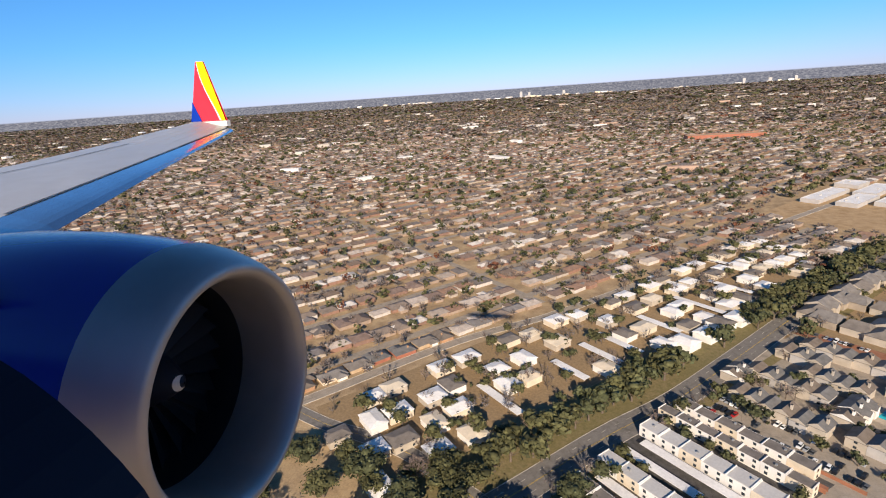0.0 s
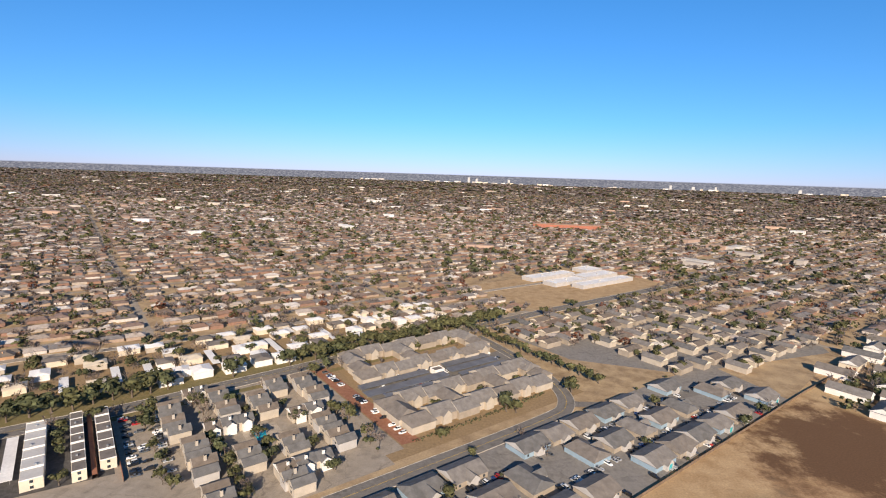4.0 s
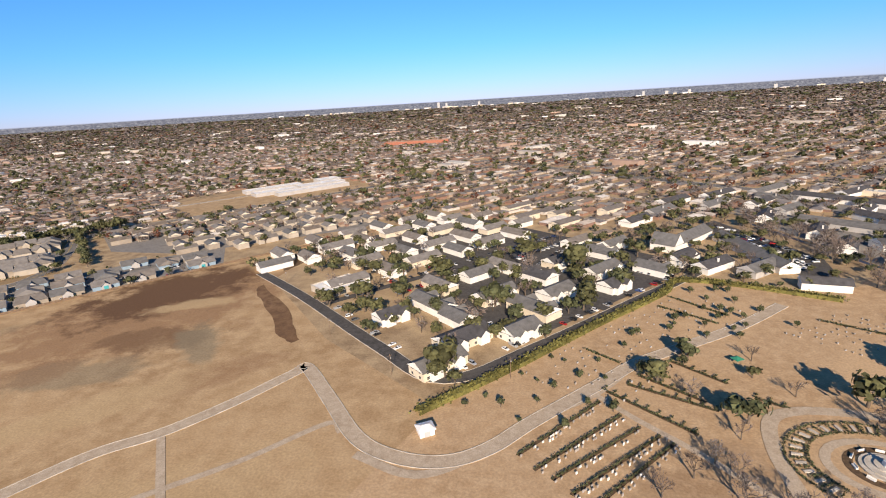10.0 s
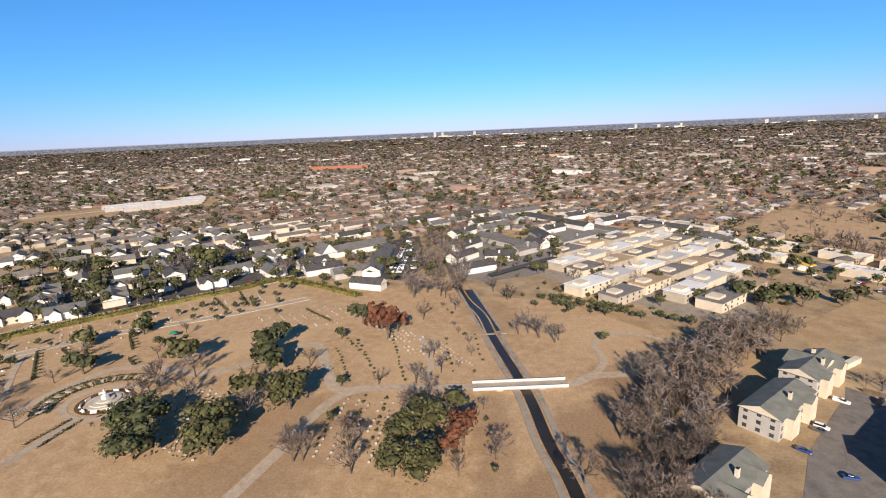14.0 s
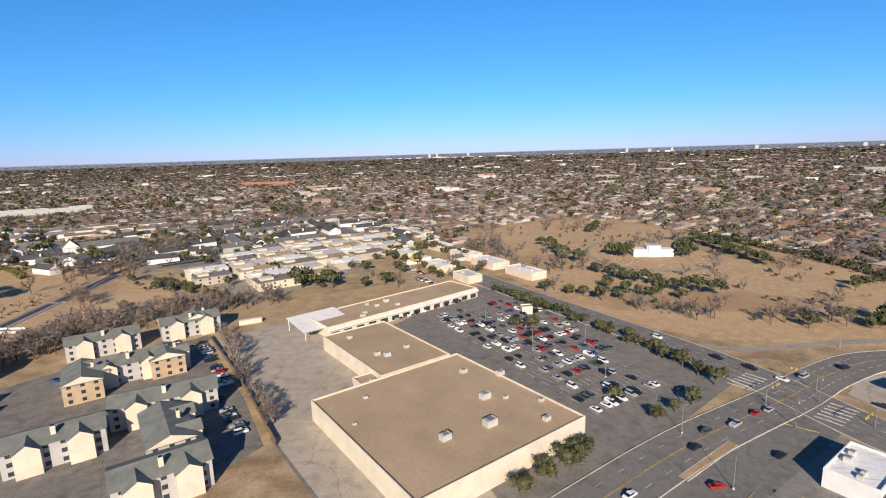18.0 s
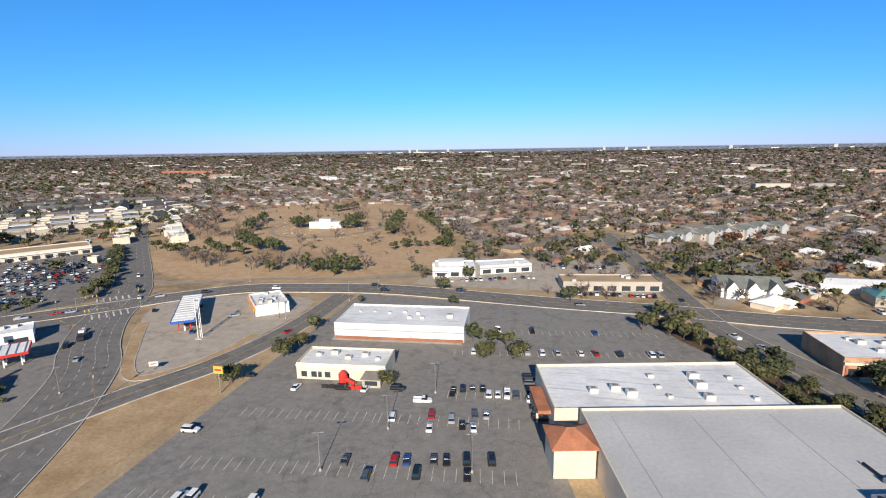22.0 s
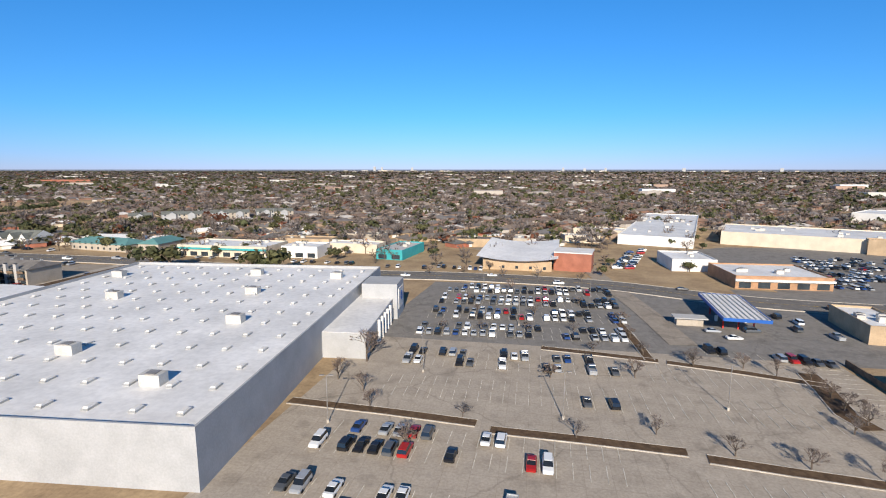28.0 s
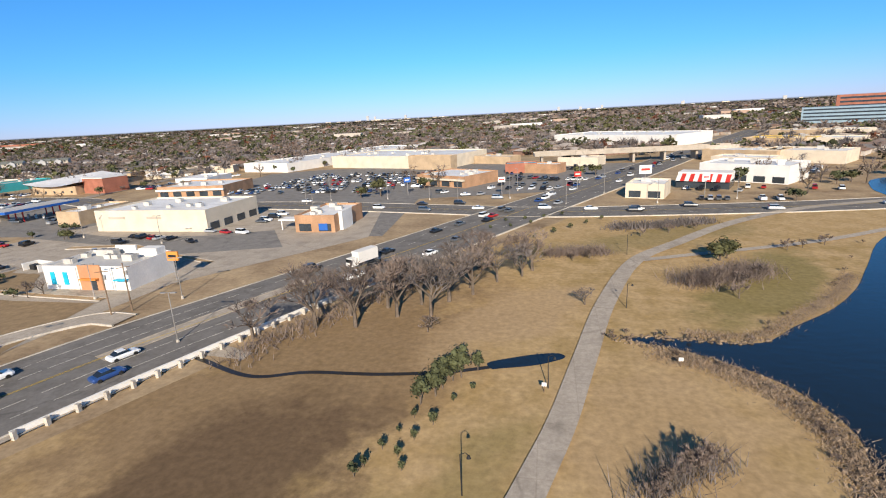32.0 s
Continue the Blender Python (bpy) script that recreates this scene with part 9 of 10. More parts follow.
tagged(new("stall_lines_east", pl.mesh("stall_lines", ["paint"])), "faded stall lines", "parking lines", kind="stuff")
for x, y, w, r in ((2188.7, 127.3, 4, 2), (2189.1, 121, 6, 0), (2188, 110.1, 2, -3), (2196.6, 129.4, 7, 95), (2200.6, 110.2, 6, 4), (2217.4, 103.9, 2, -4), (2232.8, 120.4, 1, -35), (2245.2, 118.2, 7, -42), (2247.4, 116.4, 2, -42), (2255.4, 133.2, 2, -30), (2259.4, 145.5, 4, -20), (2229, 140.1, 2, 82), (2233, 138.9, 7, 80), (2237.9, 138.1, 4, 82), (2240.6, 137.5, 1, 80), (2245.3, 137, 2, 82), (2230.3, 131.6, 7, -5), (2252.5, 147.1, 1, -10), (2266.1, 145, 6, -14), (2243.8, 102.4, 4, -40)):
    car(x, y, r, w)
for x, y, h in ((2224.6, 91.8, 1.2), (2227.1, 89, 1.0), (2233.1, 91.2, 1.1), (2230.8, 94.2, 1.2), (2202.6, 137.5, 1.8), (2187.8, 151.6, 1.6), (2191, 152.5, 1.5)):
    tree("bush", x, y, h)
for pts in ([(2217, 126), (2237, 129), (2256, 121)], [(2263, 118), (2278, 112)], [(2223, 89), (2247, 86), (2272, 84)]):
    mb = MB()
    ribbon(mb, pts, 3.0 if pts[0][0] < 2220 else 1.6, 0.22)
    kerb(mb, pts, 1.6 if pts[0][0] < 2220 else 0.9, 0.25, 0.26, m=1)
    kerb(mb, pts, -1.6 if pts[0][0] < 2220 else -0.9, 0.25, 0.26, m=1)
    struct("island", mb, "dry kerb", "dry grass island with pale kerbs", "island")
tk = thing("box_truck", "white box truck on the avenue", "truck", "", 2321, 111, 0.3, 244)
part("box", MB().box(-1, 0, 1.0, 6.5, 2.4, 2.7), "white", tk)
part("cab", MB().box(3.4, 0, 0.6, 2.0, 2.2, 1.9, taper=0.88), "white", tk)
part("windscreen", MB().box(4.3, 0, 1.5, 0.3, 1.9, 0.8), "carglass", tk)
for a in (-3, 3.2):
    for s in (-1, 1):
        part("wheel", WHEEL, "", tk, at=(a, s * 1.0, 0))
mb = MB()
ribbon(mb, [(2301.2, 36), (2305, 46), (2312, 64), (2321, 84), (2326, 94)], 1.8, 0.3)
struct("pavement_bridge", mb, "palecon", "narrow pale pavement beside the guard rail", "pavement")
mb = MB()
mb.quad([(2311, 62.5, 0.12), (2320, 61.5, 0.12), (2320, 64, 0.12), (2312, 66.5, 0.12)])
struct("slab_outfall", mb, "palecon", "pale concrete slab where the brook leaves the bridge", "slab")
gr = thing("guard_rail", "white concrete guard rail on the creek bridge", "rail", "", 0, 0)
part("rail", kerb(MB(), [(2303, 40), (2308, 53), (2314, 67), (2323, 86)], 0.0, 0.3, 1.0), "white", gr)
for k in range(16):
    t = k / 15
    part("post", MB().box(2303.6 + 20 * t, 40 + 46 * t, 0, 0.5, 0.5, 1.15), "kerb", gr)
for x, y, h in ((2282, 76, 10), (2284, 79, 10), (2278, 52, 9), (2290, 86, 9), (2305, 66, 9), (2262, 200, 9), (2208, 140, 10), (2246, 132, 9), (2280, 170, 9), (2196, 80, 9), (2216, 96, 8), (2270, 84, 8)):
    (utility_pole if h == 10 and x > 2270 else light_pole)(x, y, h, rng.uniform(0, 90))
for x, y in ((2200, 106), (2196, 62), (2186, 140), (2225, 96), (2248, 84)):
    tree("bush", x, y, 1.2)
tree("oak", 2199, 70, 0.4)
tree("oak", 2204, 138, 0.4)
for x, y in ((2222, 100), (2252, 84), (2254, 86), (2219, 93)):
    tree("bare", x, y, 0.45)

# ---- lakeside park ----
for x, y, k in ((2326, 74, .85), (2333, 75, .9), (2339, 80, .95), (2347, 88, 1.0), (2350, 96, .9), (2345, 81, .9), (2320, 86, .7), (2355, 100, .8), (2342, 86, .9), (2336, 84, .8), (2330, 80, .8), (2351, 92, .9), (2360, 104, .8), (2358, 112, .7), (2362, 108, .7), (2372, 88, .45), (2317, 69, .7), (2350, 110, .7), (2346, 74, .4)):
    tree("bare", x, y, k * 1.05)
for x, y, k in ((2398, 102, 1.2), (2402, 100, 1.2), (2406, 104, 1.2), (2395, 98, 1.1), (2399, 93, 1.1), (2392, 100, 1), (2371, 116, 1), (2375, 118, 1), (2379, 44, 1.1), (2377, 42, 1), (2381, 45, 1), (2375, 40, .9), (2359, 122, 1), (2363, 124, 1), (2424, 128, .9), (2420, 126, .9), (2430, 131, .9), (2390, 140, 1), (2398, 144, 1), (2406, 148, 1), (2380, 44, 1.2), (2366, 118, 1)):
    tree("scrub", x, y, k * 0.9)
for k in range(34):
    t = k / 34
    i = int(t * (len(shore) - 12)) + 4
    x, y = shore[i]
    tree("scrub", x - 3.0 + rng.uniform(-0.8, 0.5), y + rng.uniform(-0.5, 0.8), rng.uniform(0.22, 0.4))
thicket("reeds_shore", [(2391, 30), (2394.5, 46), (2394.5, 54), (2392, 61), (2387, 66.5), (2381, 70)], 4.4, 0.5, "reed", "pale brown reeds and dead scrub along the shore", 60, 0.9, 0.05, "reeds")
thicket("reeds_point", [(2386, 77), (2396, 76.5), (2404, 84), (2414, 94), (2424, 108)], 3, 0.5, "reed", "pale brown reeds along the shore", 36, 0.9, 0.05, "reeds")
thicket("scrub_avenue", [(2318, 62), (2326, 78), (2336, 96), (2348, 114)], 7, 1.4, "bare", "reddish brown scrub beside the guard rail", 5, 0.6, 0.07)
thicket("scrub_slope", [(2366, 121), (2372, 122), (2379, 123)], 5, 2.6, "bare", "grey brown thicket on the grass", 30, 0.45, 0.045)
thicket("scrub_mid", [(2392, 101), (2399, 104), (2408, 110)], 8, 2.8, "bare", "grey brown thicket on the slope", 24, 0.45, 0.045)
thicket("scrub_road", [(2384, 150), (2396, 152), (2412, 158)], 6, 2.2, "bare2", "dark thicket below the road", 12, 0.45, 0.1)
thicket("scrub_near", [(2374, 40), (2378, 44), (2382, 46)], 4, 2.4, "bare2", "grey leafless thicket in the tan grass", 22, 0.45, 0.035)
rocks = MB()
rq = random.Random(44)
bank = [p for p in shore if 20 < p[1] < 76]
for a, b in zip(bank, bank[1:]):
    for _ in range(int(math.hypot(b[0] - a[0], b[1] - a[1]) * 9)):
        t = rq.random()
        z = rq.uniform(0.12, 0.38)
        rocks.box(a[0] + (b[0] - a[0]) * t - rq.uniform(0.2, 2.6), a[1] + (b[1] - a[1]) * t + rq.uniform(-0.6, 0.6), -0.05, z * 1.6, z * 1.2, z, rq.uniform(0, 180), taper=0.6)
tagged(new("shore_stones", rocks.mesh("shore_stones", ["rubble"])), "rough brown stones along the water's edge", "stones", kind="stuff")
tree("oak", 2403, 117, 0.62)
tree("oak", 2405, 119, 0.5)
for x, y, k in ((2350, 53, .6), (2352, 57, .7), (2354, 60, .7), (2351.5, 55, .6), (2356, 62, .5), (2353, 59, .6)):
    tree("conifer", x, y, k)
for x, y in ((2347, 41), (2348, 44), (2349, 47), (2351, 46), (2350, 50), (2350, 43), (2346.5, 39.5), (2352.5, 49), (2354, 54), (2356, 57), (2351, 41)):
    tree("conifer", x, y, rng.uniform(0.18, 0.28))
for x, y, h in ((2357.6, 38.5, 4.5), (2365.5, 58.5, 4.5), (2384, 122, 5), (2379, 87, 4.5)):
    o = thing("path_lamp", "slim dark park lamp with a curved arm", "lamp", "park lamps", x, y)
    part("pole", MB().cyl(0, 0, 0, 0.07, 0.05, h, 6), "black", o)
    part("arm", MB().stick((0, 0, h), (0.5, 0, h + 0.25), 0.04, 0.03, 4).stick((0.5, 0, h + 0.25), (0.8, 0, h), 0.03, 0.03, 4), "black", o)
    part("shade", MB().cyl(0.8, 0, h - 0.3, 0.22, 0.1, 0.3, 8), "black", o)
for x, y in ((2365, 57.5), (2383, 66)):
    o = thing("path_sign", "small white sign on a short post", "sign", "park signs", x, y)
    part("post", MB().cyl(0, 0, 0, 0.05, 0.05, 1.2, 6), "wood", o)
    part("board", MB().box(0, 0, 0.9, 0.6, 0.08, 0.5), "white", o)
for k in range(5):
    tree("round", 2362 + k * 5, 138 + k * 6, 0.4)


# ---- the airliner, standing where it is at the start ----
M["jet_blue"] = mat("jet_blue_paint", (0.004, 0.03, 0.30), 0.22, vary=0.05, spec=0.6)
M["jet_grey"] = mat("wing_grey_paint", (0.40, 0.41, 0.43), 0.4, vary=0.06, scale=1.0, spec=0.5)
M["jet_lip"] = mat("dull_lip_aluminium", (0.42, 0.41, 0.41), 0.48, 0.75, vary=0.08, scale=2)
M["jet_slat"] = mat("polished_slat", (0.50, 0.53, 0.58), 0.2, 0.95, vary=0.05, scale=2)
M["jet_spin"] = mat("spinner_paint", (0.012, 0.016, 0.03), 0.5)
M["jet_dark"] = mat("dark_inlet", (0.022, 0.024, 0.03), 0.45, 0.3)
M["jet_red"] = mat("winglet_red", (0.62, 0.03, 0.05), 0.35, vary=0.04)
M["jet_yellow"] = mat("winglet_yellow", (0.85, 0.60, 0.0), 0.35, vary=0.04)
X0, Y0, Z0 = (c / S for c in PATH[0][1:4])
jet = thing("airliner", "airliner wing with a blue engine nacelle and tall winglet", "aircraft", "", X0, Y0, Z0)


def rings(mb, rows_, cx, cy, cz, n=40, m=0):
    """Circles round an axis along x: rows of distance aft and radius."""
    k = len(mb.v)
    for d, r in rows_:
        for i in range(n):
            a = 2 * math.pi * i / n
            mb.v.append((cx - d, cy + r * math.cos(a), cz + r * math.sin(a) * 1.02))
    for i in range(len(rows_) - 1):
        for j in range(n):
            a, b = k + i * n + j, k + i * n + (j + 1) % n
            mb.f.append((a, b, b + n, a + n))
            mb.m.append(m)
    return mb


EX, EY, EZ = -2.41, 2.75, -2.02
nac = part("nacelle", rings(MB(), [(0.44, 1.074), (0.8, 1.12), (1.2, 1.15), (1.9, 1.16), (2.8, 1.1), (3.6, 0.98), (4.2, 0.85)], EX, EY, EZ, 64), "jet_blue", jet, "glossy blue nacelle", smooth=True)
part("inlet_lip", rings(MB(), [(0.62, 0.79), (0.45, 0.785), (0.2, 0.80), (0.07, 0.825), (0.02, 0.855), (0.0, 0.885), (0.03, 0.935), (0.12, 0.985), (0.3, 1.05), (0.445, 1.076)], EX, EY, EZ, 64), "jet_lip", nac, "dull metal inlet lip", smooth=True)
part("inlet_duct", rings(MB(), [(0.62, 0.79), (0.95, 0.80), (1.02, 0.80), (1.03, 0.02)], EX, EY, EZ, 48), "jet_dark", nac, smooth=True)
part("spinner", rings(MB(), [(0.55, 0.01), (0.60, 0.07), (0.72, 0.15), (0.85, 0.21), (1.0, 0.25)], EX, EY, EZ, 24), "jet_spin", nac, "dark pointed spinner", smooth=True)
sp = MB()
for i in range(14):
    a0, a1 = 1.0 + i * 0.32, 1.0 + (i + 1) * 0.32
    wd = 0.02 * math.sin(math.pi * (i + 0.5) / 14)
    q = [(EX - 0.575 - (r - 0.05) * 0.9, EY + r * math.cos(a), EZ + r * math.sin(a)) for r, a in ((0.055 - wd, a0), (0.055 + wd, a0), (0.055 + wd, a1), (0.055 - wd, a1))]
    sp.quad(q)
part("spinner_swirl", sp, "white", nac, "white swirl on the spinner")
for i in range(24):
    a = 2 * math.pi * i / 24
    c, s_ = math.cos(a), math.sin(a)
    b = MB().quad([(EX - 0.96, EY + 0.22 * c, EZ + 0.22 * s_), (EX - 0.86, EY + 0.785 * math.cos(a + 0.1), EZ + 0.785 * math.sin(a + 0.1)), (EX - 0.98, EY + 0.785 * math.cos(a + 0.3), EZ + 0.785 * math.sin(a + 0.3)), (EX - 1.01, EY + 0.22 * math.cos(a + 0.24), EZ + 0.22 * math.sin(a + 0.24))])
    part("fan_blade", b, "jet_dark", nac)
part("strake", MB().box(EX - 1.6, EY - 0.7, EZ + 0.95, 1.0, 0.03, 0.22), "jet_blue", nac)
part("pylon", MB().box(EX - 4.0, EY, EZ + 0.7, 3.6, 0.5, 0.5, taper=0.75), "jet_blue", jet, "blue engine pylon")
fz = MB()
rings(fz, [(-14.0, 0.2), (-13.0, 1.0), (-10.0, 1.75), (-8.0, 1.88), (14.0, 1.88), (20.0, 1.2), (24.0, 0.3)], 0.0, -2.14, -0.3, 28)
part("fuselage", fz, "jet_blue", jet, "long blue cabin tube behind the window", smooth=True)
# wing stations: out, leading edge x and z, trailing edge x and z, thickness
WS = [(1.0, -4.3, -1.52, -11.6, -1.25, 0.75), (4.6, -6.36, -1.33, -11.8, -1.08, 0.5), (8.0, -8.05, -1.13, -12.1, -0.94, 0.36), (11.0, -9.58, -1.0, -13.0, -0.79, 0.27), (15.9, -12.1, -0.79, -13.66, -0.40, 0.16)]


def skin(f0, f1, top):
    """A strip of the wing from one part of the chord to another."""
    mb = MB()
    n = 6
    for a, b in zip(WS, WS[1:]):
        def pt(w, t):
            x = w[1] + (w[3] - w[1]) * t
            z = w[2] + (w[4] - w[2]) * t
            bulge = w[5] * (4 * t * (1 - t)) ** 0.5 * 0.5
            return (x, w[0], z + (bulge if top else -bulge * 0.6))
        for i in range(n):
            t0, t1 = f0 + (f1 - f0) * i / n, f0 + (f1 - f0) * (i + 1) / n
            mb.quad([pt(a, t0), pt(b, t0), pt(b, t1), pt(a, t1)])
    return mb


wing = part("wing_skin", skin(0.14, 1.0, True), "jet_grey", jet, "light grey upper wing skin")
part("slat", skin(0.0, 0.14, True), "jet_slat", jet, "polished metal leading edge")
part("under_skin", skin(0.0, 1.0, False), "jet_grey", jet)
jn = MB()
for t in (0.145, 0.62):
    for a, b in zip(WS[1:] if t < 0.5 else WS[1:4], WS[2:] if t < 0.5 else WS[2:4]):
        pa = Vector((a[1] + (a[3] - a[1]) * t, a[0], a[2] + (a[4] - a[2]) * t + a[5] * (4 * t * (1 - t)) ** 0.5 * 0.5 + 0.012))
        pb = Vector((b[1] + (b[3] - b[1]) * t, b[0], b[2] + (b[4] - b[2]) * t + b[5] * (4 * t * (1 - t)) ** 0.5 * 0.5 + 0.012))
        jn.quad([pa + Vector((0.02, 0, 0)), pb + Vector((0.02, 0, 0)), pb - Vector((0.02, 0, 0)), pa - Vector((0.02, 0, 0))])
part("panel_joint", jn, "black", wing)
for k in range(6):
    part("fastener", MB().box(-11.5 - k * 0.3, 6.5 + k * 1.5, -0.76 + k * 0.055, 0.14, 0.14, 0.03), "white", wing)
wl = part("winglet", MB().quad([(-12.45, 16.05, -0.42), (-13.19, 16.35, 1.66), (-13.52, 16.35, 1.68), (-13.92, 16.05, -0.40)]).quad([(-13.92, 16.15, -0.40), (-13.52, 16.4, 1.68), (-13.19, 16.4, 1.66), (-12.45, 16.15, -0.42)]), "jet_red", jet, "red, yellow and blue winglet")
yb = MB()
for i in range(8):
    t0, t1 = i / 8, (i + 1) / 8

    def wl_pt(t, w):
        a = Vector((-12.45, 16.04, -0.40)).lerp(Vector((-13.19, 16.34, 1.66)), t)
        b = Vector((-13.92, 16.04, -0.40)).lerp(Vector((-13.52, 16.34, 1.68)), t)
        return a.lerp(b, w)
    w0, w1 = 0.12 + 0.62 * t0 ** 1.6 + 0.1 * t0, 0.12 + 0.62 * t1 ** 1.6 + 0.1 * t1
    yb.quad([wl_pt(t0, 0), wl_pt(t1, 0), wl_pt(t1, min(1, w1)), wl_pt(t0, min(1, w0))], 0)
    yb.quad([wl_pt(t0, w0), wl_pt(t1, w1), wl_pt(t1, w1 + 0.045), wl_pt(t0, w0 + 0.045)], 1)
part("yellow_band", yb, "jet_yellow white", wl, "yellow swoosh with a white edge")
part("blue_corner", MB().quad([(-13.92, 16.02, -0.40), (-13.45, 16.02, -0.40), (-13.8, 16.13, 0.3)]), "jet_blue", wl)
part("winglet_root", MB().box(-13.15, 16.05, -0.62, 1.6, 0.2, 0.2), "white", jet)


rv = MB()
edge = [(-0.160, 0.0812, -0.0520), (-0.147, 0.0812, -0.0575), (-0.138, 0.0812, -0.0625), (-0.129, 0.081, -0.0690), (-0.1205, 0.0808, -0.0770), (-0.1135, 0.0806, -0.0850), (-0.108, 0.0803, -0.0925), (-0.104, 0.0798, -0.1015)]
for a, b in zip(edge, edge[1:]):
    rv.quad([a, b, (b[0] - 0.09, b[1] - 0.005, b[2] - 0.09), (a[0] - 0.09, a[1] - 0.005, a[2] - 0.09)])
    rv.quad([a, b, (b[0] - 0.004, b[1] - 0.03, b[2] - 0.004), (a[0] - 0.004, a[1] - 0.03, a[2] - 0.004)])
part("window_reveal", rv, "jet_spin", jet, "dark edge of the cabin window")


# ---- cars and trees too many or too far to count, joined ----
def tris_of(mbs):
    """Vertices, triangles and material numbers of several face lists taken together."""
    V, T, mm = [], [], []
    for j, mb in enumerate(mbs):
        k = len(V)
        V += mb.v
        for f in mb.f:
            for i in range(1, len(f) - 1):
                T.append((k + f[0], k + f[i], k + f[i + 1]))
                mm.append(j)
    return np.array([tuple(v) for v in V], float), np.array(T), np.array(mm)


for i, rows_ in sorted(STUFF_C.items()):
    body, gl, cm = CARMB[i]
    V, T, mm = tris_of((body, gl))
    a = np.array(rows_)
    scatter("parked_cars", T, mm, V, a[:, :3], a[:, 3], np.ones((len(a), 3)), cm + " carglass", "cars parked close together in the car parks", "cars")


def light_bare(h, seed, twigs, spread=1.0):
    """A leafless tree of few faces: a trunk, limbs and flat twigs."""
    q = random.Random(seed)
    tr, tw = MB(), MB()
    tr.stick((0, 0, -0.2), (0, 0, h * 0.4), h * 0.028, h * 0.018, 3)
    ends = []
    for i in range(6):
        a = 6.28 * i / 6 + q.uniform(-0.4, 0.4)
        e = Vector((math.cos(a) * h * q.uniform(0.18, 0.34) * spread, math.sin(a) * h * q.uniform(0.18, 0.34) * spread, h * q.uniform(0.55, 0.85)))
        tr.stick((0, 0, h * q.uniform(0.22, 0.4)), e, h * 0.014, h * 0.006, 3)
        ends.append(e)
    for _ in range(twigs):
        e = q.choice(ends) * q.uniform(0.62, 1.0)
        d = Vector((q.gauss(0, 1), q.gauss(0, 1), q.gauss(0.35, 0.8))).normalized() * h * q.uniform(0.14, 0.26)
        w = d.orthogonal().normalized() * h * 0.012
        tw.quad([e + w, e + d, e - w])
    return tr, tw


for key, rows_ in sorted(STUFF_T.items()):
    trunk, crown, tm, cm = LOOSE[key]
    V, T, mm = tris_of((trunk, crown))
    if key.startswith(("oak", "rust", "conifer")):
        c2 = leaf_crown(5.3, 9.3, 128, 0.86, 300 + len(key) + int(key[-1]))
        V, T, mm = tris_of((trunk, c2))
    elif key.startswith(("bare", "scrub")):
        V, T, mm = tris_of(light_bare(10.5 if key[0] == "b" else 4.6, len(key) + int(key[-1]), 104))
    a = np.array(rows_)
    k = a[:, 3:4] * np.random.default_rng(len(a)).uniform(0.88, 1.12, (len(a), 3)) * np.array((1, 1, 0.85 if key.startswith("oak") else 1.0))
    scatter("grove", T, mm, V, np.concatenate([a[:, :2], np.zeros((len(a), 1))], 1), a[:, 2], k, tm + " " + cm, "trees standing between the buildings", "trees", True)


# ---- the suburb behind: streets, houses and trees past counting ----
nrg = np.random.default_rng(5)
ZONES = [
    [(-260, 90), (-150, 240), (-90, 318), (-12, 380), (90, 480), (130, 520), (250, 440), (400, 300), (330, 220), (200, 60), (0, 0)],
    [G(300, -110), G(300, 130), G(540, 135), G(560, 60), G(640, 20), G(760, -60), G(780, -105)],
    [G(640, 125), G(650, 310), G(930, 315), G(930, 165)],
    [(270, 160), (545, 475), (562, 462), (556, 356), G(636, -100), G(880, -100), G(900, -400), (930, 331), (985, 385), (1063, 330), (1185, 255), (1300, 60), (1200, -400), (200, -400)],
    [(840, 380), (840, 520), (960, 520), (1000, 560), (1170, 570), (1330, 340), (1300, 100), (1050, 300)],
    [(1253, 543), (1300, 650), (1367, 690), (1450, 660), (1500, 570), (1570, 430), (1590, 335), (1700, 345), (1710, 250), (1900, 300), (2010, 300), (2120, 330), (2150, 450), (2320, 420), (2480, 340), (2600, 260), (2700, 200), (2700, -200), (1200, -200), (1180, 226), (1315, 381)],
    [(2370, 530), (2480, 430), (2560, 500), (2450, 600)],
    [(2660, 640), (2880, 640), (2880, 860), (2660, 860)],
]


def free(x, y):
    return not any(inside((x, y), z) for z in ZONES)


def near_road(x, y, extra):
    for pts, w in ROADS:
        if w < 9:
            continue
        for i in range(0, len(pts) - 1):
            a, b = pts[i], pts[i + 1]
            dx, dy = b[0] - a[0], b[1] - a[1]
            L2 = dx * dx + dy * dy
            t = max(0.0, min(1.0, ((x - a[0]) * dx + (y - a[1]) * dy) / L2))
            if (x - a[0] - t * dx) ** 2 + (y - a[1] - t * dy) ** 2 < (w / 2 + extra) ** 2:
                return True
    return False


def seen(x, y):
    return 150 < y < 3000 and -300 - 1.5 * y < x < 2450 + 0.85 * y


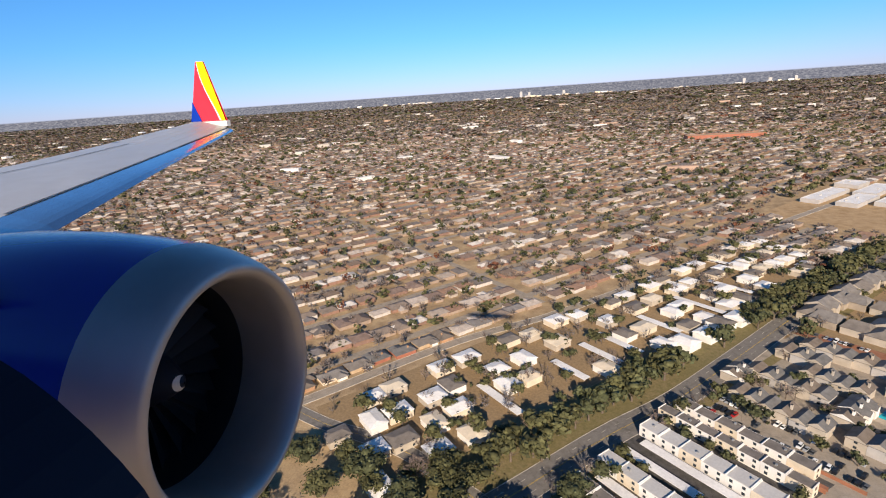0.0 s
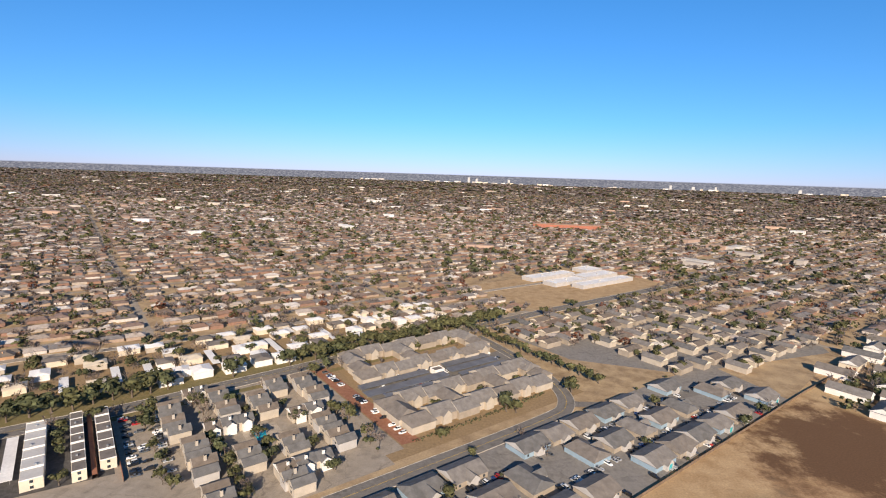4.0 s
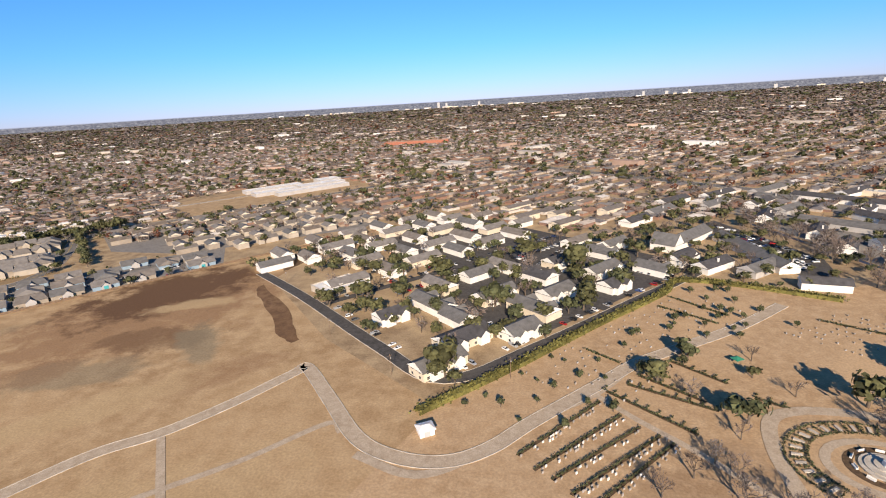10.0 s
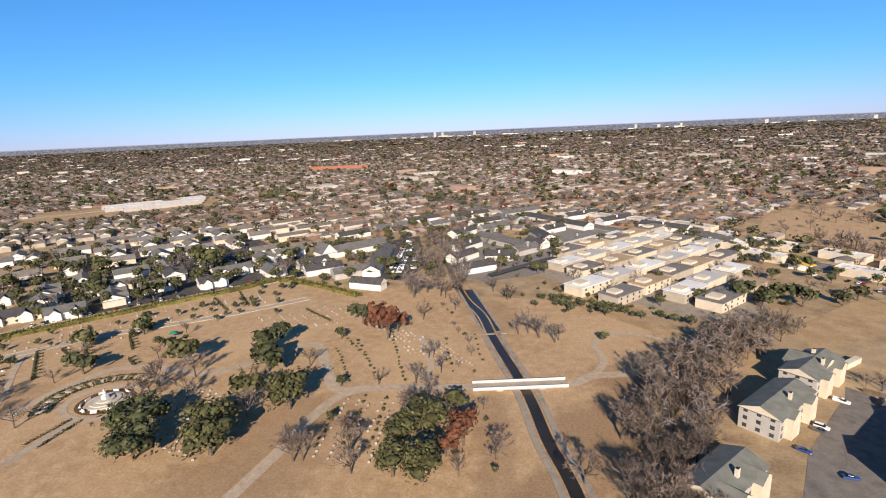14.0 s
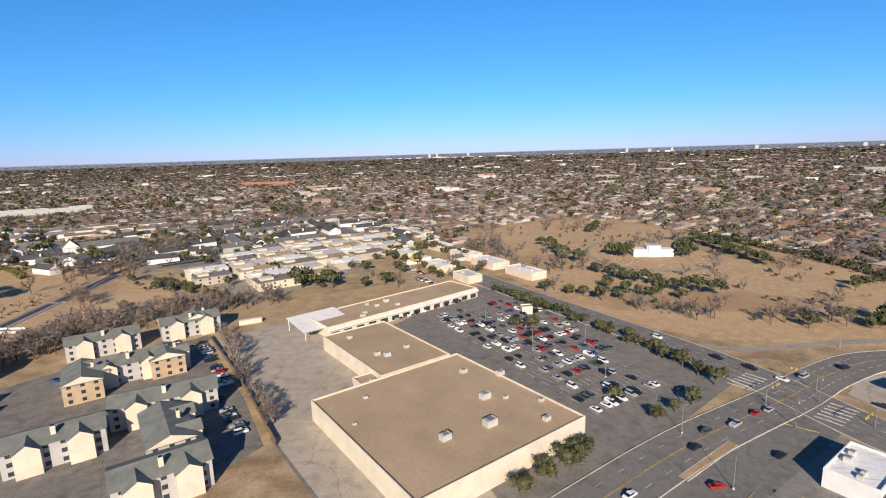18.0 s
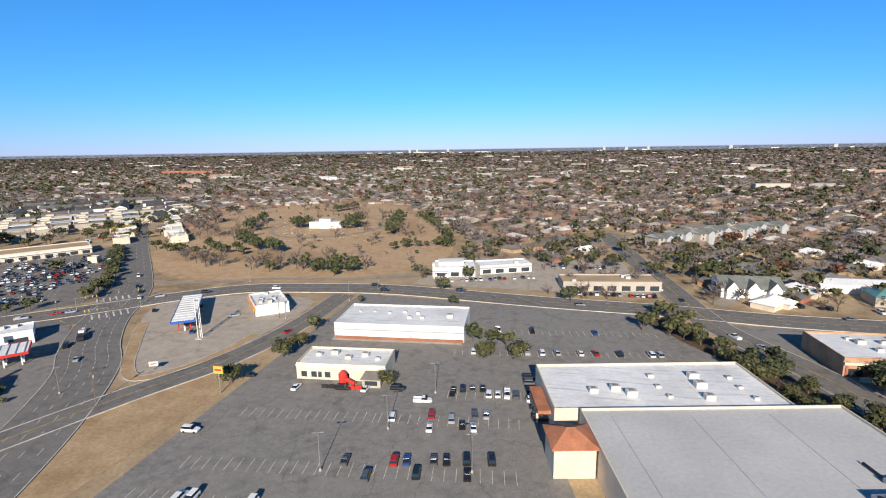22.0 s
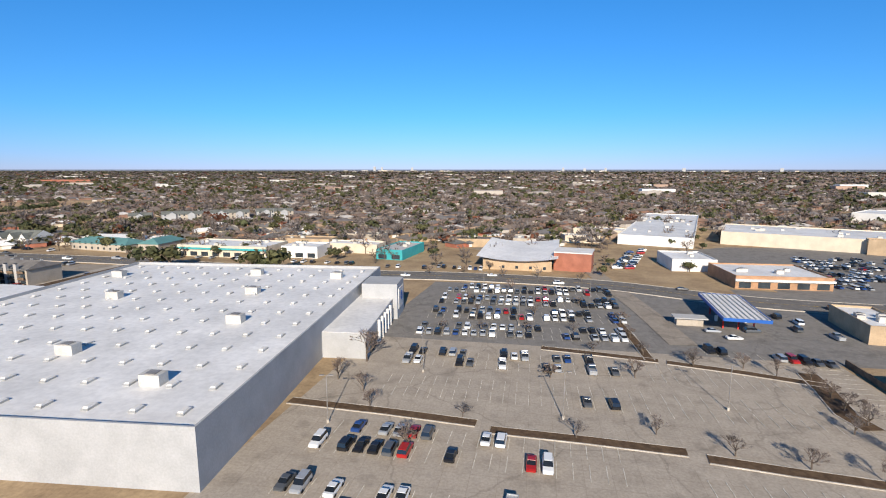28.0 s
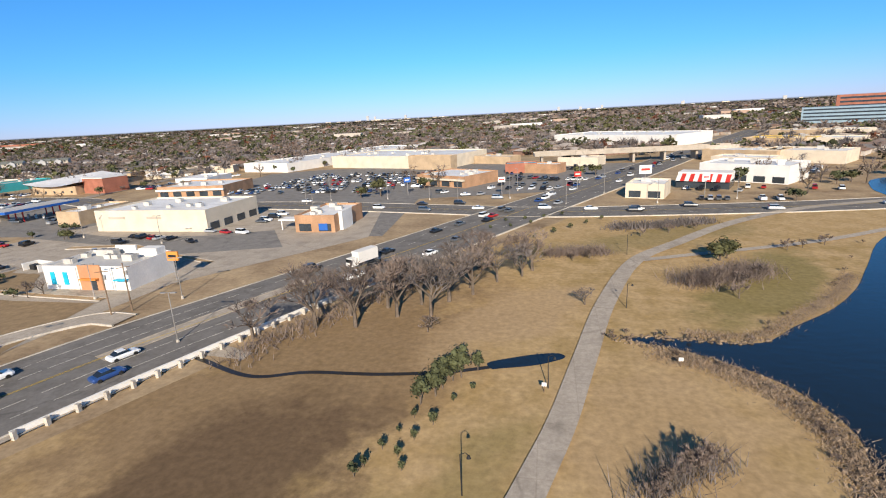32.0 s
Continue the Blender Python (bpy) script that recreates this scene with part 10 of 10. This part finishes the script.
streets = MB()
houses = []
for k in range(-33, 51):
    v = 300 + k * 67
    u0, u1 = -2600, 5200
    run = []
    u = u0
    while u < u1:
        x, y = G(u, v)
        ok = seen(x, y) and free(x, y)
        if ok and y < 1500:
            run.append((x, y))
        else:
            if len(run) > 1:
                ribbon(streets, run, 7.5, 0.05)
            run = []
        if ok:
            for s in (-1, 1):
                uu, vv = u + nrg.uniform(-2, 2), v + s * nrg.uniform(15.5, 18.5)
                hx, hy = G(uu, vv)
                if (u % 260) > 16 and nrg.random() < (0.95 if y < 1700 else 0.55) and free(hx, hy) and not near_road(hx, hy, 12):
                    houses.append((hx, hy, 48 + nrg.choice([0, 0, 90, 180]) + nrg.uniform(-3, 3)))
        u += 17.0
    if len(run) > 1:
        ribbon(streets, run, 7.5, 0.05)
for u in range(-1560, 5200, 260):
    run = []
    for v in range(-1400, 3600, 20):
        x, y = G(u + 8, v)
        if seen(x, y) and y < 1500 and free(x, y):
            run.append((x, y))
        else:
            if len(run) > 1:
                ribbon(streets, run, 7.5, 0.06)
            run = []
struct("road_suburb", streets, "concrete", "pale concrete residential streets", "road", kind="stuff")

# house template: walls and a hip roof as two islands, 1 x 1 x 1
HV = np.array([(-.5, -.5, 0), (.5, -.5, 0), (.5, .5, 0), (-.5, .5, 0), (-.5, -.5, .62), (.5, -.5, .62), (.5, .5, .62), (-.5, .5, .62),
               (-.54, -.56, .6), (.54, -.56, .6), (.54, .56, .6), (-.54, .56, .6), (-.27, 0, 1.0), (.27, 0, 1.0)])
HT = np.array([(0, 1, 5), (0, 5, 4), (1, 2, 6), (1, 6, 5), (2, 3, 7), (2, 7, 6), (3, 0, 4), (3, 4, 7), (8, 9, 13), (8, 13, 12), (10, 11, 12), (10, 12, 13), (9, 10, 13), (11, 8, 12)])
HM = np.array([1] * 8 + [0] * 6)
hs = np.array(houses)
d2 = np.hypot(hs[:, 0] - np.clip(hs[:, 0] * 1.0, 0, 2365), hs[:, 1])
order = np.argsort(hs[:, 1] + np.maximum(0, -hs[:, 0]) * 0.7 + np.maximum(0, hs[:, 0] - 2300))
near, rest = order[:74], order[74:]
hx = hs[rest]
n = len(hx)
scatter("suburb_houses", HT, HM, HV, np.stack([hx[:, 0], hx[:, 1], np.zeros(n)], -1), np.radians(hx[:, 2]),
        np.stack([nrg.uniform(13.5, 18, n), nrg.uniform(9.5, 13, n), nrg.uniform(4.4, 5.8, n)], -1), "roofmix wallmix", "rows of small brick houses with brown shingle roofs", "houses")
w = rest[(nrg.random(n) < 0.6) & (hx[:, 1] < 1500)]
wx = hs[w]
n = len(wx)
a = np.radians(wx[:, 2] + 90)
scatter("suburb_wings", HT, HM, HV, np.stack([wx[:, 0] + 5 * np.cos(a), wx[:, 1] + 5 * np.sin(a), np.zeros(n)], -1), a, np.stack([nrg.uniform(10, 13, n), nrg.uniform(7, 8, n), nrg.uniform(4.0, 4.6, n)], -1), "roofmix wallmix", "wings and garages of the small houses", "houses")

# the nearest houses as things of their own
HP = []
for i, (rm, wm2, words) in enumerate((("roof_brown", "brick", "brown-roofed brick bungalow"), ("roof_tan", "tanwall", "tan-roofed brick bungalow"), ("roof_warm", "cream", "grey-brown-roofed cream bungalow"), ("roof_grey", "redbrick", "grey-roofed red brick bungalow"), ("whiteroof", "cream", "white-roofed cream bungalow"))):
    o = thing("house", words + " on a small lot", "house", "bungalows", 0, -3000)
    sx, sy = 15 + i % 3, 10 + i % 2
    part("wall", MB().box(0, 0, -0.2, sx, sy, 3.1).box(4, -4.5, -0.2, 7, 6, 3.0), wm2, o)
    part("roof", MB().roof(sx, sy, 2.9, 2.2, 0.6, 4.5), rm, o)
    part("wing_roof", MB().roof(7, 7, 2.8, 1.8, 0.5, 2.5), rm, o, at=(4, -4.6, 0.02, 90))
    part("chimney", MB().box(0, 0, 0, 1.0, 0.7, 2.6), "brick", o, at=(-3, 2, 3.0, 0))
    part("garage_door", MB().box(0, 0, 0, 4.6, 0.1, 2.2), "white", o, at=(4, -7.56, 0.1, 0))
    HP.append(o)
for i in near:
    x, y, r = hs[i]
    copy_thing(HP[rng.choice((0, 0, 1, 1, 2, 3, 4))], place(x, y, 0, r))

# trees in three grades of detail


def tree_template(n, seed, size, low=0.25):
    q = np.random.default_rng(seed)
    V, T = [], []
    for i in range(n):
        d = q.normal(size=3)
        d /= np.linalg.norm(d)
        c = np.array([d[0] * 0.42, d[1] * 0.42, 0.62 + d[2] * 0.33]) * (0.75 + 0.35 * q.random())
        c[2] = max(c[2], low)
        a, b = q.normal(size=3), q.normal(size=3)
        a /= np.linalg.norm(a)
        b -= a * (a @ b)
        b /= np.linalg.norm(b)
        k = len(V)
        s = size * q.uniform(0.7, 1.3)
        V += [c + a * s, c + b * s, c - a * s, c - b * s]
        T += [(k, k + 1, k + 2), (k, k + 2, k + 3)]
    k = len(V)
    V += [(-0.03, 0, 0), (0.03, 0, 0), (0, 0, 0.6)]
    T += [(k, k + 1, k + 2)]
    return np.array(V), np.array(T), np.zeros(len(T))


def twig_template(n, seed, width):
    """A leafless crown: thin slivers reaching up and out from the limbs."""
    q = np.random.default_rng(seed)
    V, T = [], []
    for i in range(n):
        d = q.normal(size=3)
        d[2] = abs(d[2]) * 0.9 - 0.15
        d /= np.linalg.norm(d)
        r0, r1 = q.uniform(0.05, 0.55), q.uniform(0.75, 1.1)
        a = np.array([d[0] * 0.46 * r0, d[1] * 0.46 * r0, 0.42 + d[2] * 0.5 * r0])
        b = np.array([d[0] * 0.46 * r1, d[1] * 0.46 * r1, 0.42 + d[2] * 0.56 * r1])
        w = np.cross(d, q.normal(size=3))
        w *= width * q.uniform(0.6, 1.4) / np.linalg.norm(w)
        k = len(V)
        V += [a - w, a + w, b]
        T += [(k, k + 1, k + 2)]
    k = len(V)
    V += [(-0.03, 0, 0), (0.03, 0, 0), (0, 0, 0.6), (0, -0.03, 0), (0, 0.03, 0), (0, 0, 0.6)]
    T += [(k, k + 1, k + 2), (k + 3, k + 4, k + 5)]
    return np.array(V), np.array(T), np.zeros(len(T))


def grow_trees(name, key, label, count, y0, y1, n, size, seed, rmin, rmax, hmin, hmax, west=None):
    q = np.random.default_rng(seed)
    xs, ys = [], []
    y = q.uniform(y0, y1, count * 2)
    x = q.uniform(-300 - 1.5 * y if west is None else west + 0 * y, 2450 + 0.85 * y)
    pts = []
    for a, b in zip(x, y):
        if len(pts) >= count:
            break
        if b < 700 and (not free(a, b) or near_road(a, b, 3)):
            continue
        if b >= 700 and b < 1200 and not free(a, b):
            continue
        pts.append((a, b))
    p = np.array(pts)
    k = len(p)
    V, T, tm = twig_template(n * 2, seed, size * 0.27) if key.startswith("bare") and n > 10 else tree_template(n, seed, size)
    wd = q.uniform(rmin, rmax, k)
    scatter(name, T, tm, V, np.stack([p[:, 0], p[:, 1], np.zeros(k)], -1), q.uniform(0, 6.28, k), np.stack([wd, wd * q.uniform(0.85, 1.15, k), q.uniform(hmin, hmax, k)], -1), key, label, "trees")


for key, nm, label, share, sd in (("bare", "bare_trees", "leafless brown trees over the suburb", 0.38, 1), ("bare2", "grey_trees", "leafless grey trees over the suburb", 0.34, 2), ("leaf", "green_trees", "dark green oaks over the suburb", 0.16, 3), ("leaf2", "evergreen_trees", "evergreens over the suburb", 0.09, 4), ("rust", "rust_trees", "rust-leaved trees over the suburb", 0.03, 5)):
    grow_trees(nm, key, label, int(6400 * share), 180, 800, 25, 0.15, sd, 7, 13, 5.5, 10)
    grow_trees(nm + "_beyond", key, label, int(15500 * share), 780, 2000, 13, 0.23, sd + 10, 9, 18, 6.5, 11)
    grow_trees(nm + "_far", key, label, int(19000 * share), 1950, 4600, 7, 0.32, sd + 20, 16, 30, 7, 12)
    grow_trees(nm + "_horizon", key, label, int(17000 * share), 4500, 9400, 4, 0.45, sd + 30, 34, 64, 8, 15)

for key, nm, label, n, sd in (("bare", "bare_woods", "leafless brown woods beyond the shops", 900, 61), ("bare2", "grey_woods", "leafless grey woods beyond the shops", 900, 62)):
    grow_trees(nm, key, label, n, 330, 1500, 18, 0.2, sd, 11, 19, 8, 13, 1500)
    grow_trees(nm + "_far", key, label, n, 1500, 4600, 7, 0.32, sd + 5, 18, 32, 8, 13, 1500)

# pale roofs of far shops, schools and works
n = 650
y = nrg.uniform(900, 9000, n)
x = nrg.uniform(-300 - 1.5 * y, 2450 + 0.85 * y)
scatter("far_buildings", HT[:8].tolist() + [(4, 5, 6), (4, 6, 7)] and np.array(HT[:8].tolist() + [(4, 5, 6), (4, 6, 7)]), np.zeros(10), HV[:8] * np.array((1, 1, 1.6)), np.stack([x, y, np.zeros(n)], -1), nrg.choice([0.84, 2.41, 0.1], n),
        np.stack([nrg.uniform(20, 60, n) * (1 + y / 9000), nrg.uniform(14, 26, n), nrg.uniform(6, 12, n)], -1), "farmix", "pale flat roofs of far shops and schools", "buildings")

# the skyline: low pale blocks and a few slim towers
sq = random.Random(12)
sky_rows = [(-1068, 104, 46), (-922, 88, 40), (-314, 84, 44), (2547, 82, 40), (2928, 66, 52), (3299, 74, 40), (4638, 70, 56), (6174, 66, 60)]
for k in range(50):
    c = sq.choice((-5000, -4300, -3400, -2600, -1700, -900, -200, 500, 1600, 2700, 3300, 4700, 6000))
    sky_rows.append((c + sq.gauss(0, 260), sq.uniform(10, 32), sq.uniform(40, 150)))
for k, (x, z, w) in enumerate(sky_rows):
    tall = k < 8
    o = thing("tower_block", "grey high-rise far off on the skyline" if tall else "long pale building far off on the skyline", "high-rise" if tall else "building", "skyline", x, 9540 + (k % 7) * 16)
    part("wall", MB().box(0, 0, 0, w, 14, z), "greywall" if tall else ("palegrey", "whiteroof", "cream")[k % 3], o)
    if tall:
        part("penthouse", MB().box(w * 0.1, 0, z, w * 0.3, 8, 4), "greywall", o)

# the patterns for the copies are not part of the place
for p in list(PROTO.values()) + [c for c, _ in CARP] + HP:
    for o in [*p.children_recursive, p]:
        bpy.data.objects.remove(o)
